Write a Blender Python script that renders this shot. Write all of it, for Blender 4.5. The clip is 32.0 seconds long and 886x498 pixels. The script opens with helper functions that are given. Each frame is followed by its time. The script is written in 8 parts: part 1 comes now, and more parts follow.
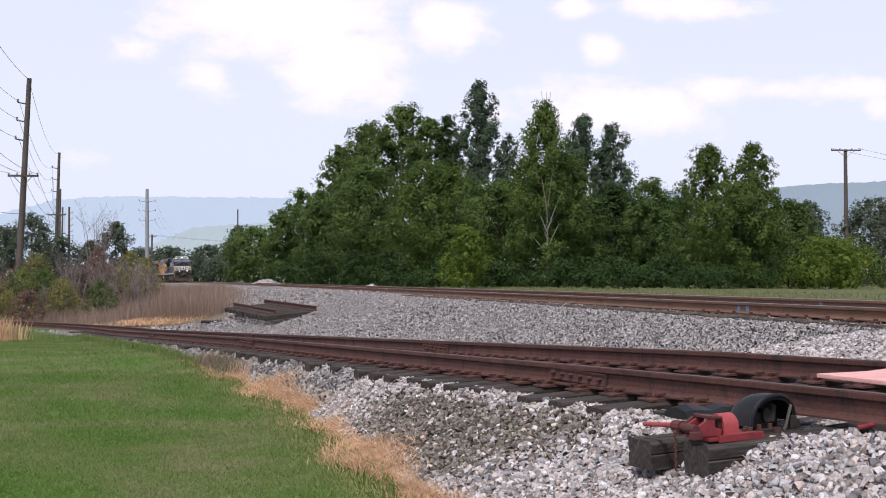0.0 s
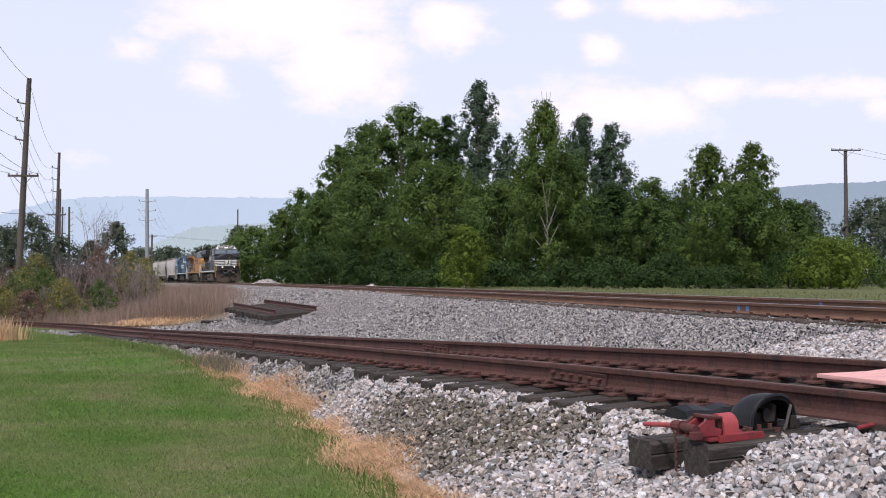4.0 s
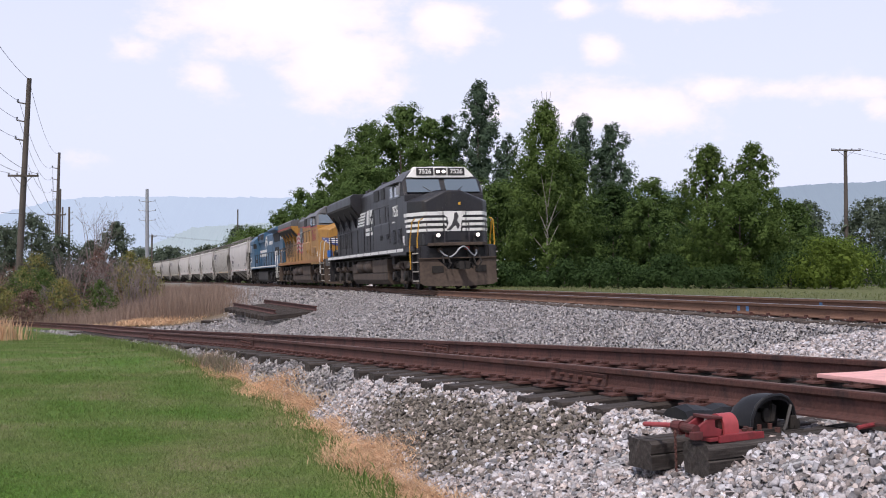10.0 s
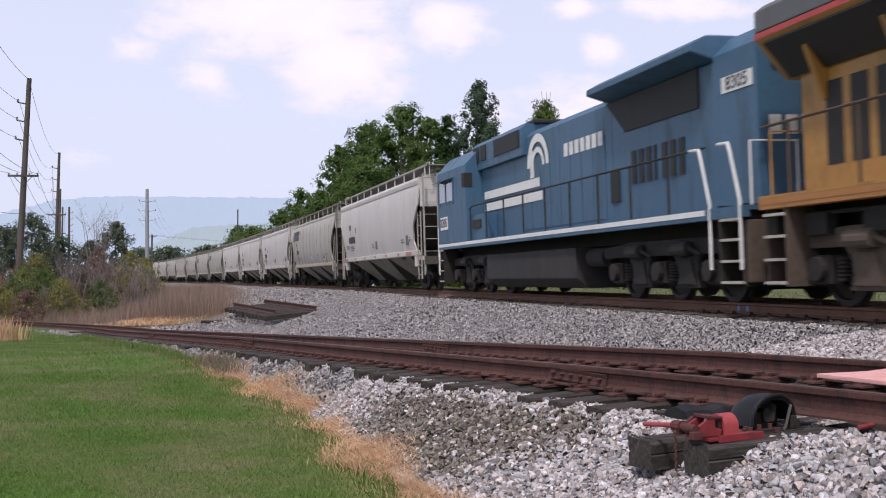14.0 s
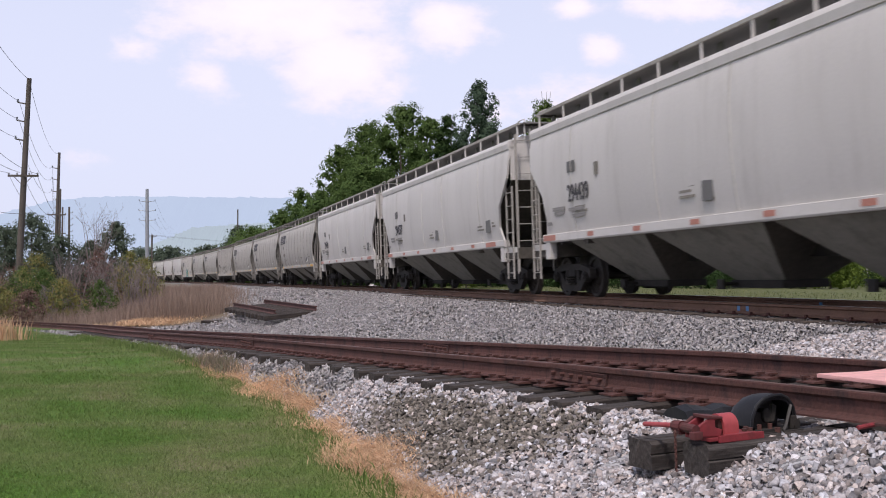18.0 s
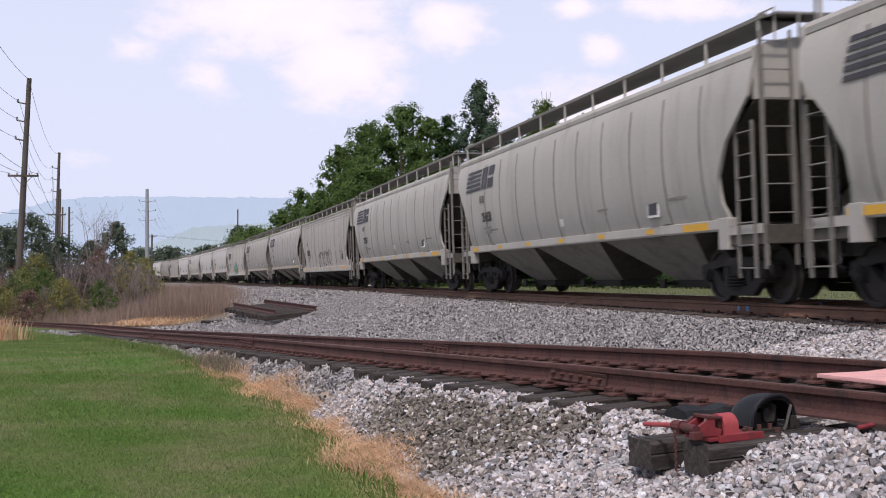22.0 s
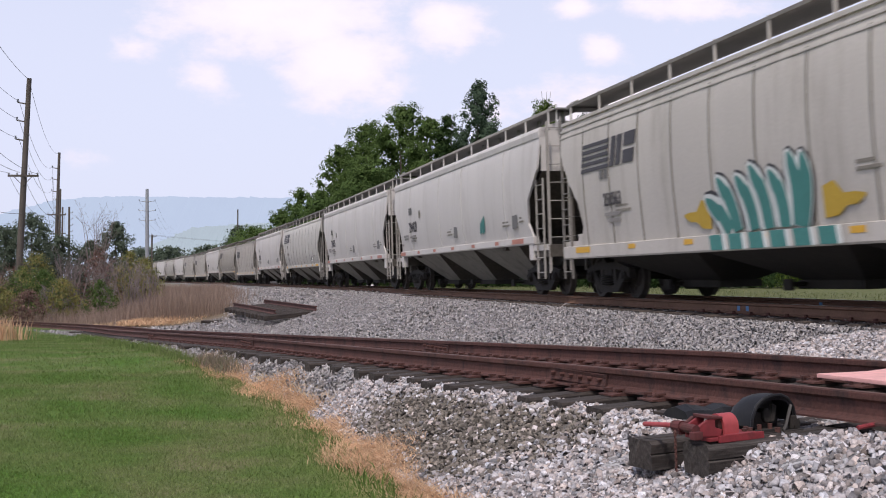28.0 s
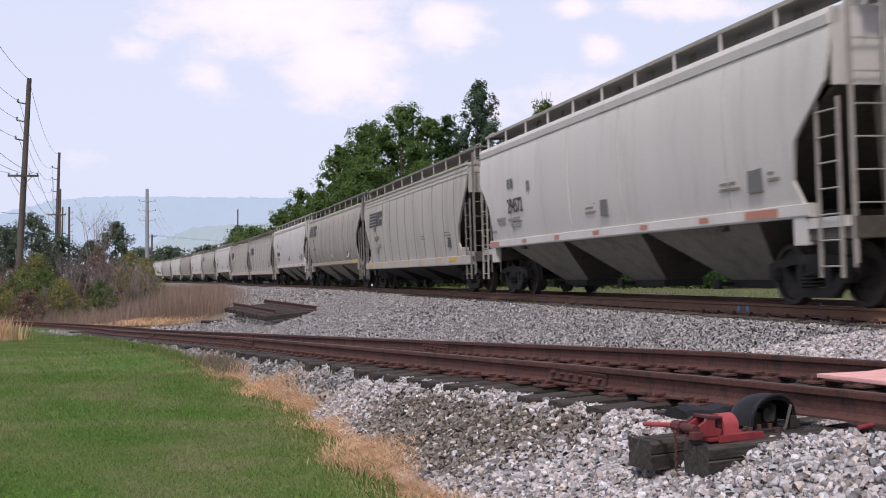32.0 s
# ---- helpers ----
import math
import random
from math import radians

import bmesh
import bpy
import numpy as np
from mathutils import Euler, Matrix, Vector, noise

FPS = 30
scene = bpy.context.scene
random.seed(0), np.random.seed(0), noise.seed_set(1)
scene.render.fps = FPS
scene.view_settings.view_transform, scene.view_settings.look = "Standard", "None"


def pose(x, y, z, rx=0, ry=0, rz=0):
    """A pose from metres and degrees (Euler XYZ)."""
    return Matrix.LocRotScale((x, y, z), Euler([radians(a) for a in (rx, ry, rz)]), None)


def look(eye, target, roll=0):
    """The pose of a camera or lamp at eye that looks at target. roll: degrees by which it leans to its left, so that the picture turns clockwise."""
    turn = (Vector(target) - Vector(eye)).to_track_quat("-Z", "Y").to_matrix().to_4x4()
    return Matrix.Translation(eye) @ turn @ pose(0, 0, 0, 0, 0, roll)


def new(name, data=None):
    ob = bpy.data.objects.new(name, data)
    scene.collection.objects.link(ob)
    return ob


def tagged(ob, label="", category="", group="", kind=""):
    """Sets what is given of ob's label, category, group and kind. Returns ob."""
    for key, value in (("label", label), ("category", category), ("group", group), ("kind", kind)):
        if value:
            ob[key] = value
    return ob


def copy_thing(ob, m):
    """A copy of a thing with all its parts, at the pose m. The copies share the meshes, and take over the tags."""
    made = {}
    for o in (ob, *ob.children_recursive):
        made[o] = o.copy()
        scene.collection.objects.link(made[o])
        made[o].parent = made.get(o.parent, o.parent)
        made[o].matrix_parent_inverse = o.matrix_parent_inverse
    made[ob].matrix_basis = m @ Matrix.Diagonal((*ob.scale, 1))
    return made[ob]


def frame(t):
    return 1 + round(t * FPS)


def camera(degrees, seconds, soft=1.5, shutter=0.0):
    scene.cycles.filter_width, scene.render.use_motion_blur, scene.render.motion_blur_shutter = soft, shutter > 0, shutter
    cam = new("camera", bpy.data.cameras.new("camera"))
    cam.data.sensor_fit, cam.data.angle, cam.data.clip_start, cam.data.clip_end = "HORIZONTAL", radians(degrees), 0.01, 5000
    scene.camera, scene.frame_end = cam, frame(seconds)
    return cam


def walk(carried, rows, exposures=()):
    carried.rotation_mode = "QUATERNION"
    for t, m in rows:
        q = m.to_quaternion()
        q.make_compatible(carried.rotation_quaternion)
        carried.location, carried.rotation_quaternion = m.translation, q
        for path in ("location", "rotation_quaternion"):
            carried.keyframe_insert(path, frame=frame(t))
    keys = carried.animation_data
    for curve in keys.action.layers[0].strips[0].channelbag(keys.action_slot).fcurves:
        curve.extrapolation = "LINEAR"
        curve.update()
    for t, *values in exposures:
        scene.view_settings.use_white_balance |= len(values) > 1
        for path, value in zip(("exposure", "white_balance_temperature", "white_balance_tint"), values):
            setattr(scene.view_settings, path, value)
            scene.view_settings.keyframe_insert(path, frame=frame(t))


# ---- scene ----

# camera: it stands still on the lawn beside the siding
cam = camera(44.43, 32.0, soft=1.0, shutter=0.22)
EYE = (0.0, 0.0, 0.337)
AIM = look(EYE, (0.0, 100.0, 0.337 + 100 * math.tan(0.0294)), roll=0.206)
walk(cam, [(0.0, AIM), (32.0, AIM)], [(0.0, 0.08, 6420, 13), (5.5, 0.05, 6380, 14), (10.0, 0.05, 6350, 15), (12.5, -0.03, 6320, 16), (14.0, -0.05, 6320, 16), (32.0, -0.05, 6350, 15)])

# hazy summer daylight
world = bpy.data.worlds.new("hazy_sky")
scene.world = world
world.use_nodes = True
SUN_DIR = Vector((-0.20, -0.52, 0.83)).normalized()


CLOUDS = [(-0.150, 0.243, 0.105, 0.036, 1.05),
          (-0.095, 0.200, 0.062, 0.042, 1.05),
          (0.001, 0.238, 0.036, 0.026, 1.0),
          (0.147, 0.218, 0.022, 0.017, 0.95),
          (0.12, 0.255, 0.021, 0.011, 0.8),
          (0.232, 0.256, 0.068, 0.014, 0.85),
          (0.165, 0.160, 0.098, 0.027, 0.92),
          (0.245, 0.177, 0.031, 0.015, 0.8),
          (-0.216, 0.186, 0.027, 0.016, 0.8),
          (-0.282, 0.212, 0.027, 0.014, 0.6),
          (0.363, 0.180, 0.130, 0.014, 0.62),
          (0.05, 0.155, 0.047, 0.01, 0.5),
          (-0.33, 0.109, 0.031, 0.009, 0.35),
          (0.404, 0.161, 0.021, 0.016, 0.6)]


def sky_nodes():
    nt = world.node_tree
    nt.nodes.clear()
    N = nt.nodes.new
    L = nt.links.new
    out = N("ShaderNodeOutputWorld")
    bg = N("ShaderNodeBackground")
    sky = N("ShaderNodeTexSky")
    sky.sky_type = "NISHITA"
    sky.sun_disc = False
    sky.sun_elevation = math.asin(SUN_DIR.z)
    sky.sun_rotation = math.atan2(SUN_DIR.x, SUN_DIR.y)
    sky.air_density, sky.dust_density, sky.ozone_density = 1.0, 3.0, 1.0
    scale = N("ShaderNodeVectorMath")
    scale.operation = "SCALE"
    scale.inputs["Scale"].default_value = 0.12
    L(sky.outputs["Color"], scale.inputs[0])
    # milky haze over the whole dome
    haze = N("ShaderNodeMix")
    haze.data_type = "RGBA"
    tc = N("ShaderNodeTexCoord")
    sep = N("ShaderNodeSeparateXYZ")
    L(tc.outputs["Generated"], sep.inputs[0])
    thick = N("ShaderNodeMapRange")
    thick.interpolation_type = "SMOOTHSTEP"
    thick.inputs[1].default_value, thick.inputs[2].default_value = 0.15, 0.85
    thick.inputs[3].default_value, thick.inputs[4].default_value = 0.86, 0.22
    L(sep.outputs[2], thick.inputs[0])
    L(thick.outputs[0], haze.inputs[0])
    L(scale.outputs[0], haze.inputs[6])
    haze.inputs[7].default_value = (0.845, 0.888, 1.055, 1)
    # broken cumulus
    def op(kind, a, b=None):
        m = N("ShaderNodeMath")
        m.operation = kind
        for k, v in enumerate((a, b)):
            if v is None:
                continue
            if isinstance(v, (int, float)):
                m.inputs[k].default_value = v
            else:
                L(v, m.inputs[k])
        return m.outputs[0]

    ahead = op("MAXIMUM", sep.outputs[1], 0.05)
    side, lift = op("DIVIDE", sep.outputs[0], ahead), op("DIVIDE", sep.outputs[2], ahead)
    field = None
    # cumulus heaps: bearing and height as tangents, half sizes, density
    for cx, cz, rx, rz, dens in CLOUDS:
        a_, b_ = op("DIVIDE", op("SUBTRACT", side, cx), rx), op("DIVIDE", op("SUBTRACT", lift, cz), rz)
        d = op("ADD", op("MULTIPLY", a_, a_), op("MULTIPLY", b_, b_))
        g = op("MULTIPLY", op("EXPONENT", op("MULTIPLY", d, -0.9)), dens)
        field = g if field is None else op("MAXIMUM", field, g)
    front = N("ShaderNodeMapRange")
    front.inputs[1].default_value, front.inputs[2].default_value = 0.4, 0.8
    L(sep.outputs[1], front.inputs[0])
    field = op("MULTIPLY", field, front.outputs[0])
    mp = N("ShaderNodeMapping")
    mp.inputs["Scale"].default_value = (1.0, 1.0, 1.8)
    L(tc.outputs["Generated"], mp.inputs[0])
    nz = N("ShaderNodeTexNoise")
    nz.inputs["Scale"].default_value = 24.0
    nz.inputs["Detail"].default_value = 8
    nz.inputs["Roughness"].default_value = 0.6
    L(mp.outputs[0], nz.inputs["Vector"])
    back = op("SUBTRACT", 1.0, front.outputs[0])
    dens_ = op("ADD", op("ADD", op("MULTIPLY", field, 1.0), op("MULTIPLY", op("SUBTRACT", nz.outputs["Fac"], 0.5), 1.25)), op("MULTIPLY", back, 0.15))
    rmp = N("ShaderNodeMapRange")
    rmp.interpolation_type = "SMOOTHSTEP"
    rmp.inputs[1].default_value, rmp.inputs[2].default_value = 0.18, 0.72
    L(dens_, rmp.inputs[0])
    low = N("ShaderNodeMapRange")
    low.interpolation_type = "SMOOTHSTEP"
    low.inputs[1].default_value, low.inputs[2].default_value = 0.05, 0.13
    low.inputs[3].default_value, low.inputs[4].default_value = 0.0, 0.95
    L(sep.outputs[2], low.inputs[0])
    mul = N("ShaderNodeMath")
    mul.operation = "MULTIPLY"
    L(rmp.outputs[0], mul.inputs[0])
    L(low.outputs[0], mul.inputs[1])
    cl = N("ShaderNodeMix")
    cl.data_type = "RGBA"
    L(mul.outputs[0], cl.inputs[0])
    L(haze.outputs[2], cl.inputs[6])
    # pinkish white heads, bluer thin parts
    shade = N("ShaderNodeMix")
    shade.data_type = "RGBA"
    sh = N("ShaderNodeMapRange")
    sh.interpolation_type = "SMOOTHSTEP"
    sh.inputs[1].default_value, sh.inputs[2].default_value = 0.45, 1.15
    L(dens_, sh.inputs[0])
    L(sh.outputs[0], shade.inputs[0])
    shade.inputs[6].default_value = (1.00, 0.93, 1.01, 1)
    shade.inputs[7].default_value = (1.06, 1.02, 1.05, 1)
    L(shade.outputs[2], cl.inputs[7])
    L(cl.outputs[2], bg.inputs[0])
    bg.inputs[1].default_value = 1.0
    L(bg.outputs[0], out.inputs[0])


sky_nodes()
sun = new("sun", bpy.data.lights.new("sun", "SUN"))
sun.data.energy = 2.7
sun.data.angle = radians(4)
sun.data.color = (1.0, 0.95, 0.87)
sun.matrix_world = look(SUN_DIR * 60, (0, 0, 0))


# ---------------------------------------------------------------- materials
def mat(name, col, rough=0.7, metal=0.0, var=0.15, fine=30.0, coarse=1.5, bump=0.0, dirt=None, dirt_amt=0.4,
        rand=0.0, island=0.0, streak=0.0, spec=0.5, hue=None, low=None):
    """Painted, rusty or earthy surface: colour with grain and stains at two scales, fine relief, dirt."""
    m = bpy.data.materials.new(name)
    m.use_nodes = True
    nt = m.node_tree
    N, L = nt.nodes.new, nt.links.new
    bs = nt.nodes["Principled BSDF"]
    bs.inputs["Roughness"].default_value = rough
    bs.inputs["Metallic"].default_value = metal
    bs.inputs["Specular IOR Level"].default_value = spec
    tc = N("ShaderNodeTexCoord")
    a = N("ShaderNodeTexNoise")
    a.inputs["Scale"].default_value, a.inputs["Detail"].default_value = fine, 4
    b = N("ShaderNodeTexNoise")
    b.inputs["Scale"].default_value, b.inputs["Detail"].default_value = coarse, 5
    L(tc.outputs["Object"], a.inputs["Vector"])
    src = tc.outputs["Object"]
    if streak:
        mp = N("ShaderNodeMapping")
        mp.inputs["Scale"].default_value = (1.0, 1.0, streak)
        L(src, mp.inputs[0])
        src = mp.outputs[0]
    L(src, b.inputs["Vector"])
    add = N("ShaderNodeMath")
    add.operation = "ADD"
    L(a.outputs["Fac"], add.inputs[0])
    L(b.outputs["Fac"], add.inputs[1])
    r = N("ShaderNodeMapRange")
    r.inputs[1].default_value, r.inputs[2].default_value = 0.65, 1.35
    r.inputs[3].default_value, r.inputs[4].default_value = 1 - var, 1 + var
    L(add.outputs[0], r.inputs[0])
    last = r.outputs[0]
    if rand or island:
        if rand:
            oi = N("ShaderNodeObjectInfo")
            rs = oi.outputs["Random"]
        else:
            rs = N("ShaderNodeNewGeometry").outputs["Random Per Island"]
        rr = N("ShaderNodeMapRange")
        rr.inputs[3].default_value, rr.inputs[4].default_value = 1 - (rand or island), 1 + (rand or island)
        L(rs, rr.inputs[0])
        mu = N("ShaderNodeMath")
        mu.operation = "MULTIPLY"
        L(last, mu.inputs[0])
        L(rr.outputs[0], mu.inputs[1])
        last = mu.outputs[0]
    vm = N("ShaderNodeVectorMath")
    vm.operation = "SCALE"
    L(last, vm.inputs["Scale"])
    if hue is not None:
        mh = N("ShaderNodeMix")
        mh.data_type = "RGBA"
        mh.inputs[6].default_value = (*col, 1)
        mh.inputs[7].default_value = (*hue, 1)
        if rand or island:
            wn = N("ShaderNodeMath")
            wn.operation = "MULTIPLY"
            L(rs, wn.inputs[0])
            wn.inputs[1].default_value = 7.31
            fr = N("ShaderNodeMath")
            fr.operation = "FRACT"
            L(wn.outputs[0], fr.inputs[0])
            L(fr.outputs[0], mh.inputs[0])
        else:
            L(b.outputs["Fac"], mh.inputs[0])
        L(mh.outputs[2], vm.inputs[0])
    else:
        vm.inputs[0].default_value = col
    colour = vm.outputs[0]
    if dirt is not None:
        c = N("ShaderNodeTexNoise")
        c.inputs["Scale"].default_value, c.inputs["Detail"].default_value = coarse * 2.7, 8
        c.inputs["Roughness"].default_value = 0.68
        L(src, c.inputs["Vector"])
        cr = N("ShaderNodeMapRange")
        cr.interpolation_type = "SMOOTHSTEP"
        cr.inputs[1].default_value, cr.inputs[2].default_value = 0.48, 0.72
        cr.inputs[4].default_value = dirt_amt
        L(c.outputs["Fac"], cr.inputs[0])
        mx = N("ShaderNodeMix")
        mx.data_type = "RGBA"
        L(cr.outputs[0], mx.inputs[0])
        L(colour, mx.inputs[6])
        mx.inputs[7].default_value = (*dirt, 1)
        colour = mx.outputs[2]
        rg = N("ShaderNodeMapRange")
        rg.inputs[3].default_value, rg.inputs[4].default_value = rough, min(1, rough + 0.3)
        L(cr.outputs[0], rg.inputs[0])
        L(rg.outputs[0], bs.inputs["Roughness"])
    L(colour, bs.inputs["Base Color"])
    if bump:
        bp = N("ShaderNodeBump")
        bp.inputs["Strength"].default_value = min(1, bump)
        bp.inputs["Distance"].default_value = 0.02
        L(add.outputs[0], bp.inputs["Height"])
        L(bp.outputs[0], bs.inputs["Normal"])
    return m


def glow(name, col, strength):
    m = bpy.data.materials.new(name)
    m.use_nodes = True
    bs = m.node_tree.nodes["Principled BSDF"]
    bs.inputs["Base Color"].default_value = (*col, 1)
    bs.inputs["Emission Color"].default_value = (*col, 1)
    bs.inputs["Emission Strength"].default_value = strength
    return m


def leaf_mat(name, col, col2, island=0.14, fine=3.0, coarse=0.35, glow_through=0.3, by_patch=False):
    m = mat(name, col, rough=0.75, var=0.24, fine=fine, coarse=coarse, island=0.0 if by_patch else island, hue=col2, spec=0.12)
    nt = m.node_tree
    N, L = nt.nodes.new, nt.links.new
    bs = nt.nodes["Principled BSDF"]
    src = bs.inputs["Base Color"].links[0].from_socket
    if by_patch:
        # colour drifts by patch, single leaves differ only a little
        rr = N("ShaderNodeMapRange")
        rr.inputs[3].default_value, rr.inputs[4].default_value = 1 - island, 1 + island
        L(N("ShaderNodeNewGeometry").outputs["Random Per Island"], rr.inputs[0])
        vm = N("ShaderNodeVectorMath")
        vm.operation = "SCALE"
        L(src, vm.inputs[0])
        L(rr.outputs[0], vm.inputs["Scale"])
        src = vm.outputs[0]
        L(src, bs.inputs["Base Color"])
    tr = N("ShaderNodeBsdfTranslucent")
    L(src, tr.inputs["Color"])
    mix = N("ShaderNodeMixShader")
    mix.inputs[0].default_value = glow_through
    out = nt.nodes["Material Output"]
    L(bs.outputs[0], mix.inputs[1])
    L(tr.outputs[0], mix.inputs[2])
    L(mix.outputs[0], out.inputs["Surface"])
    return m


RUST = (0.075, 0.034, 0.022)
M_rail_rust = mat("rusty_rail_steel", (0.090, 0.038, 0.031), 0.85, 0.2, 0.35, 40, 2.0, 0.3, dirt=(0.034, 0.024, 0.024), dirt_amt=0.85, streak=0.35)
M_rail_tan = mat("brown_rail_steel", (0.16, 0.085, 0.055), 0.8, 0.2, 0.25, 40, 2.0, 0.3, dirt=(0.06, 0.04, 0.03), dirt_amt=0.5)
M_rail_head = mat("polished_rail_head", (0.42, 0.42, 0.44), 0.28, 1.0, 0.15, 60, 3.0)
M_head_dull = mat("dull_rail_head", (0.13, 0.07, 0.055), 0.6, 0.5, 0.25, 60, 3.0, dirt=(0.1, 0.045, 0.03), dirt_amt=0.6)


def grain_wood(name, dark, pale, amount, rand=0.2):
    """Weathered timber whose grain runs along its length, with checks and pale worn streaks."""
    m = mat(name, dark, 0.92, 0, 0.4, 22, 3.0, 0.7, rand=rand)
    nt = m.node_tree
    N, L = nt.nodes.new, nt.links.new
    bs = nt.nodes["Principled BSDF"]
    src = bs.inputs["Base Color"].links[0].from_socket
    tc, mp, nz = N("ShaderNodeTexCoord"), N("ShaderNodeMapping"), N("ShaderNodeTexNoise")
    mp.inputs["Scale"].default_value = (2.2, 42.0, 42.0)
    nz.inputs["Scale"].default_value, nz.inputs["Detail"].default_value, nz.inputs["Roughness"].default_value = 1.0, 6, 0.65
    L(tc.outputs["Object"], mp.inputs[0])
    L(mp.outputs[0], nz.inputs["Vector"])
    r = N("ShaderNodeMapRange")
    r.interpolation_type = "SMOOTHSTEP"
    r.inputs[1].default_value, r.inputs[2].default_value, r.inputs[4].default_value = 0.42, 0.72, amount
    L(nz.outputs["Fac"], r.inputs[0])
    mx = N("ShaderNodeMix")
    mx.data_type = "RGBA"
    L(r.outputs[0], mx.inputs[0])
    L(src, mx.inputs[6])
    mx.inputs[7].default_value = (*pale, 1)
    L(mx.outputs[2], bs.inputs["Base Color"])
    return m


M_tie = grain_wood("creosoted_timber", (0.024, 0.018, 0.015), (0.085, 0.067, 0.057), 0.55, 0.3)
M_block = grain_wood("weathered_head_block", (0.030, 0.023, 0.020), (0.105, 0.092, 0.084), 0.6)
M_tie_main = grain_wood("sun_bleached_tie", (0.045, 0.034, 0.028), (0.150, 0.120, 0.100), 0.6)
M_stone = mat("crushed_granite", (0.40, 0.395, 0.42), 0.9, 0, 0.34, 60, 9.0, 0.5, island=0.58, hue=(0.36, 0.30, 0.275), spec=0.3)
M_stone_far = mat("crushed_granite_bed", (0.41, 0.395, 0.405), 0.9, 0, 0.25, 60, 9.0, 0.4, island=0.32, hue=(0.37, 0.335, 0.325), spec=0.3)
M_stone_dirty = mat("soiled_granite", (0.135, 0.12, 0.104), 0.95, 0, 0.25, 60, 9.0, 0.4, island=0.6, hue=(0.18, 0.155, 0.132), spec=0.2)
M_grass = leaf_mat("lawn_blades", (0.095, 0.215, 0.025), (0.240, 0.232, 0.120), 0.26, 9.0, 0.75, 0.45, True)
M_straw = leaf_mat("dry_grass", (0.72, 0.52, 0.33), (0.56, 0.34, 0.21), 0.22)
M_meadow = leaf_mat("rough_meadow_grass", (0.100, 0.130, 0.045), (0.180, 0.180, 0.085), 0.15, 4.0, 0.5, 0.35, True)
M_weed = leaf_mat("grey_green_weeds", (0.17, 0.18, 0.105), (0.27, 0.20, 0.165), 0.25)
M_reed = leaf_mat("brown_reeds", (0.27, 0.195, 0.155), (0.36, 0.27, 0.215))
M_blue_paint = mat("blue_spray_paint", (0.10, 0.22, 0.42), 0.8, 0, 0.2)
M_wood_pole = mat("weathered_pole_wood", (0.09, 0.075, 0.064), 0.9, 0, 0.3, 20, 1.0, 0.4)
M_steel_grey = mat("galvanised_steel", (0.30, 0.31, 0.33), 0.6, 0.4, 0.1)
M_wire = mat("dark_cable", (0.08, 0.08, 0.09), 0.7)


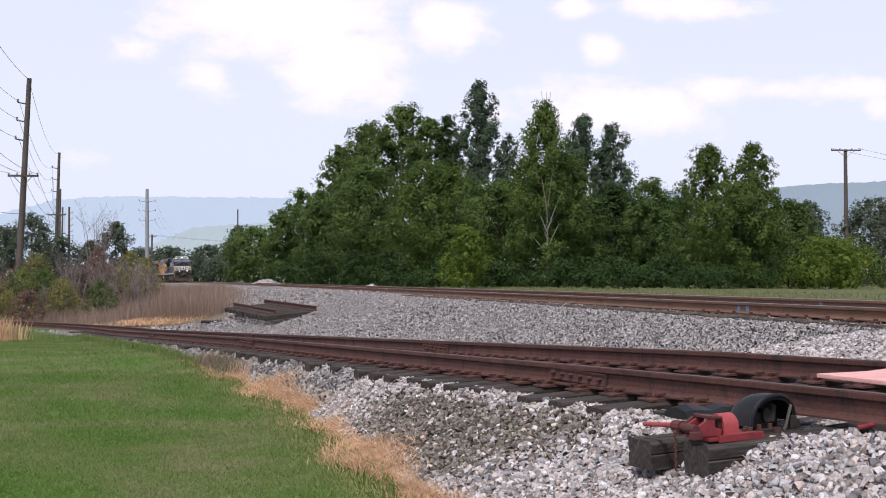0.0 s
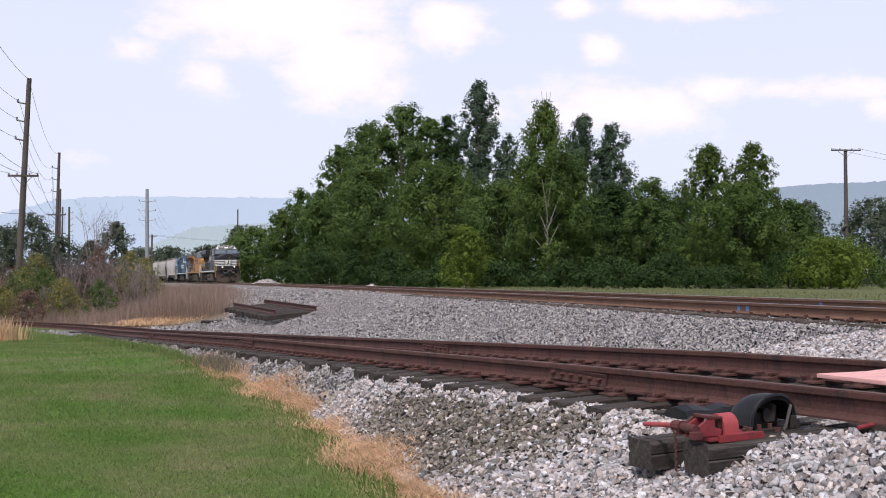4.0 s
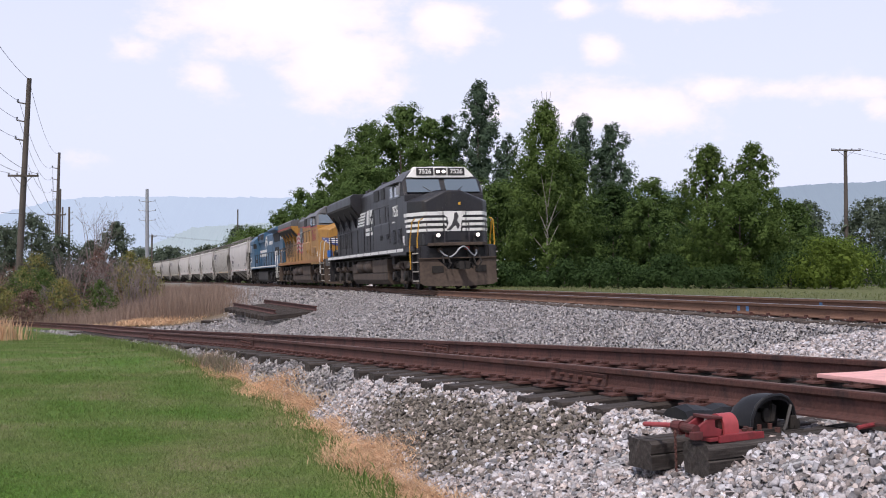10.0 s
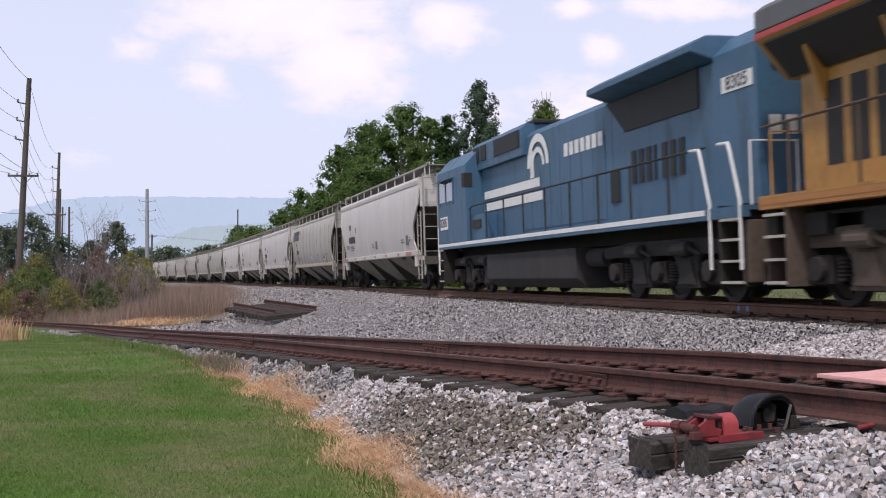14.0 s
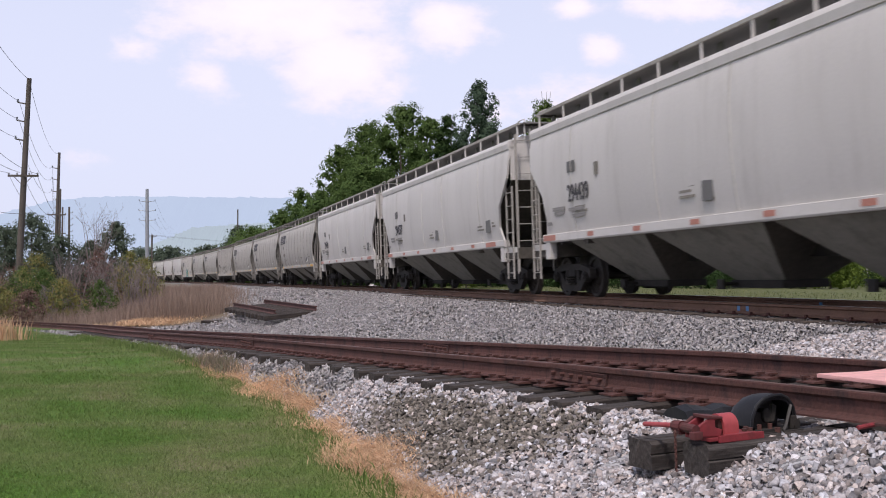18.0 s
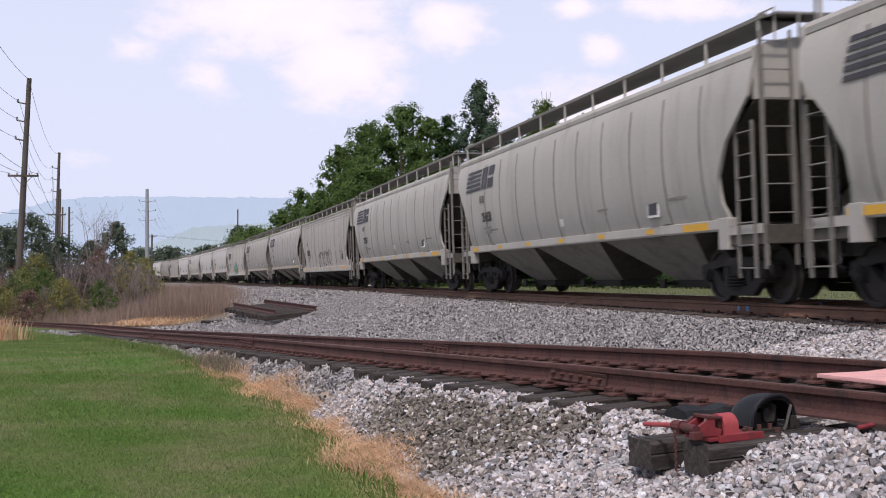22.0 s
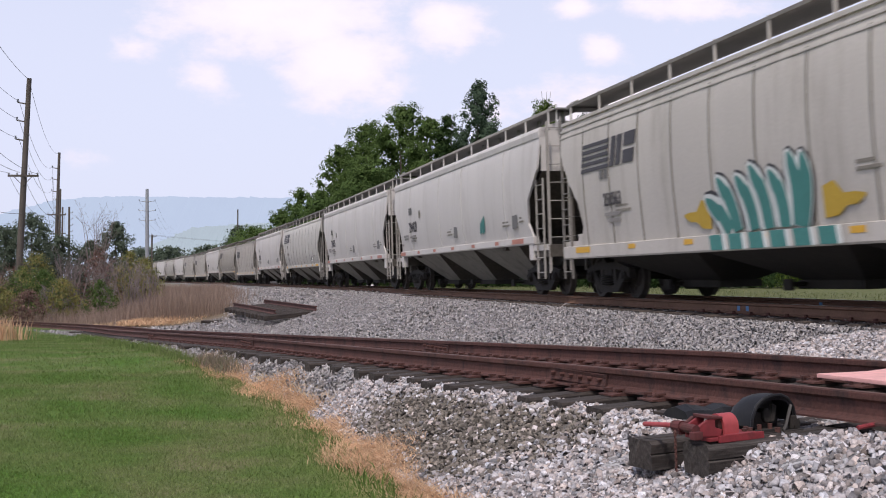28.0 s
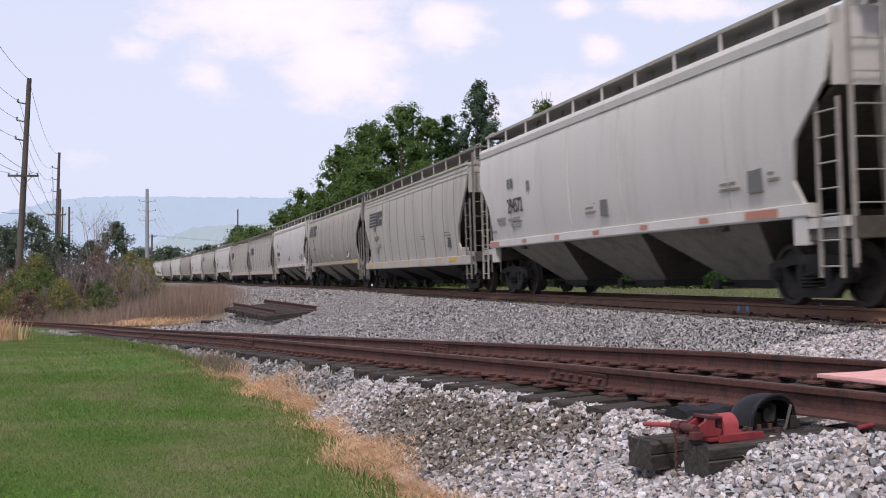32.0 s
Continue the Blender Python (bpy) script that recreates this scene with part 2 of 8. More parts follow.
# ---------------------------------------------------------------- mesh building
class Build:
    """Collects shapes into one mesh."""

    def __init__(self):
        self.v, self.f = [], []

    def ring_faces(self, rings, caps=True, closed=True):
        n = len(rings[0])
        o = len(self.v)
        for r in rings:
            self.v.extend(tuple(p) for p in r)
        for i in range(len(rings) - 1):
            for j in range(n if closed else n - 1):
                a, b = o + i * n + j, o + i * n + (j + 1) % n
                self.f.append((a, b, b + n, a + n))
        if caps:
            self.f.append(tuple(o + j for j in range(n))[::-1])
            self.f.append(tuple(o + (len(rings) - 1) * n + j for j in range(n)))
        return self

    def box(self, x0, x1, y0, y1, z0, z1):
        return self.ring_faces([[(x, y0, z0), (x, y1, z0), (x, y1, z1), (x, y0, z1)] for x in (x0, x1)])

    def prism(self, pts, axis, a, b):
        def put(p, w):
            return {"x": (w, p[0], p[1]), "y": (p[0], w, p[1]), "z": (p[0], p[1], w)}[axis]
        return self.ring_faces([[put(p, w) for p in pts] for w in (a, b)])

    def loft(self, rings, caps=True):
        return self.ring_faces(rings, caps)

    def cyl(self, p0, p1, r0, r1=None, n=10):
        r1 = r0 if r1 is None else r1
        p0, p1 = Vector(p0), Vector(p1)
        d = (p1 - p0).normalized()
        u = d.orthogonal().normalized()
        w = d.cross(u)
        return self.ring_faces([[p + (u * math.cos(6.28318 * k / n) + w * math.sin(6.28318 * k / n)) * r for k in range(n)]
                                for p, r in ((p0, r0), (p1, r1))])

    def tube(self, path, r, n=6):
        path = [Vector(p) for p in path]
        rings = []
        u = (path[1] - path[0]).orthogonal().normalized()
        for i, p in enumerate(path):
            d = (path[min(i + 1, len(path) - 1)] - path[max(i - 1, 0)]).normalized()
            u = (u - d * u.dot(d)).normalized()
            w = d.cross(u)
            rr = r[i] if isinstance(r, (list, tuple)) else r
            rings.append([p + (u * math.cos(6.28318 * k / n) + w * math.sin(6.28318 * k / n)) * rr for k in range(n)])
        return self.ring_faces(rings)

    def lathe(self, prof, centre, axis="y", n=20):
        """prof: (radius, along) pairs, turned about an axis through centre."""
        rings = []
        for r, w in prof:
            ring = []
            for k in range(n):
                c, s = r * math.cos(6.28318 * k / n), r * math.sin(6.28318 * k / n)
                q = {"x": (w, c, s), "y": (c, w, s), "z": (c, s, w)}[axis]
                ring.append((centre[0] + q[0], centre[1] + q[1], centre[2] + q[2]))
            rings.append(ring)
        return self.ring_faces(rings)

    def poly(self, pts):
        o = len(self.v)
        self.v.extend(tuple(p) for p in pts)
        self.f.append(tuple(range(o, o + len(pts))))
        return self

    def mesh(self, name, material, bevel=0.0, smooth=False):
        me = bpy.data.meshes.new(name)
        me.from_pydata(self.v, [], self.f)
        bm = bmesh.new()
        bm.from_mesh(me)
        bmesh.ops.recalc_face_normals(bm, faces=bm.faces)
        if bevel:
            es = [e for e in bm.edges if len(e.link_faces) == 2 and e.calc_face_angle(0) > 0.5]
            bmesh.ops.bevel(bm, geom=es, offset=bevel, segments=2, profile=0.6, affect="EDGES", clamp_overlap=True)
        bm.to_mesh(me)
        bm.free()
        if smooth:
            for p in me.polygons:
                p.use_smooth = True
            me.set_sharp_from_angle(angle=radians(35))
        me.materials.append(material)
        return me


def thing(name, label, category, group="", m=None, data=None, kind=""):
    ob = tagged(new(name, data), label, category, group, kind)
    if m is not None:
        ob.matrix_basis = m
    return ob


def part(name, b, material, parent, label="", bevel=0.0, smooth=False, at=None):
    """One mesh object under a thing or under a part."""
    data = b if isinstance(b, bpy.types.Mesh) else b.mesh(name, material, bevel, smooth)
    ob = new(name, data)
    ob.parent = parent
    if at is not None:
        ob.matrix_basis = at
    if label:
        ob["label"] = label
    return ob


def bulk(name, V, F, material, label, category="", kind="stuff", smooth=False):
    """One large mesh from arrays."""
    me = bpy.data.meshes.new(name)
    F = np.asarray(F, dtype=np.int32)
    k = F.shape[1]
    me.vertices.add(len(V))
    me.vertices.foreach_set("co", np.asarray(V, dtype=np.float32).ravel())
    me.loops.add(F.size)
    me.loops.foreach_set("vertex_index", F.ravel())
    me.polygons.add(len(F))
    me.polygons.foreach_set("loop_start", np.arange(0, F.size, k, dtype=np.int32))
    me.update(calc_edges=True)
    me.validate()
    if smooth:
        me.shade_smooth()
    me.materials.append(material)
    return tagged(new(name, me), label, category, "", kind)


# ---------------------------------------------------------------- plan of the two tracks
TH, D0, CURVE, BEND = 0.2387, 9.7231, 0.0005, 12.0
CANT = 0.0346


def main_at(s, lat=0.0):
    """Place on the main track s metres along it (0 nearest the camera, negative far off), and its heading."""
    q = -s
    a = max(q - BEND, 0.0)
    ph = a * CURVE
    along = min(q, BEND) + math.sin(ph) / CURVE
    left = (1 - math.cos(ph)) / CURVE
    h = TH + ph
    c, n = math.cos(TH), math.sin(TH)
    return (c * (D0 - left) - n * along + math.cos(h) * lat, n * (D0 - left) + c * along + math.sin(h) * lat, h)


def main_pose(s):
    x, y, h = main_at(s)
    return Matrix.Translation((x, y, 0.026)) @ Euler((0, 0, h - math.pi / 2)).to_matrix().to_4x4() @ Euler((CANT, 0, 0)).to_matrix().to_4x4()


SA = Vector((1.16, 9.30))          # a point of the siding's near rail
SD = Vector((-0.397, 0.918))       # the siding's way, off from the camera
SN = Vector((0.918, 0.397))        # across it, to the far rail
SQ = (-40, -12, -3.4, 0, 11.9, 33, 101, 140, 400)
SZ = (-0.10, -0.18, -0.29, -0.38, -0.735, -1.50, -2.95, -3.5, -4.0)
SC = (0.06, 0.06, 0.075, 0.08, 0.0, 0.0, 0.0, 0.0, 0.0)


def side_z(q, w=0.0):
    """Height of the siding's rail top."""
    return np.interp(q, SQ, SZ) + np.interp(q, SQ, SC) * w / 1.505


def side_bend(q):
    """How far the siding has swung to the left."""
    return 0.0062 * np.maximum(np.asarray(q, dtype=float) - 31, 0) ** 2


def side_at(q, w):
    p = SA + SD * q + SN * (w - float(side_bend(q)))
    return p.x, p.y


# ---------------------------------------------------------------- ground
def smooth01(x):
    x = np.clip(x, 0, 1)
    return x * x * (3 - 2 * x)


def plan(x, y):
    """Coordinates of points in the two tracks' terms: along and across the siding, across the main track."""
    x, y = np.asarray(x, dtype=float), np.asarray(y, dtype=float)
    q = (x - SA.x) * SD.x + (y - SA.y) * SD.y
    w = (x - SA.x) * SN.x + (y - SA.y) * SN.y + side_bend(np.minimum(q, 80))
    c, n = math.cos(TH), math.sin(TH)
    along = -n * x + c * y
    u = c * x + n * y - D0
    a = np.maximum(along - BEND, 0)
    u = u + a * a * CURVE / 2
    return q, w, u, along


def lawn_edge(q):
    return np.interp(q, (-14, -3.3, 5, 15.6, 40), (-3.4, -2.3, -1.12, -0.92, -1.15))


def ground_z(x, y):
    q, w, u, along = plan(x, y)
    zs = side_z(np.clip(q, -40, 140), np.clip(w, 0, 1.5)) - 0.205
    lawn = zs - np.interp(q, (-14, -8, -3.3, 5, 15.6, 33), (0.95, 0.82, 0.62, 0.48, 0.14, 0.08))
    we = lawn_edge(q)
    # shoulder between the tie ends and the lawn
    t = np.clip((w + 0.48) / (we + 0.48), 0, 1)
    dip = np.interp(q, (-8, 0, 4, 10), (0.13, 0.10, 0.06, 0.04))
    left = zs - dip * smooth01(t * 4) + (lawn - zs + dip) * smooth01(t)
    left = np.where(w < we, lawn + np.clip((we - w) * 0.006, 0, 0.35), left)
    z = np.where(w < -0.48, left, zs)
    # bed of the main track and the ballast between the tracks
    zm = -0.215 + CANT * (np.clip(u, -1.5, 1.5) + 0.75)
    a = np.maximum(w - 1.95, 0)
    b = np.maximum(-1.75 - u, 0)
    g = smooth01(a / (a + b + 1e-6)) ** np.interp(q, (12, 30), (1.5, 2.1))
    # cribs between the ties lie a little lower
    z = z - np.interp(q, (0, 6), (0.06, 0.055)) * smooth01((w + 0.75) / 0.2) * smooth01((2.2 - w) / 0.2) * (u < -1.75)
    z = np.where((w > 1.95) & (u <= -1.75), zs + (zm - zs) * g, z)
    z = np.where(u > -1.75, zm - 0.03 * smooth01((u + 1.75) / 0.2) * smooth01((-0.85 - u) / 0.15) * (along < 40), z)
    # hollow dug round the switch stand's timbers
    z = z - 0.11 * np.exp(-(((q + 2.55) / 0.5) ** 2 + ((w + 0.95) / 0.45) ** 2))
    z = z + 0.07 * smooth01((-3.25 - q) / 0.35) * smooth01((q + 6) / 2) * smooth01((w + 1.35) / 0.5) * smooth01((-0.12 - w) / 0.25)
    # far side: shallow ditch, then the meadow
    far = np.interp(u, (1.7, 3.2, 6.0, 12.0, 40, 400), (-0.18, -0.42, -0.24, -0.08, 0.1, 0.5))
    z = np.where(u > 1.7, far, z)
    # far off all settles to the plain
    f = smooth01((along - 120) / 250)
    z = z * (1 - f) + np.where(u > -2, -0.25, np.maximum(z, -5.5)) * f
    return z


def soil_at(q, w):
    """Where brown dirt has washed over the ballast shoulder."""
    edge = lawn_edge(q)
    return smooth01((w - edge) / 0.4) * smooth01((-0.45 - w) / 0.4) * smooth01((q + 3.0 + 0.8 * w) / 1.2) * smooth01((3.6 - q) / 2)


def spread(lo, hi, fine_lo, fine_hi, step, grow):
    c = list(np.arange(fine_lo, fine_hi, step))
    d = step
    while c[-1] < hi:
        d *= grow
        c.append(c[-1] + d)
    d = step
    while c[0] > lo:
        d *= grow
        c.insert(0, c[0] - d)
    return np.array(c)


def make_ground():
    gx = spread(-4200, 4200, -9, 11, 0.16, 1.09)
    gy = spread(-900, 4600, 3, 30, 0.16, 1.07)
    X, Y = np.meshgrid(gx, gy)
    Z = ground_z(X, Y)
    q, w, u, along = plan(X, Y)
    rng = np.random.default_rng(3)
    near = (np.abs(X) < 14) & (Y < 45) & (Y > 0)
    Z = Z + np.where(near & (w > lawn_edge(q)) & (u < 3), rng.normal(0, 0.012, X.shape), 0)
    V = np.stack([X, Y, Z], -1).reshape(-1, 3)
    ny, nx = X.shape
    i = (np.arange(ny - 1)[:, None] * nx + np.arange(nx - 1)[None, :]).ravel()
    F = np.stack([i, i + 1, i + nx + 1, i + nx], -1)
    # where ballast, dry grass and soil lie
    edge = lawn_edge(q)
    ballast = smooth01((w - edge + 0.15) / 0.5) * smooth01((2.6 - u) / 0.6) * np.maximum(smooth01((48 - q) / 8), smooth01((u + 6) / 2))
    straw = np.exp(-((w - edge) / 0.32) ** 2) * smooth01((q + 9) / 4) * smooth01((14 - q) / 6)
    brush = smooth01((q - 18) / 6) * smooth01((w - 1.5) / 2) * smooth01((-u - 3.5) / 1.5)
    soiled = soil_at(q, w)
    m = bpy.data.materials.new("ground")
    m.use_nodes = True
    nt = m.node_tree
    N, L = nt.nodes.new, nt.links.new
    bs = nt.nodes["Principled BSDF"]
    bs.inputs["Roughness"].default_value = 0.95
    bs.inputs["Specular IOR Level"].default_value = 0.15
    tc = N("ShaderNodeTexCoord")

    def noise_tex(scale, detail=5, rough=0.6):
        t = N("ShaderNodeTexNoise")
        t.inputs["Scale"].default_value, t.inputs["Detail"].default_value, t.inputs["Roughness"].default_value = scale, detail, rough
        L(tc.outputs["Object"], t.inputs["Vector"])
        return t.outputs["Fac"]

    def ramp(fac, stops):
        r = N("ShaderNodeValToRGB")
        r.color_ramp.elements[0].position, r.color_ramp.elements[0].color = stops[0][0], (*stops[0][1], 1)
        r.color_ramp.elements[1].position, r.color_ramp.elements[1].color = stops[-1][0], (*stops[-1][1], 1)
        for p, c in stops[1:-1]:
            e = r.color_ramp.elements.new(p)
            e.color = (*c, 1)
        L(fac, r.inputs[0])
        return r.outputs[0]

    def blend(fac, a, b):
        x = N("ShaderNodeMix")
        x.data_type = "RGBA"
        L(fac, x.inputs[0])
        L(a, x.inputs[6])
        L(b, x.inputs[7])
        return x.outputs[2]

    lawn = ramp(noise_tex(0.75), [(0.36, (0.075, 0.155, 0.022)), (0.52, (0.105, 0.152, 0.042)), (0.66, (0.165, 0.160, 0.080))])
    grain = ramp(noise_tex(45, 3), [(0.3, (0.55, 0.55, 0.5)), (0.7, (1.35, 1.35, 1.3))])
    mul = N("ShaderNodeMix")
    mul.data_type, mul.blend_type = "RGBA", "MULTIPLY"
    mul.inputs[0].default_value = 1
    L(lawn, mul.inputs[6])
    L(grain, mul.inputs[7])
    vor = N("ShaderNodeTexVoronoi")
    vor.inputs["Scale"].default_value = 24
    L(tc.outputs["Object"], vor.inputs["Vector"])
    sepc = N("ShaderNodeSeparateColor")
    L(vor.outputs["Color"], sepc.inputs[0])
    stones = ramp(sepc.outputs[0], [(0.0, (0.15, 0.143, 0.143)), (0.5, (0.24, 0.232, 0.232)), (1.0, (0.40, 0.39, 0.39))])
    dirty = ramp(sepc.outputs[1], [(0.0, (0.05, 0.042, 0.035)), (1.0, (0.14, 0.125, 0.105))])
    strawc = ramp(noise_tex(14), [(0.3, (0.34, 0.22, 0.12)), (0.7, (0.54, 0.39, 0.24))])
    brushc = ramp(noise_tex(3), [(0.3, (0.10, 0.075, 0.05)), (0.7, (0.20, 0.15, 0.10))])
    col = mul.outputs[2]
    roughc = ramp(noise_tex(2.5), [(0.3, (0.075, 0.095, 0.034)), (0.7, (0.145, 0.145, 0.068))])
    for nm, other in (("rough", roughc), ("brush", brushc), ("ballast", stones), ("soiled", dirty), ("straw", strawc)):
        at = N("ShaderNodeAttribute")
        at.attribute_name = nm
        col = blend(at.outputs["Fac"], col, other)
    L(col, bs.inputs["Base Color"])
    bp = N("ShaderNodeBump")
    bp.inputs["Strength"].default_value, bp.inputs["Distance"].default_value = 0.7, 0.03
    L(vor.outputs["Distance"], bp.inputs["Height"])
    L(bp.outputs[0], bs.inputs["Normal"])
    ob = bulk("ground", V, F, m, "mown green lawn meeting a grey crushed-stone railway bed", "ground", "structure", smooth=True)
    for nm, val in (("ballast", ballast), ("straw", straw * 0.9), ("brush", brush), ("soiled", soiled * 0.8), ("rough", smooth01((u - 1.5) / 0.8))):
        at = ob.data.attributes.new(nm, "FLOAT", "POINT")
        at.data.foreach_set("value", val.ravel().astype(np.float32))
    return ob


make_ground()


# ---------------------------------------------------------------- rails and ties
def rail_profile(h=0.175, foot=0.07):
    return [(-foot, 0), (foot, 0), (foot, 0.012), (0.018, 0.028), (0.009, 0.045), (0.009, h - 0.055), (0.034, h - 0.038),
            (0.036, h - 0.006), (0.028, h), (-0.028, h), (-0.036, h - 0.006), (-0.034, h - 0.038), (-0.009, h - 0.055),
            (-0.009, 0.045), (-0.018, 0.028), (-foot, 0.012)]


def sweep(points, prof):
    """Profile swept along 3D points, upright."""
    b = Build()
    rings = []
    for i, p in enumerate(points):
        a, c = points[max(i - 1, 0)], points[min(i + 1, len(points) - 1)]
        d = Vector((c[0] - a[0], c[1] - a[1], 0)).normalized()
        r = Vector((d.y, -d.x, 0))
        rings.append([(p[0] + r.x * o, p[1] + r.y * o, p[2] + z) for o, z in prof])
    return b.loft(rings)


RH = 0.175


def tie_mesh(name, length, width, height, seed, material=None):
    rng = random.Random(seed)
    b = Build()
    rings = []
    for i in range(5):
        x = length * (i / 4 - 0.5) + rng.uniform(-0.01, 0.01)
        j = [rng.uniform(-0.006, 0.006) for _ in range(8)]
        hw = width / 2
        rings.append([(x, -hw + j[0], -height), (x, hw + j[1], -height), (x, hw + j[2], -0.02), (x, hw - 0.018, j[3] * 0.5),
                      (x, -hw + 0.018, j[4] * 0.5), (x, -hw + j[5], -0.02)])
    return b.loft(rings).mesh(name, material or M_tie)


TIES = [tie_mesh("tie", 2.6, 0.225, 0.18, k) for k in range(4)]
TIES_MAIN = [tie_mesh("tie", 2.6, 0.225, 0.18, k + 4, M_tie_main) for k in range(4)]


def make_main_track():
    tr = thing("main_track", "main railway line with polished rails on wooden ties", "railway track", kind="structure")
    ss = [60, 30, 10, 0, -12] + list(range(-20, -420, -10))
    for lat, m in ((-0.752, M_rail_tan), (0.752, M_rail_tan)):
        z0 = (lat + 0.752) * CANT
        pts = [(*main_at(s, lat)[:2], z0 - RH) for s in ss]
        part("rail", sweep(pts, rail_profile()), m, tr, "brown steel rail")
        head = [(-0.031, RH + 0.001), (0.031, RH + 0.001), (0.026, RH + 0.004), (-0.026, RH + 0.004)]
        part("rail_head", sweep(pts, head), M_rail_head, tr, "shiny worn rail head")
    for k in range(150):
        s = 14 - k * 0.53 + random.uniform(-0.03, 0.03)
        x, y, h = main_at(s, random.uniform(-0.13, 0.10))
        z = 0.026 - RH - 0.012
        ob = part("tie", TIES_MAIN[k % 4], None, tr)
        ob.matrix_basis = Matrix.Translation((x, y, z)) @ Euler((0, -CANT, h + random.uniform(-0.01, 0.01))).to_matrix().to_4x4()
        for lat in (-0.752,):
            px, py, _ = main_at(s, lat)
            b = Build().box(-0.18, 0.18, -0.09, 0.09, 0, 0.014)
            for sx in (-0.10, 0.10):
                b.box(sx - 0.02, sx + 0.02, -0.03, 0.01, 0.014, 0.05)
            if k < 60:
                p = part("tie_plate", b, M_rail_rust, ob, "rusty tie plate")
                p.matrix_basis = ob.matrix_basis.inverted() @ Matrix.Translation((px, py, -RH - 0.012)) @ Euler((0, 0, h)).to_matrix().to_4x4()
    # blue marks sprayed on the rail webs
    for s, lat in ((-16.21, -0.752), (-15.93, -0.752), (-16.18, 0.752)):
        x, y, h = main_at(s, lat - 0.012)
        p = part("paint_mark", Build().box(-0.004, 0.0, -0.045, 0.045, 0.04, 0.125), M_blue_paint, tr, "blue sprayed mark")
        p.matrix_basis = Matrix.Translation((x, y, (lat + 0.752) * CANT - RH)) @ Euler((0, 0, h)).to_matrix().to_4x4()
    return tr


MAIN = make_main_track()


def spike_plate():
    b = Build()
    b.prism([(-0.19, 0), (0.19, 0), (0.19, 0.012), (0.085, 0.024), (-0.085, 0.024), (-0.19, 0.012)], "y", -0.095, 0.095)
    for sx, sy in ((-0.095, -0.05), (0.095, 0.045), (-0.15, 0.05)):
        b.box(sx - 0.012, sx + 0.012, sy - 0.012, sy + 0.012, 0.01, 0.045)
        b.box(sx - 0.02, sx + 0.03 * (1 if sx < 0 else -1) + (0.02 if sx < 0 else 0.0), sy - 0.018, sy + 0.018, 0.04, 0.056)
    b.prism([(-0.12, 0.012), (-0.07, 0.012), (-0.07, 0.05), (-0.10, 0.045)], "y", -0.012, 0.012)
    return b.mesh("tie_plate", M_rail_rust)


def make_siding():
    tr = thing("siding_track", "rusty siding track on dark ties, lower than the main line", "railway track", kind="structure")
    qs = list(np.arange(-20, 40, 2.0)) + list(range(40, 150, 8))
    for w in (0.0, 1.505):
        pts = [(*side_at(q, w), float(side_z(q, w)) - RH) for q in qs]
        part("rail", sweep(pts, rail_profile()), M_rail_rust, tr, "rusty dark rail")
        head = [(-0.03, RH + 0.001), (0.03, RH + 0.001), (0.026, RH + 0.003), (-0.026, RH + 0.003)]
        part("rail_head", sweep(pts, head), M_head_dull, tr, "dull rusty rail head")
    plate = spike_plate()
    ang = math.atan2(SN.y, SN.x)
    k = 0
    q = -9.0
    while q < 40:
        q += 0.52 + random.uniform(-0.05, 0.05)
        k += 1
        if -3.45 < q < -2.2:
            continue
        x, y = side_at(q, 0.75)
        z = float(side_z(q, 0.75)) - RH - 0.024
        out = random.uniform(-0.10, 0.12)
        cant = math.atan2(float(np.interp(q, SQ, SC)), 1.505)
        ob = part("tie", TIES[k % 4], None, tr)
        ob.matrix_basis = Matrix.Translation((x + SN.x * out, y + SN.y * out, z)) @ Euler((0, -cant, ang + random.uniform(-0.03, 0.03))).to_matrix().to_4x4()
        for w in (0.0, 1.505):
            if q < 24:
                px, py = side_at(q, w)
                p = part("tie_plate", plate, None, ob, "rusty spiked tie plate")
                p.matrix_basis = ob.matrix_basis.inverted() @ Matrix.Translation((px, py, float(side_z(q, w)) - RH - 0.022)) @ Euler((0, 0, ang)).to_matrix().to_4x4()
    # bolted joint bars
    jb = Build()
    for sy in (-1, 1):
        jb.prism([(sy * 0.012, 0.03), (sy * 0.045, 0.035), (sy * 0.035, 0.06), (sy * 0.03, 0.10), (sy * 0.042, 0.13), (sy * 0.012, 0.135)], "x", -0.46, 0.46)
        for i in range(6):
            jb.cyl((-0.38 + i * 0.152, sy * 0.02, 0.085), (-0.38 + i * 0.152, sy * 0.075, 0.085), 0.02, n=6)
    jm = jb.mesh("joint_bar", M_rail_rust)
    for q, w in ((-0.03, 0), (12.1, 0), (6.6, 1.505), (18.4, 1.505), (-5.4, 1.505), (24, 0)):
        x, y = side_at(q, w)
        p = part("joint_bar", jm, None, tr, "bolted rusty joint bar")
        p.matrix_basis = Matrix.Translation((x, y, float(side_z(q, w)) - RH)) @ Euler((0, 0, math.atan2(SD.y, SD.x))).to_matrix().to_4x4()
    return tr


SIDING = make_siding()


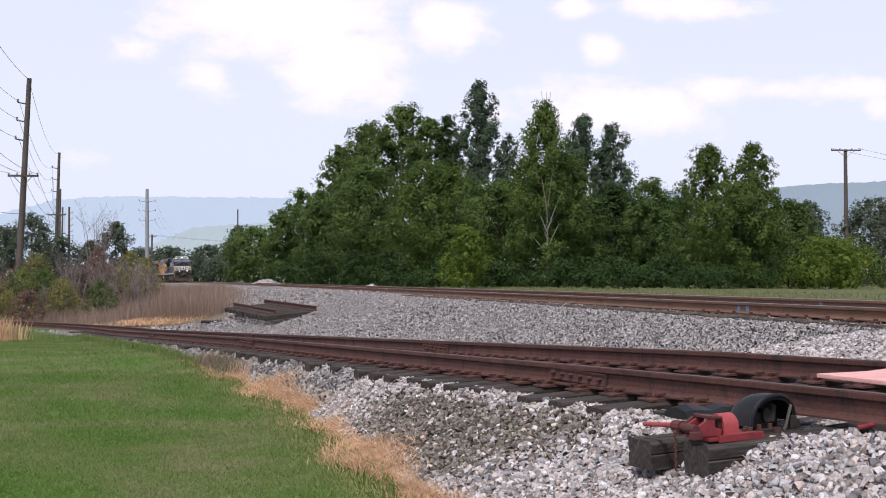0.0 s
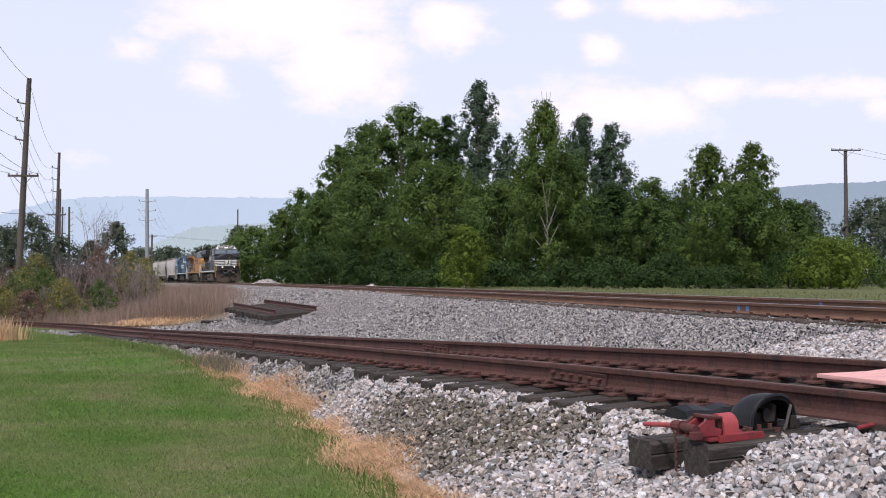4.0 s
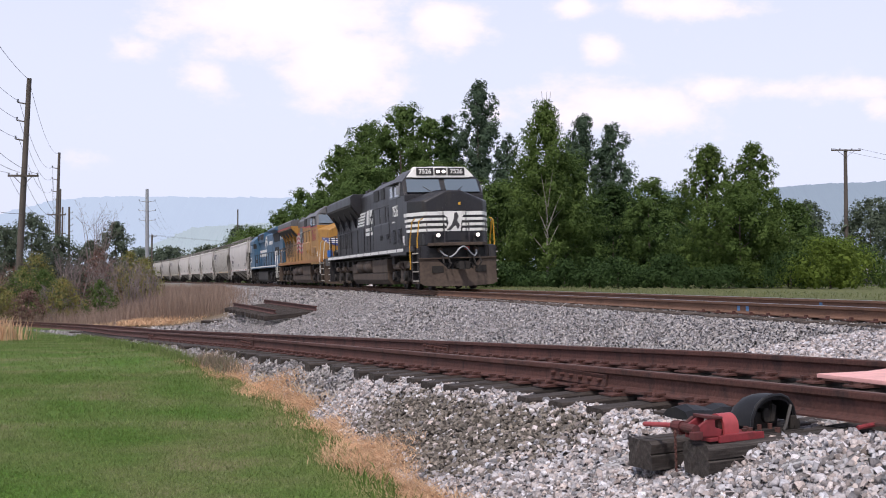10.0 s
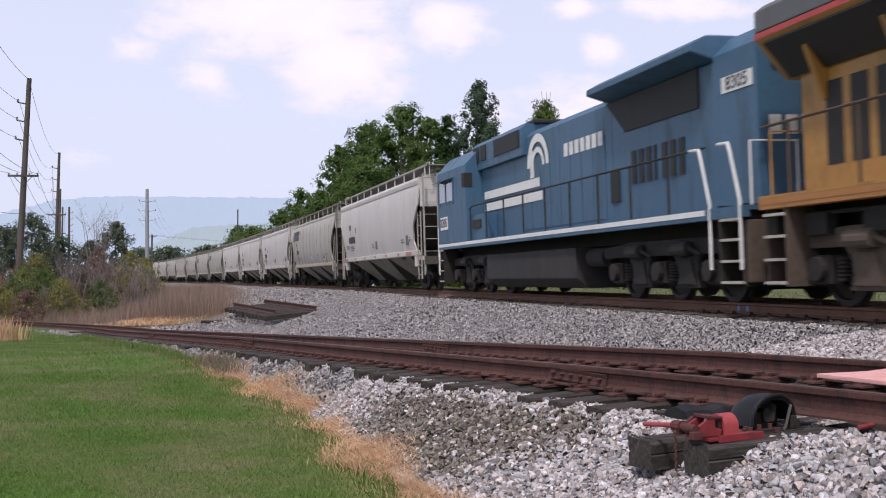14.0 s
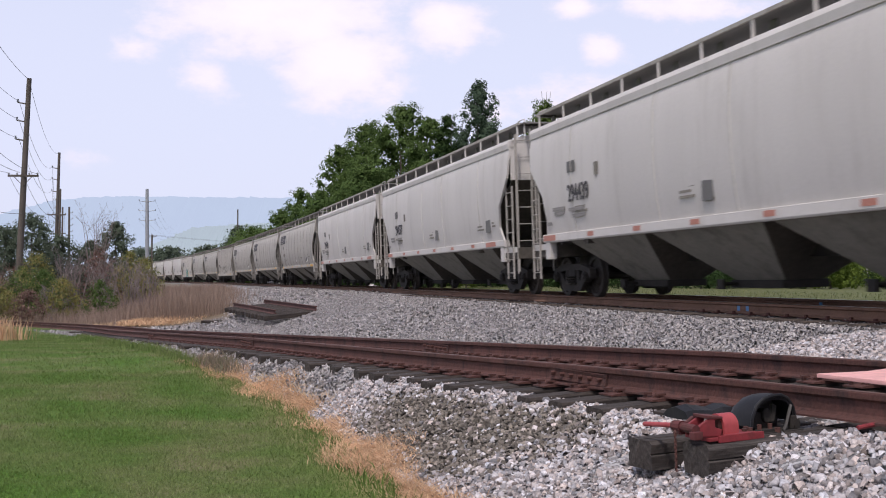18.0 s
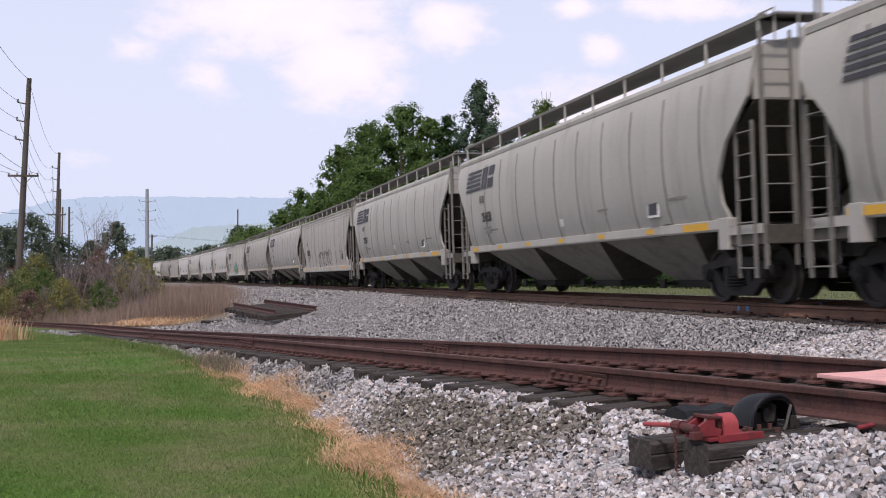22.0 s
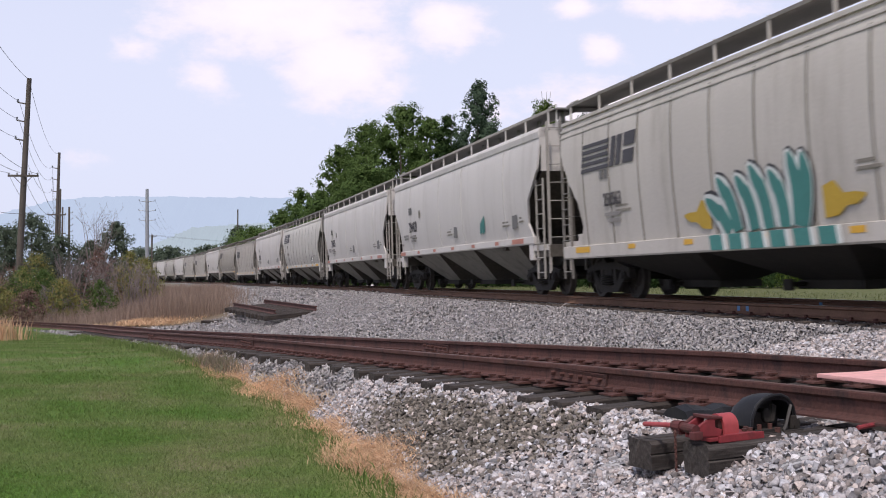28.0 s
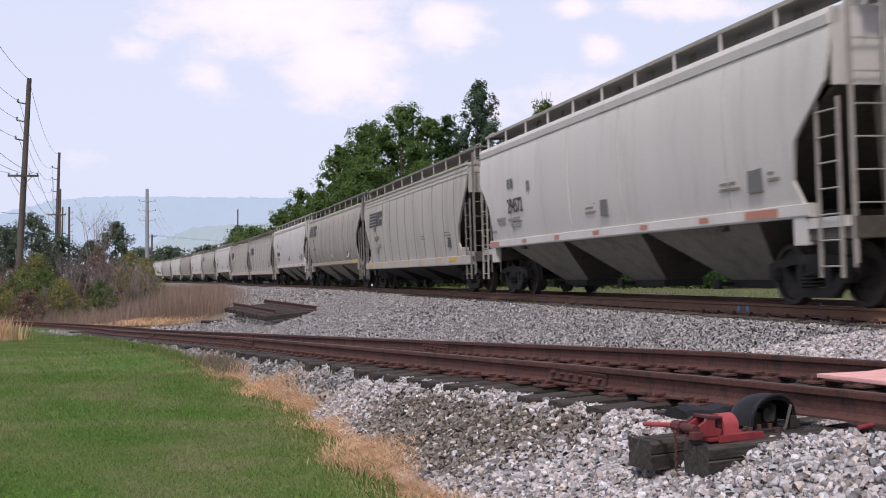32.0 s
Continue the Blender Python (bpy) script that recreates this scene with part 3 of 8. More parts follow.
# ---------------------------------------------------------------- distance
def ridge(name, prof, dist, colour, label, depth=500):
    """A far wooded ridge; prof: (sideways, height) in metres at that distance."""
    xs = np.linspace(prof[0][0], prof[-1][0], 260)
    hs = np.interp(xs, [p[0] for p in prof], [p[1] for p in prof])
    rng = np.random.default_rng(5)
    hs = hs + np.convolve(rng.normal(0, 0.9, 264), np.ones(5) / 5, "valid")[:260]
    rows = []
    for k, (dy, f) in enumerate(((-depth, 0.0), (-depth * 0.6, 0.35), (-depth * 0.3, 0.7), (0, 1.0), (depth * 0.5, 0.6))):
        rows.append(np.stack([xs, np.full_like(xs, dist + dy) + rng.normal(0, 20, 260), hs * f - 8], -1))
    V = np.concatenate(rows)
    i = (np.arange(4)[:, None] * 260 + np.arange(259)[None, :]).ravel()
    F = np.stack([i, i + 1, i + 261, i + 260], -1)
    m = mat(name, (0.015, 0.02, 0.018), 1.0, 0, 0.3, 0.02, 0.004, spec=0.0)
    # air haze is painted in: the ridge glows evenly with the haze colour
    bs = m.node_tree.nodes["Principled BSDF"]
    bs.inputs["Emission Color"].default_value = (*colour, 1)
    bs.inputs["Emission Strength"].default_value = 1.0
    return bulk(name, V, F, m, label, "ridge", "structure", smooth=True)


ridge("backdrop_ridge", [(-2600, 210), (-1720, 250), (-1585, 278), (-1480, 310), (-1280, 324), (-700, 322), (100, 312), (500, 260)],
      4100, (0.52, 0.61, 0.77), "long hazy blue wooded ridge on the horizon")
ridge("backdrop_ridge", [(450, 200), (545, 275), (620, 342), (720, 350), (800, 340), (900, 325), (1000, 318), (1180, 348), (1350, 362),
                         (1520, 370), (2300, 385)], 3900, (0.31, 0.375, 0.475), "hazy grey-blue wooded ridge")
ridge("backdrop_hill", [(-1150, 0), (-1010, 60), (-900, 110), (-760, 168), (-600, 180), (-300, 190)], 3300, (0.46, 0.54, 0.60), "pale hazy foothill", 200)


# ---------------------------------------------------------------- trees
L_mid = leaf_mat("leaves_mid_green", (0.058, 0.108, 0.032), (0.112, 0.158, 0.045), 0.10, 1.4, 0.3, 0.3, True)
# dark foliage; low in and under the wood it stands for canopy shade
L_dark = leaf_mat("leaves_dark_shaded_green", (0.028, 0.060, 0.020), (0.050, 0.080, 0.025), 0.10, 1.4, 0.3, 0.25, True)
L_grey = leaf_mat("leaves_grey_green", (0.060, 0.098, 0.060), (0.086, 0.122, 0.076), 0.12, 1.4, 0.3, 0.25, True)
L_lite = leaf_mat("leaves_light_green", (0.056, 0.104, 0.026), (0.110, 0.150, 0.038), 0.10, 1.4, 0.3, 0.3, True)
L_syc = leaf_mat("leaves_sycamore_green", (0.068, 0.118, 0.030), (0.120, 0.165, 0.044), 0.10, 1.4, 0.3, 0.3, True)
L_fresh = leaf_mat("leaves_fresh_green", (0.090, 0.148, 0.024), (0.150, 0.190, 0.036), 0.10, 1.4, 0.5, 0.35, True)
# air haze of the distance lightened into the leaf colour
L_haze = leaf_mat("leaves_haze_pale_green", (0.085, 0.112, 0.078), (0.112, 0.138, 0.095), 0.10, 1.4, 0.3, 0.3, True)
L_red = leaf_mat("leaves_russet", (0.180, 0.098, 0.085), (0.230, 0.165, 0.130), 0.25)
L_ochre = leaf_mat("leaves_ochre", (0.300, 0.245, 0.085), (0.160, 0.190, 0.070), 0.25)
M_bark = mat("grey_brown_bark", (0.10, 0.08, 0.065), 0.95, 0, 0.35, 12, 1.0, 0.5)
M_bark_white = mat("pale_sycamore_bark", (0.20, 0.185, 0.16), 0.9, 0, 0.35, 6, 1.0, 0.2, dirt=(0.15, 0.13, 0.1), dirt_amt=0.5)


def leaf_cloud(C, outward, size, rng, spread_=0.28):
    n = len(C)
    nv = outward + rng.normal(0, spread_, (n, 3))
    nv /= np.linalg.norm(nv, axis=1)[:, None]
    a = np.cross(nv, rng.normal(0, 1, (n, 3)))
    a /= np.linalg.norm(a, axis=1)[:, None]
    b = np.cross(nv, a)
    s = size * rng.uniform(0.6, 1.35, (n, 1))
    bend = nv * s * 0.2
    V = np.stack([C - a * s, C - b * s * 0.6 + bend, C + a * s, C + b * s * 0.6 + bend], 1).reshape(-1, 3)
    F = np.arange(4 * n).reshape(-1, 4)
    return V, F


# half width of a crown by height, as shares of its radius and height
CROWN = {"round": ((0, 0.15, 0.4, 0.62, 0.8, 0.93, 1), (0.62, 0.9, 1.0, 0.95, 0.74, 0.46, 0.16)),
         "poplar": ((0, 0.3, 0.5, 0.75, 0.9, 1), (0.6, 0.9, 1.0, 0.95, 0.66, 0.2)),
         "bush": ((0, 0.2, 0.5, 0.8, 1), (0.85, 1.0, 0.95, 0.62, 0.18)),
         "cone": ((0, 0.15, 0.36, 0.55, 0.75, 0.9, 1), (0.55, 0.85, 1.0, 0.84, 0.56, 0.3, 0.08)),
         "open": ((0, 0.2, 0.42, 0.66, 0.86, 1), (0.55, 0.8, 1.0, 0.72, 0.42, 0.08))}


def tree(x, y, h, r, leaves, n, kind="round", leaf=0.22, bark=None, seed=0, base=None, name="tree", label="", shift=0.0):
    """A tapered trunk with limbs and a crown of leaf clumps, about h high and r wide."""
    rng = np.random.default_rng(seed)
    z0 = float(ground_z(x, y)) if base is None else base
    k = {"round": 84, "poplar": 74, "bush": 46, "open": 62, "cone": 80}[kind]
    cr = {"round": 0.27, "poplar": 0.29, "bush": 0.33, "open": 0.24, "cone": 0.22}[kind]
    f = (np.arange(k) + rng.uniform(0.1, 0.9, k)) / k
    f = {"round": 0.05 + 0.95 * f, "poplar": 0.16 + 0.84 * f, "bush": 0.06 + 0.94 * f, "open": 0.18 + 0.82 * f, "cone": 0.12 + 0.88 * f}[kind]
    f[-2:] = (0.97, 1.0)
    wide = np.interp(f, *CROWN[kind]) * r
    ang = np.arange(k) * 2.4 + rng.uniform(-0.5, 0.5, k)
    rs = r * cr * rng.uniform(0.6, 1.4, k) * np.interp(f, (0.8, 1), (1, 0.62))
    d = np.maximum(wide - rs * 0.8, 0.05 * r) * np.where(np.arange(k) % 5 == 0, 0.4, rng.uniform(*((0.35, 1.1) if kind == "poplar" else (0.6, 1.15) if kind == "cone" else (0.8, 1.16)), k))
    cs = np.stack([x + d * np.cos(ang), y + d * np.sin(ang), z0 + np.minimum(h * f, h - rs * 0.8)], -1)
    # each clump carries smaller tufts on its outer side; leaves sit on the tufts
    m = 8
    tall = 1.2 if kind in ("poplar", "cone") else 0.85
    sd = rng.normal(0, 1, (k, m, 3))
    sd[:, :, 2] += 0.35
    sd /= np.linalg.norm(sd, axis=2)[:, :, None]
    stretch = np.array([1.0, 1.0, tall])
    tc_ = cs[:, None, :] + sd * (rs * rng.uniform(0.5, 1.22, (m, k))).T[:, :, None] * stretch
    tr0 = rs[:, None] * rng.uniform(0.2, 0.52, (k, m))
    share = (tr0 ** 2).ravel()
    pick = rng.choice(k * m, n, p=share / share.sum())
    dirs = rng.normal(0, 1, (n, 3))
    dirs[:, 2] += 0.2
    dirs /= np.linalg.norm(dirs, axis=1)[:, None]
    rad = tr0.ravel()[pick] * (1.1 - 0.55 * rng.uniform(0, 1, n) ** 2)
    lump = 1 + 0.22 * np.sin(dirs[:, 0] * 5 + pick) * np.sin(dirs[:, 1] * 4 + pick * 1.7)
    C = tc_.reshape(-1, 3)[pick] + dirs * (rad * lump)[:, None] * stretch
    out_ = dirs * 0.75 + sd.reshape(-1, 3)[pick] * 0.45
    size = np.full(n, leaf * 0.82)
    # larger leaves deep in the clumps close the crown
    ni = int(n * (0.16 if kind in ("poplar", "open", "cone") else 0.22))
    pi = rng.choice(k, ni, p=rs ** 2 / (rs ** 2).sum())
    di = rng.normal(0, 1, (ni, 3))
    di /= np.linalg.norm(di, axis=1)[:, None]
    Ci = cs[pi] + di * (rs[pi] * rng.uniform(0.1, 0.7, ni))[:, None]
    Ci[:, :2] += (np.array([x, y]) - Ci[:, :2]) * 0.12
    C, out_, size = np.concatenate([C, Ci]), np.concatenate([out_, di]), np.concatenate([size, np.full(ni, leaf * 1.7)])
    keep = (C[:, 2] > z0 + 0.05) & (C[:, 2] < z0 + h * 1.02)
    env = (C - np.array([x, y, z0 + 0.45 * h])) / np.array([r, r, 0.55 * h])
    env /= np.linalg.norm(env, axis=1)[:, None] + 1e-6
    V, F = leaf_cloud(C[keep], (out_ + env * 0.35 + np.array([0, 0, 0.12]))[keep], size[keep][:, None], rng, 0.34)
    ob = thing(name, label, "tree" if kind != "bush" else "bush")
    ob.matrix_basis = Matrix.Translation((x, y, z0))
    me_ob = bulk("crown", V - np.array([x, y, z0]), F, leaves, "", "", "")
    me_ob.parent = ob
    b = Build()
    tr_ = max(0.05, h * (0.007 if shift else 0.013))
    lean = rng.uniform(-0.03, 0.03, 2) * h
    near = lambda t: shift * float(np.interp(t, (0.3, 0.62), (1, 0)))
    path = [(lean[0] * t * t, lean[1] * t * t + near(t), h * 0.9 * t - 0.2 * (t == 0)) for t in (0, 0.2, 0.4, 0.6, 0.8, 1)]
    b.tube(path, [tr_ * 1.2, tr_, tr_ * 0.8, tr_ * 0.55, tr_ * 0.35, tr_ * 0.1], 8)
    part("trunk", b, bark or M_bark, ob, smooth=True)
    for i in range(2, k, 9):
        c = cs[i] - np.array([x, y, z0])
        st = max(0.4, c[2] - 0.5 * math.hypot(c[0], c[1]) - 0.05 * h)
        t = min(0.95, st / (h * 0.9))
        p0 = (lean[0] * t * t, lean[1] * t * t + near(t), st)
        mid = ((p0[0] + c[0]) / 2, (p0[1] + c[1]) / 2, (p0[2] + c[2]) / 2 + 0.015 * h)
        part("limb", Build().tube([p0, mid, tuple(c)], [tr_ * 0.36, tr_ * 0.22, tr_ * 0.06], 5), bark or M_bark, ob)
    if shift:
        # pale boughs of the forked trunk, before the leaves
        for dx, z1, dz in ((0.30, 0.30, 0.20), (-0.12, 0.36, 0.24), (0.24, 0.20, 0.13), (-0.34, 0.16, 0.12), (0.12, 0.42, 0.20), (-0.22, 0.28, 0.14)):
            p0 = (lean[0] * z1 * z1, shift * 0.98, h * z1)
            part("limb", Build().tube([p0, (dx * r * 0.5, shift * 0.95, h * (z1 + dz * 0.55)), (dx * r, shift * 0.8, h * (z1 + dz))], [tr_ * 0.5, tr_ * 0.34, tr_ * 0.12], 5), bark, ob)
        for dx in (-0.25, 0.15, 0.45):
            part("twig", Build().tube([(dx * 0.4, 0, h * 0.93), (dx, -0.1, h * 1.06)], [0.035, 0.015], 4), bark, ob, "bare twig above the crown")
    return ob


TREES = [
    (-28.8, 165, 8.6, 5.3, L_mid, 6510, 'round', 0.2, 'low dense green trees beyond the track'),
    (-19.8, 150, 13.0, 3.6, L_mid, 7969, 'round', 0.18, 'mid-green broadleaf tree in the wood'),
    (-20.8, 140, 9.4, 3.6, L_mid, 6720, 'bush', 0.17, 'yellow-green tall shrub at wood edge'),
    (-12.6, 132, 16.9, 3.7, L_mid, 13834, 'round', 0.16, 'large green broadleaf tree in the wood'),
    (-9.2, 130, 19.4, 4.5, L_mid, 19681, 'round', 0.16, 'large green broadleaf tree in the wood'),
    (-14.0, 125, 10.9, 3.3, L_mid, 8662, 'bush', 0.15, 'dense green shrub at wood edge'),
    (-4.5, 122, 20.2, 5.3, L_mid, 20000, 'round', 0.15, 'tall rounded broadleaf tree in the wood'),
    (-1.4, 118, 18.1, 3.7, L_mid, 18270, 'round', 0.14, 'tall rounded broadleaf tree in the wood'),
    (-7.4, 105, 11.7, 4.6, L_mid, 18742, 'round', 0.13, 'dense green tree with low branches'),
    (-0.5, 92, 10.3, 5.0, L_lite, 22000, 'round', 0.11, 'broad dense green tree with low branches'),
    (3.7, 112, 20.9, 2.9, L_grey, 19000, 'poplar', 0.14, 'tall dark poplar above the wood'),
    (0.5, 115, 17.9, 2.6, L_dark, 13582, 'round', 0.14, 'dark green tree in the wood'),
    (6.0, 100, 13.9, 2.0, L_grey, 9067, 'poplar', 0.12, 'grey-green poplar in the wood'),
    (7.5, 80, 13.6, 3.6, L_syc, 24000, 'cone', 0.1, 'tall sycamore with pale forked trunk'),
    (13.4, 104, 16.2, 2.6, L_grey, 16161, 'poplar', 0.13, 'dark poplar behind the sycamore'),
    (16.1, 104, 15.3, 2.5, L_grey, 12000, 'poplar', 0.13, 'dark poplar behind the sycamore'),
    (9.2, 82, 10.1, 3.4, L_mid, 19320, 'round', 0.1, 'green broadleaf tree in the wood'),
    (4.4, 88, 8.5, 3.9, L_mid, 16065, 'round', 0.11, 'shaded green tree in the wood'),
    (1.5, 70, 3.9, 1.8, L_fresh, 5250, 'bush', 0.09, 'rounded light green shrub before the wood'),
    (16.0, 84, 8.3, 2.7, L_mid, 11848, 'round', 0.1, 'dense green tree in the wood'),
    (13.8, 88, 8.2, 2.7, L_dark, 10474, 'round', 0.11, 'shaded dark green tree in the wood'),
    (16.1, 66, 8.7, 2.1, L_lite, 15372, 'round', 0.08, 'leafy green tree with pointed top'),
    (18.2, 64, 8.5, 2.0, L_lite, 15498, 'round', 0.08, 'leafy green tree with pointed top'),
    (17.0, 62, 6.1, 3.1, L_lite, 17955, 'round', 0.08, 'broad green tree beside the meadow'),
    (20.4, 64, 5.2, 2.1, L_mid, 9439, 'round', 0.08, 'broad green tree beside the meadow'),
    (20.0, 56, 2.7, 2.6, L_fresh, 7749, 'bush', 0.07, 'vine-covered light green thicket'),
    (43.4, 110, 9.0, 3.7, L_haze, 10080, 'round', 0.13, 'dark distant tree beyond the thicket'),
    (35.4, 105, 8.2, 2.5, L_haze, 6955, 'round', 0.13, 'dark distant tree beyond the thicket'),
    (24.7, 58, 1.4, 2.1, L_lite, 3000, 'bush', 0.07, 'light green thicket beside the meadow'),
    # undergrowth rows: the wood's shade is put into their dark leaf colour
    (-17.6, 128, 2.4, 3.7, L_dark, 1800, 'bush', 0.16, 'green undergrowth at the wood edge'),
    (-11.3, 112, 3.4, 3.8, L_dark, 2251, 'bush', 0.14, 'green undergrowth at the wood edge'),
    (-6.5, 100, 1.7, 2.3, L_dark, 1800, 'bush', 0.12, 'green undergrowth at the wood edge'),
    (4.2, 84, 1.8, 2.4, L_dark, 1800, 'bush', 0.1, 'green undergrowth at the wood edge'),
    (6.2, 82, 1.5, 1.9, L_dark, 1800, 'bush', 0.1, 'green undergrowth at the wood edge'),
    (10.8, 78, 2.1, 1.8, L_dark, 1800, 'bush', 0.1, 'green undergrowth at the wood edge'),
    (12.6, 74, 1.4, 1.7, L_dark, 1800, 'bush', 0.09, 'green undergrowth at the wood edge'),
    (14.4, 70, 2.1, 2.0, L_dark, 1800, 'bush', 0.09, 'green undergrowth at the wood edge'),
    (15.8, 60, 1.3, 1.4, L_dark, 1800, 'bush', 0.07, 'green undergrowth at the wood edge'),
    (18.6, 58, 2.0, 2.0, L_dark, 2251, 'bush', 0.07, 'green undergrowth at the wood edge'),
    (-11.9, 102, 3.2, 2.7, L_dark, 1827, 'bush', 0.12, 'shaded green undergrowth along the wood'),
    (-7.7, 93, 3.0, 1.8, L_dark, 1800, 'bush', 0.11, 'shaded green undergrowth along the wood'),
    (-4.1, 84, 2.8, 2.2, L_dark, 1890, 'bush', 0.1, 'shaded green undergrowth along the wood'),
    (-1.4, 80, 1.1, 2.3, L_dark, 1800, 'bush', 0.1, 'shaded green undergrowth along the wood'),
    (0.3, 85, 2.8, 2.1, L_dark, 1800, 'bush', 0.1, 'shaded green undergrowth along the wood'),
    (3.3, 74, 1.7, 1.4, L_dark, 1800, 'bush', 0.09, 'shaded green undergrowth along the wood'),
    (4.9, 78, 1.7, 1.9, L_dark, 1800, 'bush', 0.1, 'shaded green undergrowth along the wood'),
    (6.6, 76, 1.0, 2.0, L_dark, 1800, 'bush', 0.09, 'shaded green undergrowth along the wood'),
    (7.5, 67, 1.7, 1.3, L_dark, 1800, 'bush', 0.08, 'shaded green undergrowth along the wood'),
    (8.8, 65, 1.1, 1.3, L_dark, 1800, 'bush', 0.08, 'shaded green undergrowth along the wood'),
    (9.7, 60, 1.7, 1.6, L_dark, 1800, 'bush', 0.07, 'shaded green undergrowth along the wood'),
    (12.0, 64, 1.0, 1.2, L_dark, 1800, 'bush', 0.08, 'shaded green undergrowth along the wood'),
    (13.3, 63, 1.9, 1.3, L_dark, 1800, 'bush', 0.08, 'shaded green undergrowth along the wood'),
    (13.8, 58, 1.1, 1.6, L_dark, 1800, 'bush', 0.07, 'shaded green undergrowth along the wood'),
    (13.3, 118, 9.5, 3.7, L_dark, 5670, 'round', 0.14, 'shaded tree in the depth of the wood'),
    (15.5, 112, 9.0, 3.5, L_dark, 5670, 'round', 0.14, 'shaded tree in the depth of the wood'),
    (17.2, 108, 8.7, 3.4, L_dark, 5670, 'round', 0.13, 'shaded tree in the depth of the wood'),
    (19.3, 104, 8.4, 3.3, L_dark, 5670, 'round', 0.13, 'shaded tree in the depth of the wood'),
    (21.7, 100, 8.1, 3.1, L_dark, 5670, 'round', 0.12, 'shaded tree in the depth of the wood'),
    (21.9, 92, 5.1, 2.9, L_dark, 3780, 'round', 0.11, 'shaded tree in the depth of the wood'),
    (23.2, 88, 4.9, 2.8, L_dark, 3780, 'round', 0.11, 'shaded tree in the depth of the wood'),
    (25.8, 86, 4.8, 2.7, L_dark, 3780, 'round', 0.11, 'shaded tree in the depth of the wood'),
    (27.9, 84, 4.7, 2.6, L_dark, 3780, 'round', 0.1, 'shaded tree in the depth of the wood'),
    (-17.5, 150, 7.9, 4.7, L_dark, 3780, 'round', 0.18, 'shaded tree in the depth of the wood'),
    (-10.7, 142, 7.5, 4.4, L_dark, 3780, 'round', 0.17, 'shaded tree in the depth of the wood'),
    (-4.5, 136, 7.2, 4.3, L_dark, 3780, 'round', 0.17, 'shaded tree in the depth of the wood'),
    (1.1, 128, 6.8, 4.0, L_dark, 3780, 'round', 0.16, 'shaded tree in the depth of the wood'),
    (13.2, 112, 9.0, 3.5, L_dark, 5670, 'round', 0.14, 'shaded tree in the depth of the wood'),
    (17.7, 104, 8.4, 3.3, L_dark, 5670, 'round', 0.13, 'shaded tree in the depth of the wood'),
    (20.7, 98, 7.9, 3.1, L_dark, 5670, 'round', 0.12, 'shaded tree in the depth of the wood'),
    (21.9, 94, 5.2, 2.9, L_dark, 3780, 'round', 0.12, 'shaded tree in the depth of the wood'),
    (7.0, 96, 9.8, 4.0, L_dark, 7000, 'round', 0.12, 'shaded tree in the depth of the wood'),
    (10.8, 98, 9.6, 3.6, L_mid, 6500, 'round', 0.12, 'shaded tree in the depth of the wood'),
    (28.5, 76, 2.9, 3.4, L_dark, 4500, 'bush', 0.1, 'dark green hedge beyond the thicket'),
    (24.6, 72, 2.6, 2.8, L_mid, 4500, 'bush', 0.1, 'dark green hedge beyond the thicket'),
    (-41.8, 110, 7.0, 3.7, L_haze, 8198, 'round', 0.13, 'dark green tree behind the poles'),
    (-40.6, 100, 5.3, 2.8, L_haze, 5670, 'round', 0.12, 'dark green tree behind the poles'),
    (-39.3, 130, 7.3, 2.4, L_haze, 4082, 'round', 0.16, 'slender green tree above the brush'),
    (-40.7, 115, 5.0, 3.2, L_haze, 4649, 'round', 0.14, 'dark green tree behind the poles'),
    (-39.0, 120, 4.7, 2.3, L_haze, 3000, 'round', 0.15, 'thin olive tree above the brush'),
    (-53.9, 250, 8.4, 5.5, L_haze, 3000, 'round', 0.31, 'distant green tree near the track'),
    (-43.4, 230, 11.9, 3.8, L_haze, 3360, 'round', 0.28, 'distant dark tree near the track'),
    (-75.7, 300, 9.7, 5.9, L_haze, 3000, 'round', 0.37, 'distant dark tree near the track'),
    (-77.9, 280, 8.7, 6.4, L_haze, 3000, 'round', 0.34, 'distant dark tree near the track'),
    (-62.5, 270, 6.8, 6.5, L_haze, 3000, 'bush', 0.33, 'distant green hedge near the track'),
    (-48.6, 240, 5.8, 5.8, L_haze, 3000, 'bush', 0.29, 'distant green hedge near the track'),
]
for i, (x, y, zt, r, lv, n, kd, lf, lb) in enumerate(TREES):
    zb = float(ground_z(x, y))
    nm = "bush" if kd == "bush" else "tree"
    tree(x, y, zt - zb, r, lv, n, kd, lf, M_bark_white if "sycamore with" in lb else None, 10 + i, None, nm, lb, -r * 0.6 if "sycamore with" in lb else 0.0)


# ---------------------------------------------------------------- train: shared pieces
M_hop_a = mat("pale_grey_paint", (0.565, 0.53, 0.50), 0.55, 0, 0.07, 25, 0.5, 0.02, dirt=(0.27, 0.24, 0.20), dirt_amt=0.30, streak=0.15)
M_hop_b = mat("warm_grey_paint", (0.41, 0.382, 0.345), 0.6, 0, 0.09, 25, 0.5, 0.02, dirt=(0.20, 0.17, 0.135), dirt_amt=0.42, streak=0.15)
M_hop_b3 = mat("clean_warm_grey_paint", (0.50, 0.475, 0.435), 0.6, 0, 0.09, 25, 0.5, 0.02, dirt=(0.24, 0.21, 0.17), dirt_amt=0.4, streak=0.15)
M_hop_c2 = mat("light_brownish_grey_paint", (0.50, 0.462, 0.42), 0.65, 0, 0.10, 25, 0.5, 0.02, dirt=(0.22, 0.185, 0.145), dirt_amt=0.5, streak=0.15)
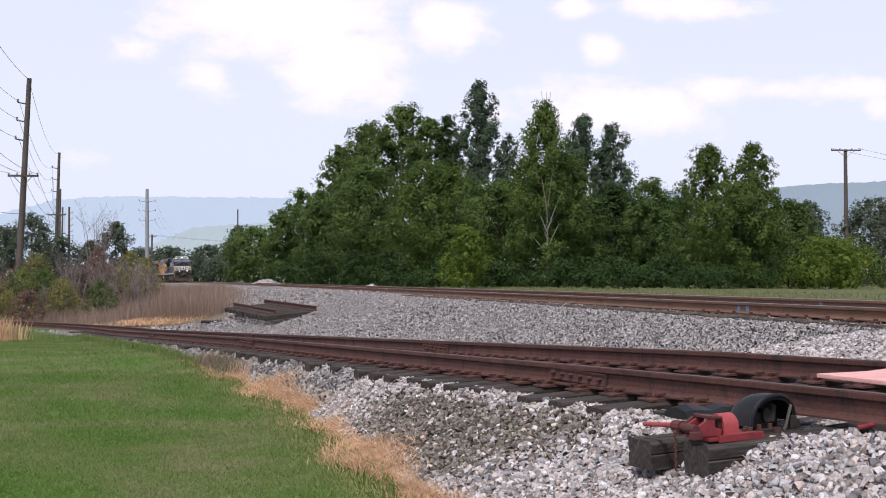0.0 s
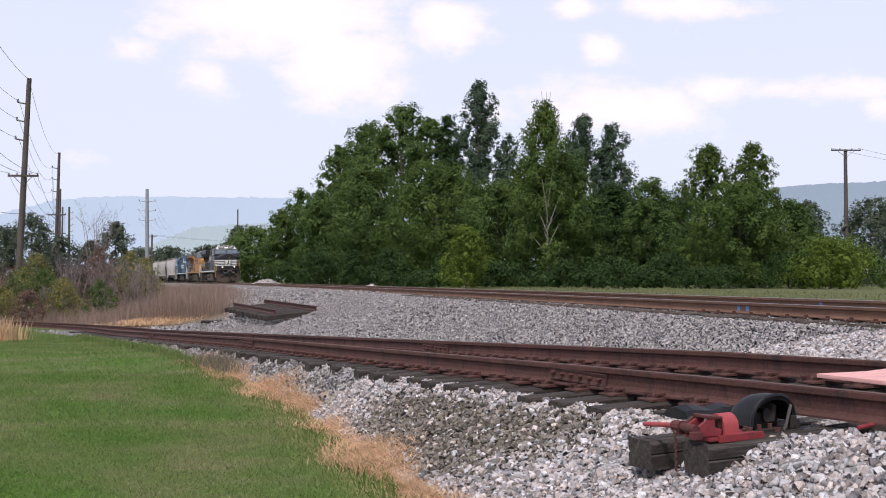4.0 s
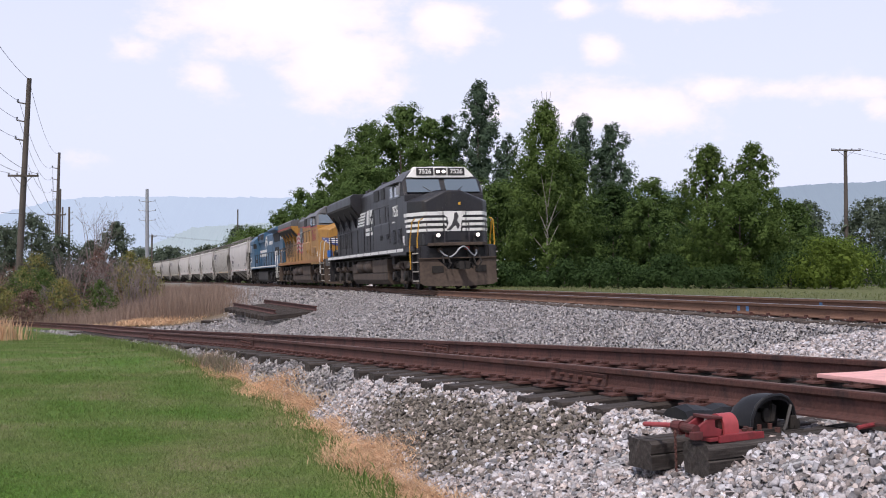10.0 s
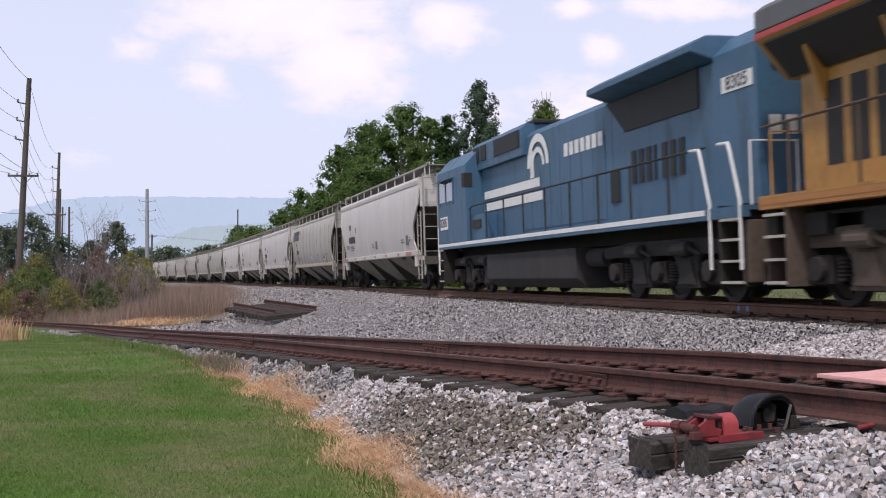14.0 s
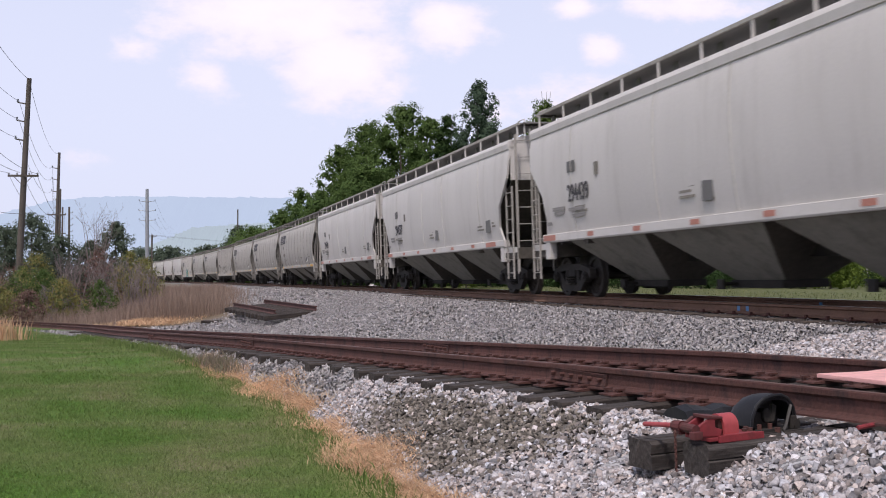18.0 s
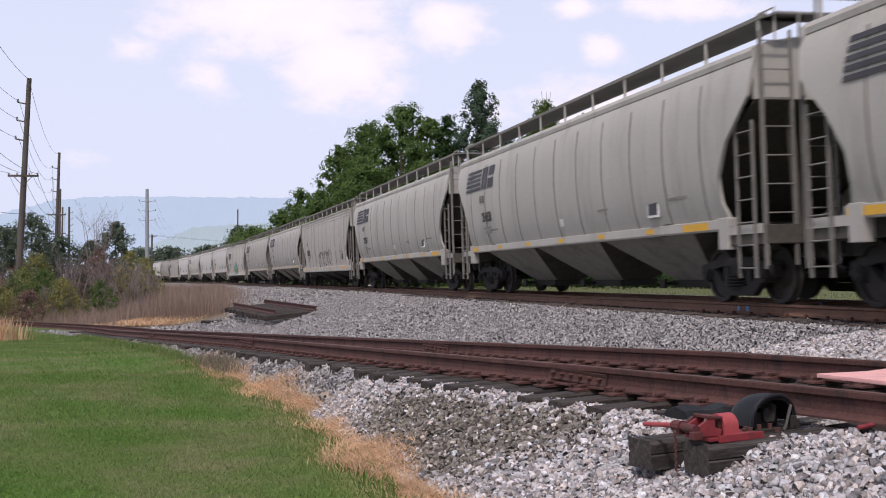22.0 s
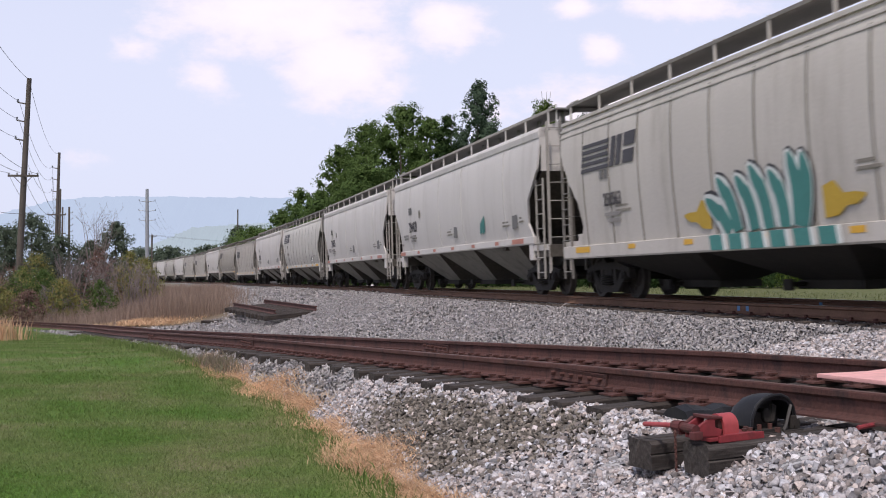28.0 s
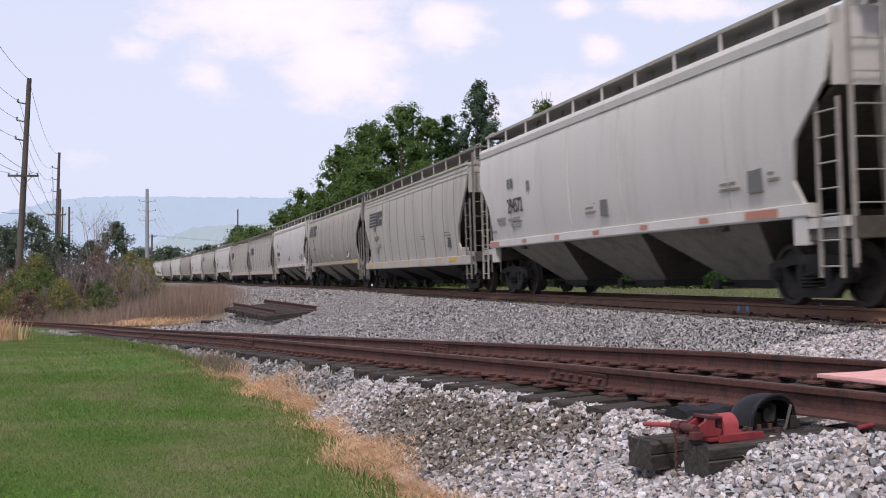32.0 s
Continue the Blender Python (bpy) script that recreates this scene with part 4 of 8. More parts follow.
M_hop_b2 = mat("dull_grey_paint", (0.335, 0.305, 0.265), 0.65, 0, 0.10, 25, 0.5, 0.02, dirt=(0.16, 0.13, 0.10), dirt_amt=0.45, streak=0.15)
M_hop_c = mat("brownish_grey_paint", (0.42, 0.385, 0.345), 0.65, 0, 0.10, 25, 0.5, 0.02, dirt=(0.17, 0.135, 0.10), dirt_amt=0.5, streak=0.15)
# bay paint: grime, plus darkening for the shade on the inward-sloping sheets
M_bay = mat("grimy_shaded_bay_paint", (0.21, 0.195, 0.17), 0.8, 0, 0.2, 12, 0.8, 0.03, dirt=(0.09, 0.078, 0.066), dirt_amt=0.6, streak=0.2)
# ladder paints darker than the car: end shade put into the colour, grime blotches too
M_ladder_dark = mat("dark_shaded_ladder_paint", (0.19, 0.175, 0.158), 0.75, 0, 0.2, 20, 1.0, dirt=(0.10, 0.085, 0.07), dirt_amt=0.5)
M_ladder = mat("grimy_shaded_ladder_paint", (0.34, 0.315, 0.285), 0.7, 0, 0.2, 20, 1.0, dirt=(0.13, 0.11, 0.09), dirt_amt=0.5)
M_stencil = mat("grey_stencil", (0.13, 0.125, 0.12), 0.7, 0, 0.15)
M_seam = mat("sooty_weld_seam", (0.20, 0.18, 0.15), 0.8, 0, 0.3, 20, 1.0)
M_faint = mat("worn_stencil_paint", (0.27, 0.25, 0.235), 0.7, 0, 0.25, 20, 2)
M_seam_a = mat("grey_weld_seam", (0.50, 0.47, 0.435), 0.7, 0, 0.2, 20, 1.0)
M_under = mat("sooty_underframe", (0.018, 0.015, 0.013), 0.9, 0, 0.3, 15, 1.2, 0.3, dirt=(0.055, 0.043, 0.035), dirt_amt=0.4)
# truck steel darkened for the shade beneath the cars, with brake-dust blotches
M_truck = mat("shaded_brake_dust_steel", (0.020, 0.017, 0.015), 0.85, 0.1, 0.3, 15, 1.5, 0.3, dirt=(0.058, 0.045, 0.036), dirt_amt=0.5)
M_truck_dust = mat("dusty_truck_frame", (0.085, 0.063, 0.048), 0.95, 0.0, 0.3, 15, 1.2, 0.3, dirt=(0.145, 0.108, 0.082), dirt_amt=0.5)
# wheel steel, its colour lowered for the same underbody shade
M_wheel = mat("shaded_wheel_steel", (0.038, 0.031, 0.027), 0.7, 0.3, 0.3, 15, 2)
M_black = mat("black_lettering", (0.045, 0.04, 0.045), 0.6, 0, 0.2, 20, 2)
M_yel_refl = mat("yellow_reflector", (0.62, 0.34, 0.025), 0.5, 0, 0.12)
M_red_refl = mat("faded_red_reflector", (0.42, 0.17, 0.12), 0.5, 0, 0.15)
M_white = mat("white_paint", (0.75, 0.74, 0.71), 0.5, 0, 0.08, 20, 1.5, dirt=(0.4, 0.36, 0.3), dirt_amt=0.35)
# dark base stands for shade under bays and in end cavities; dust blotches over it
M_slope = mat("shaded_slope_sheet", (0.075, 0.064, 0.053), 0.9, 0, 0.3, 12, 1.0, 0.05, dirt=(0.14, 0.12, 0.10), dirt_amt=0.4)
M_grating = mat("grey_running_board", (0.20, 0.19, 0.18), 0.7, 0.3, 0.2)


def text_mesh(words, size, material, depth=0.004, squeeze=1.0):
    """Letters as a mesh in the xz plane, facing -y, centred."""
    cu = bpy.data.curves.new("lettering", "FONT")
    cu.body, cu.size, cu.extrude, cu.align_x, cu.align_y = words, size, depth, "CENTER", "CENTER"
    cu.offset = size * 0.012
    tmp = new("lettering", cu)
    dg = bpy.context.evaluated_depsgraph_get()
    me = bpy.data.meshes.new_from_object(tmp.evaluated_get(dg))
    bpy.data.objects.remove(tmp)
    me.transform(Matrix(((squeeze, 0, 0, 0), (0, 0, -1, 0), (0, 1, 0, 0), (0, 0, 0, 1))))
    me.materials.clear()
    me.materials.append(material)
    return me


def wheelset(r, half=0.752, wide=0.13):
    b = Build()
    for s in (-1, 1):
        y0, y1 = s * (half - wide * 0.35), s * (half + wide * 0.65)
        prof = [(0.075, y0 - s * 0.03), (0.16, y0 - s * 0.03), (0.18, y0), (r * 0.80, y0 + s * 0.02), (r + 0.02, y0), (r + 0.02, y0 + s * 0.025),
                (r, y0 + s * 0.04), (r - 0.008, y1), (r * 0.84, y1), (r * 0.80, y1 - s * 0.045), (0.22, y1 - s * 0.06), (0.17, y1), (0.10, y1)]
        b.lathe(prof, (0, 0, 0), "y", 18)
        # lightening marks that show the spin
        for k in range(3):
            a = k * 2.0944
            b.cyl((0.62 * r * math.cos(a), y1 - s * 0.055, 0.62 * r * math.sin(a)), (0.62 * r * math.cos(a), y1 - s * 0.035, 0.62 * r * math.sin(a)), 0.035, n=8)
    b.cyl((0, -half - 0.2, 0), (0, half + 0.2, 0), 0.075, n=10)
    return b.mesh("wheelset", M_wheel, smooth=True)


WHEEL_CAR = wheelset(0.457)
WHEEL_LOCO = wheelset(0.533)


def car_side_frame():
    b = Build()
    # bow-shaped cast frame with two windows
    b.prism([(-1.13, 0.42), (-1.13, 0.62), (-0.5, 0.74), (0.5, 0.74), (1.13, 0.62), (1.13, 0.42), (0.95, 0.52), (0.5, 0.60), (-0.5, 0.60), (-0.95, 0.52)], "y", -0.07, 0.07)
    b.prism([(-0.98, 0.54), (-0.74, 0.57), (-0.36, 0.27), (0.36, 0.27), (0.74, 0.57), (0.98, 0.54), (0.48, 0.13), (-0.48, 0.13)], "y", -0.06, 0.06)
    for sx in (-1, 1):
        b.prism([(sx * 0.44, 0.2), (sx * 0.30, 0.2), (sx * 0.26, 0.66), (sx * 0.40, 0.66)], "y", -0.055, 0.055)
        b.cyl((sx * 0.89, -0.13, 0.457), (sx * 0.89, 0.05, 0.457), 0.115, n=14)
        b.cyl((sx * 0.89, -0.16, 0.457), (sx * 0.89, -0.13, 0.457), 0.07, n=10)
    return b.mesh("side_frame", M_truck, smooth=False)


def coil(x, y, z, r, h, turns, n=10):
    """A coil spring as one turned shape."""
    prof = [(r * 0.6, 0)]
    for j in range(turns):
        prof += [(r, h * (j + 0.3) / turns), (r, h * (j + 0.65) / turns), (r * 0.72, h * (j + 0.98) / turns)]
    return Build().lathe(prof + [(r * 0.5, h)], (x, y, z), "z", n)


def spring_nest():
    return coil(0, 0, 0.28, 0.20, 0.20, 4, 12).mesh("spring_nest", M_under)


SIDE_FRAME, SPRINGS = car_side_frame(), spring_nest()


def car_truck(parent, x):
    b = Build().box(-0.2, 0.2, -1.05, 1.05, 0.46, 0.66)
    b.box(-0.9, 0.9, -0.5, -0.42, 0.5, 0.56).box(-0.9, 0.9, 0.42, 0.5, 0.5, 0.56).cyl((0, 0, 0.66), (0, 0, 0.86), 0.2, n=12)
    tr = part("truck", b, M_truck, parent, "dark cast steel two-axle truck", at=Matrix.Translation((x, 0, 0)))
    for s in (-1, 1):
        part("side_frame", SIDE_FRAME, None, tr, at=Matrix.Translation((0, s * 0.99, 0)) @ (Matrix() if s < 0 else Matrix.Rotation(math.pi, 4, "Z")))
        part("spring_nest", SPRINGS, None, tr, at=Matrix.Translation((0, s * 1.0, 0)))
    for sx in (-0.89, 0.89):
        part("wheelset", WHEEL_CAR, None, tr, "dark spoked-free steel wheelset", at=Matrix.Translation((sx, 0, 0.457)))
    return tr


def coupler_mesh():
    b = Build()
    b.box(-0.75, 0.05, -0.10, 0.10, -0.09, 0.09)
    b.prism([(0.0, -0.16), (0.28, -0.20), (0.34, -0.05), (0.22, 0.02), (0.30, 0.16), (0.12, 0.20), (0.0, 0.13)], "z", -0.14, 0.14)
    return b.mesh("coupler", M_under)


COUPLER = coupler_mesh()


def ladder(x0, x1, z0, z1, n, y, tilt=0.0, material=None, r=0.022):
    b = Build()
    for x in (x0, x1):
        b.prism([(x - 0.015, y - 0.022), (x + 0.015, y - 0.022), (x + 0.015, y + 0.022), (x - 0.015, y + 0.022)], "z", z0, z1)
    for k in range(n):
        z = z0 + 0.15 + (z1 - z0 - 0.3) * k / (n - 1)
        b.cyl((x0, y - 0.01, z), (x1, y - 0.01, z), 0.012, n=6)
    return b


# half width of the side sheets by height, and where they end
HOP = {
    "a": dict(z=(1.40, 1.75, 2.3, 2.97, 3.45, 3.70, 3.86), y=(1.44, 1.50, 1.55, 1.56, 1.53, 1.49, 1.44), e=(7.40, 7.22, 7.36, 8.10, 8.2, 8.2, 8.2), sill=(1.24, 1.42), top=3.86, ribs=12),
    "b": dict(z=(1.30, 1.6, 2.0, 2.5, 3.1, 3.5, 3.78), y=(1.40, 1.49, 1.55, 1.58, 1.56, 1.50, 1.38), e=(7.45, 7.33, 7.34, 7.66, 8.30, 8.36, 8.36), sill=(1.16, 1.33), top=3.78, ribs=12),
    "c": dict(z=(1.06, 1.5, 2.0, 2.5, 3.1, 3.5, 3.74), y=(1.46, 1.50, 1.54, 1.56, 1.55, 1.52, 1.46), e=(7.35, 7.05, 7.22, 7.70, 8.14, 8.18, 8.18), sill=(0.84, 1.10), top=3.74, ribs=12),
}


def hopper(kind, paint, seam, label):
    H = HOP[kind]
    WPOST = Build().box(-0.024, 0.024, -0.016, 0.016, -0.02, {"a": 0.44, "b": 0.48, "c": 0.48}[kind]).mesh("walkway_post", paint)
    ob = thing("hopper_car", label, "hopper car", "hopper cars of the train")
    top = H["top"]
    lad = M_ladder if kind == "a" else M_ladder_dark
    nx = 40
    for s in (-1, 1):
        # side sheet, gently quilted between the seams
        outer, inner = [], []
        for z, y, e in zip(H["z"], H["y"], H["e"]):
            row = []
            for i in range(nx + 1):
                f = i / nx * 2 - 1
                x = f * e
                pil = (0.005 if kind == "a" else 0.012) * abs(math.sin(math.pi * H["ribs"] * (x + 8.2) / 16.4)) if 1.5 < z < 3.6 else 0
                row.append((x, s * (y + pil), z))
            outer.append(row)
            inner.append([(p[0], s * (y - 0.05), z) for p in row])
        b = Build()
        b.ring_faces([outer[j] + inner[j][::-1] for j in range(len(outer))])
        part("side_sheet", b, paint, ob, smooth=True)
        # seams
        for k in range(1, H["ribs"]):
            x = -8.2 + 16.4 * k / H["ribs"]
            if abs(x) > 7.25 or (kind == "a" and k not in (2, 5, 7, 10)):
                continue
            rb = Build()
            zz = [z for z in H["z"]]
            rb.ring_faces([[(x - 0.026, s * (y + 0.002), z), (x + 0.026, s * (y + 0.002), z), (x + 0.022, s * (y + 0.012), z), (x - 0.022, s * (y + 0.012), z)]
                           for z, y in list(zip(zz, H["y"]))[0:6]])
            part("side_rib", rb, seam, ob)
        # top chord and side sill
        e = H["e"][-1]
        if kind == "c":
            ch = Build()
            for z0, z1, yy in ((top - 0.02, top + 0.05, 1.51), (top - 0.17, top - 0.12, 1.53), (top - 0.30, top - 0.26, 1.545)):
                part("top_chord", Build().box(-e, e, min(s * 1.40, s * yy), max(s * 1.40, s * yy), z0, z1), paint, ob, bevel=0.008)
        else:
            y1 = H["y"][-1]
            ch = Build()
            if kind == "a":
                ch.prism([(s * (y1 - 0.10), top - 0.16), (s * (y1 + 0.075), top - 0.16), (s * (y1 + 0.09), top - 0.02), (s * (y1 + 0.05), top + 0.07), (s * (y1 - 0.10), top + 0.09)], "x", -e, e)
            else:
                ch.prism([(s * (y1 - 0.10), top - 0.09), (s * (y1 + 0.055), top - 0.09), (s * (y1 + 0.065), top), (s * (y1 + 0.03), top + 0.07), (s * (y1 - 0.10), top + 0.09)], "x", -e, e)
        if ch.v:
            part("top_chord", ch, paint, ob, bevel=0.008)
        z0, z1 = H["sill"]
        yb = H["y"][0]
        xe = 8.25 if kind == "c" else 7.55
        part("side_sill", Build().prism([(s * (yb - 0.09), z0), (s * (yb + 0.03), z0), (s * (yb + 0.05), z0 + 0.03), (s * (yb + 0.05), z1), (s * (yb - 0.02), z1 + 0.015), (s * (yb - 0.09), z1)], "x", -xe, xe), paint, ob)
        # reflective strips along the sill
        rm = M_red_refl if kind == "a" else M_yel_refl
        part("reflector", Build().box(-7.5, -6.7, min(s * (yb + 0.051), s * (yb + 0.056)), max(s * (yb + 0.051), s * (yb + 0.056)), z1 - 0.14, z1 - 0.02), rm, ob)
        for x in (-4.6, -2.3, 0, 2.3, 4.6):
            part("reflector", Build().box(x - 0.16, x + 0.16, min(s * (yb + 0.051), s * (yb + 0.056)), max(s * (yb + 0.051), s * (yb + 0.056)), z1 - 0.12, z1 - 0.03), rm, ob)
        part("reflector", Build().box(5.9, 6.8, min(s * (yb + 0.051), s * (yb + 0.056)), max(s * (yb + 0.051), s * (yb + 0.056)), z1 - 0.14, z1 - 0.02), rm, ob)
    # roof
    rz = top + (0.06 if kind != "c" else 0.03)
    yr = H["y"][-1]
    arc = [(-yr, rz - 0.02), (-yr * 0.82, rz + 0.10), (-yr * 0.5, rz + 0.17), (0, rz + 0.20), (yr * 0.5, rz + 0.17), (yr * 0.82, rz + 0.10), (yr, rz - 0.02)]
    part("roof", Build().prism(arc + [(yr, rz - 0.06), (-yr, rz - 0.06)], "x", -8.2, 8.2), paint, ob)
    part("hatch_trough", Build().box(-7.2, 7.2, -0.26, 0.26, rz + 0.17, rz + 0.30), paint, ob, "long roof hatch", bevel=0.02)
    # running boards on brackets
    wz = rz + {"a": 0.38, "b": 0.42, "c": 0.41}[kind]
    for s in (-1, 1):
        wb = Build().box(-8.4, 8.4, min(s * 0.55, s * 1.24), max(s * 0.55, s * 1.24), wz, wz + 0.035)
        for k in range(11):
            x = -8.2 + 1.64 * k
            part("walkway_post", WPOST, None, ob, at=Matrix.Translation((x, s * 1.262, rz)))
            wb.prism([(x - 0.2, rz + 0.04), (x + 0.2, rz + 0.04), (x + 0.08, wz), (x - 0.08, wz)], "y", *sorted((s * 0.9, s * 0.92))) if kind == "a" else None
        part("running_board", wb, M_grating, ob, "grey steel roof walkway")
        part("board_edge", Build().box(-8.4, 8.4, *sorted((s * 1.24, s * 1.285)), wz - 0.01, wz + 0.05), lad, ob)
    # end bulkheads, slope sheets, end frames
    for d in (-1, 1):
        e = H["e"][-1] * d
        zlo = 2.92 if kind != "b" else 3.05
        w = Build().box(min(e - d * 0.06, e), max(e - d * 0.06, e), -1.46, 1.46, zlo, rz - 0.03)
        part("end_bulkhead", w, paint, ob)
        # shade of the open car end is put into the dark sheet, platform and posts
        part("slope_sheet", Build().prism([(e - d * 0.03, zlo), (e - d * 0.09, zlo), (d * 4.9, 1.25), (d * 4.9, 1.15), (d * 5.05, 1.15)], "y", -1.42, 1.42), M_slope, ob, "sloping end sheet coloured dark as in shade")
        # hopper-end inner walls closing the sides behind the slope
        part("end_sill", Build().box(min(d * 7.2, d * 8.5), max(d * 7.2, d * 8.5), -1.42, 1.42, 0.92, 1.20).box(min(d * 5.0, d * 8.3), max(d * 5.0, d * 8.3), -0.32, 0.32, 0.70, 1.12), M_slope, ob, "end platform coloured dark as in shade", bevel=0.01)
        for y in (-0.75, 0.75):
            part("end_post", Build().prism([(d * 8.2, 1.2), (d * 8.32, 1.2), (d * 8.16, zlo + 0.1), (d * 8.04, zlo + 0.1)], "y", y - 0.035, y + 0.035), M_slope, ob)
        for s in (-1, 1):
            # corner panel and ladders, on the side and on the end
            part("corner_post", Build().prism([(d * 8.45, s * 1.41), (d * 8.48, s * 1.41), (d * 8.48, s * 1.44), (d * 8.45, s * 1.44)], "z", 0.55, 4.02), lad, ob)
            part("side_ladder", ladder(min(d * 7.80, d * 8.28), max(d * 7.80, d * 8.28), 0.42, 2.75, 7, s * 1.48), lad, ob)
            el = Build()
            for y in (1.40, 0.92):
                el.box(min(d * 8.45, d * 8.49), max(d * 8.45, d * 8.49), min(s * y - 0.018, s * y + 0.018), max(s * y - 0.018, s * y + 0.018), 0.6, 4.05 if s * d < 0 else 2.9)
            for k in range(8 if s * d < 0 else 5):
                el.cyl((d * 8.47, s * 0.92, 0.95 + 0.42 * k), (d * 8.47, s * 1.40, 0.95 + 0.42 * k), 0.012, n=6)
            part("end_ladder", el, lad, ob)
            part("corner_panel", Build().box(min(d * 7.35, d * 8.4), max(d * 7.35, d * 8.4), min(s * 1.425, s * 1.45), max(s * 1.425, s * 1.45), 1.08, 1.22), paint, ob)
            part("jack_pad", Build().box(min(d * 7.15, d * 7.45), max(d * 7.15, d * 7.45), min(s * 1.30, s * 1.47), max(s * 1.30, s * 1.47), 0.86, 1.36), paint, ob, bevel=0.015)
        part("end_walkway", Build().box(min(d * 8.1, d * 8.6), max(d * 8.1, d * 8.6), -1.2, 1.2, wz, wz + 0.035), M_grating, ob)
        part("grab_rail", Build().tube([(d * 8.47, -1.16, 3.9), (d * 8.47, -1.16, wz + 0.12), (d * 8.0, -1.16, wz + 0.12)], 0.018), paint, ob)
        part("coupler", COUPLER, None, ob, at=Matrix.Translation((d * 8.72, 0, 0.86)) @ (Matrix() if d > 0 else Matrix.Rotation(math.pi, 4, "Z")))
        part("brake_hose", Build().tube([(d * 8.35, -0.45, 0.85), (d * 8.62, -0.48, 0.62), (d * 8.88, -0.40, 0.52)], 0.03), M_under, ob)
        car_truck(ob, d * 6.92)
    part("brake_wheel", Build().lathe([(0.25, -0.02), (0.28, 0.0), (0.25, 0.02), (0.22, 0.0)], (8.42, 0.45, 2.35), "x", 18).cyl((8.1, 0.45, 2.35), (8.42, 0.45, 2.35), 0.03), M_under, ob)
    part("brake_cylinder", Build().cyl((-7.4, 0.5, 1.42), (-6.6, 0.5, 1.42), 0.16, n=12).cyl((-7.0, -0.6, 1.45), (-6.0, -0.6, 1.45), 0.2, n=12), M_under, ob)
    # discharge bays
    zt = H["sill"][0] + 0.02
    for c in (-4.15, 0.0, 4.15):
        hw = 1.98
        zo = 0.36
        b = Build()
        yt = H["y"][0] - 0.07
        rows = ((zt + 0.15, hw, yt), (zt - 0.02, hw * 0.97, yt), (zo, 0.78, 0.34))
        b.loft([[(c - xx, -yy, z), (c + xx, -yy, z), (c + xx, yy, z), (c - xx, yy, z)] for z, xx, yy in rows])
        # bay slopes coloured shade-dark, darkest on the deep-sill cars
        bay = part("discharge_bay", b, M_slope if kind != "c" else M_under, ob, "tapering discharge bay coloured dark as in shade")
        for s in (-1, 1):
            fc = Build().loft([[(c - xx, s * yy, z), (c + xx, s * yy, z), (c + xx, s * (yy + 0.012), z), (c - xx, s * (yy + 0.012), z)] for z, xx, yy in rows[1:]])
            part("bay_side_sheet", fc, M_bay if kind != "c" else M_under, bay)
        g = Build().box(c - 0.82, c + 0.82, -0.42, 0.42, zo - 0.13, zo)
        g.cyl((c - 0.62, -0.7, zo - 0.06), (c - 0.62, 0.7, zo - 0.06), 0.035, n=8).box(c - 0.72, c - 0.5, -0.75, -0.69, zo - 0.15, zo + 0.02)
        part("outlet_gate", g, M_under, bay)
    part("centre_sill", Build().box(-7.6, 7.6, -0.2, 0.2, 0.72, 1.0), M_under, ob)
    # panels stencilled on the side
    for s in (-1, 1):
        yv = lambda z: s * (float(np.interp(z, H["z"], H["y"])) + 0.018)
        for x, z, w, h in ((0.53, 1.83, 0.36, 0.34), (6.26, 1.85, 0.40, 0.36)) if kind == "a" else ((4.9, 1.70, 0.36, 0.32),) if kind == "b" else ((6.0, 1.55, 0.36, 0.30),):
            part("stencil_box", Build().box(x - w / 2, x + w / 2, *sorted((yv(z), yv(z) - s * 0.02)), z - h / 2, z + h / 2), M_stencil if kind == "a" else M_black, ob, "dark stencil panel")
            if kind == "b":
                part("stencil_frame", Build().box(x - w / 2 - 0.04, x + w / 2 + 0.04, *sorted((yv(z) - s * 0.004, yv(z) - s * 0.024)), z - h / 2 - 0.04, z + h / 2 + 0.04), M_white, ob)
        for x, z, n, w in ((-0.2, 1.75, 4, 0.55), (5.5, 1.75, 4, 0.6), (-5.0, 1.82, 2, 0.7), (6.75, 1.8, 2, 0.3)) if kind == "a" else ((5.9, 1.75, 4, 0.7), (2.6, 1.75, 2, 0.5), (-4.9, 1.7, 2, 0.7)):
            for k in range(n):
                part("stencil_line", Build().box(x - w / 2, x + w / 2 - 0.12 * (k % 2), *sorted((yv(z), yv(z) - s * 0.02)), z + 0.09 * k, z + 0.045 + 0.09 * k), M_seam, ob)
    return ob


# ---------------------------------------------------------------- locomotives
M_loco_black = mat("black_gloss_paint", (0.021, 0.020, 0.023), 0.42, 0, 0.25, 12, 0.8, 0.02, dirt=(0.052, 0.044, 0.038), dirt_amt=0.55, streak=0.25, spec=0.4)
M_loco_yellow = mat("armour_yellow_paint", (0.37, 0.188, 0.040), 0.5, 0, 0.14, 12, 0.8, 0.02, dirt=(0.17, 0.10, 0.048), dirt_amt=0.8, streak=0.4)
M_loco_grey = mat("dark_grey_paint", (0.10, 0.10, 0.105), 0.5, 0, 0.12, 12, 0.8, 0.02, dirt=(0.10, 0.085, 0.07), dirt_amt=0.4, streak=0.2)
M_loco_blue = mat("faded_blue_paint", (0.045, 0.110, 0.185), 0.5, 0, 0.14, 12, 0.8, 0.02, dirt=(0.055, 0.075, 0.095), dirt_amt=0.6, streak=0.2)
M_dust = mat("road_dust_brown", (0.070, 0.050, 0.038), 0.95, 0, 0.35, 10, 0.9, 0.1, dirt=(0.118, 0.088, 0.068), dirt_amt=0.5, streak=0.2)
M_dark_grille = mat("dark_grille", (0.018, 0.017, 0.017), 0.7, 0, 0.3, 60, 2)
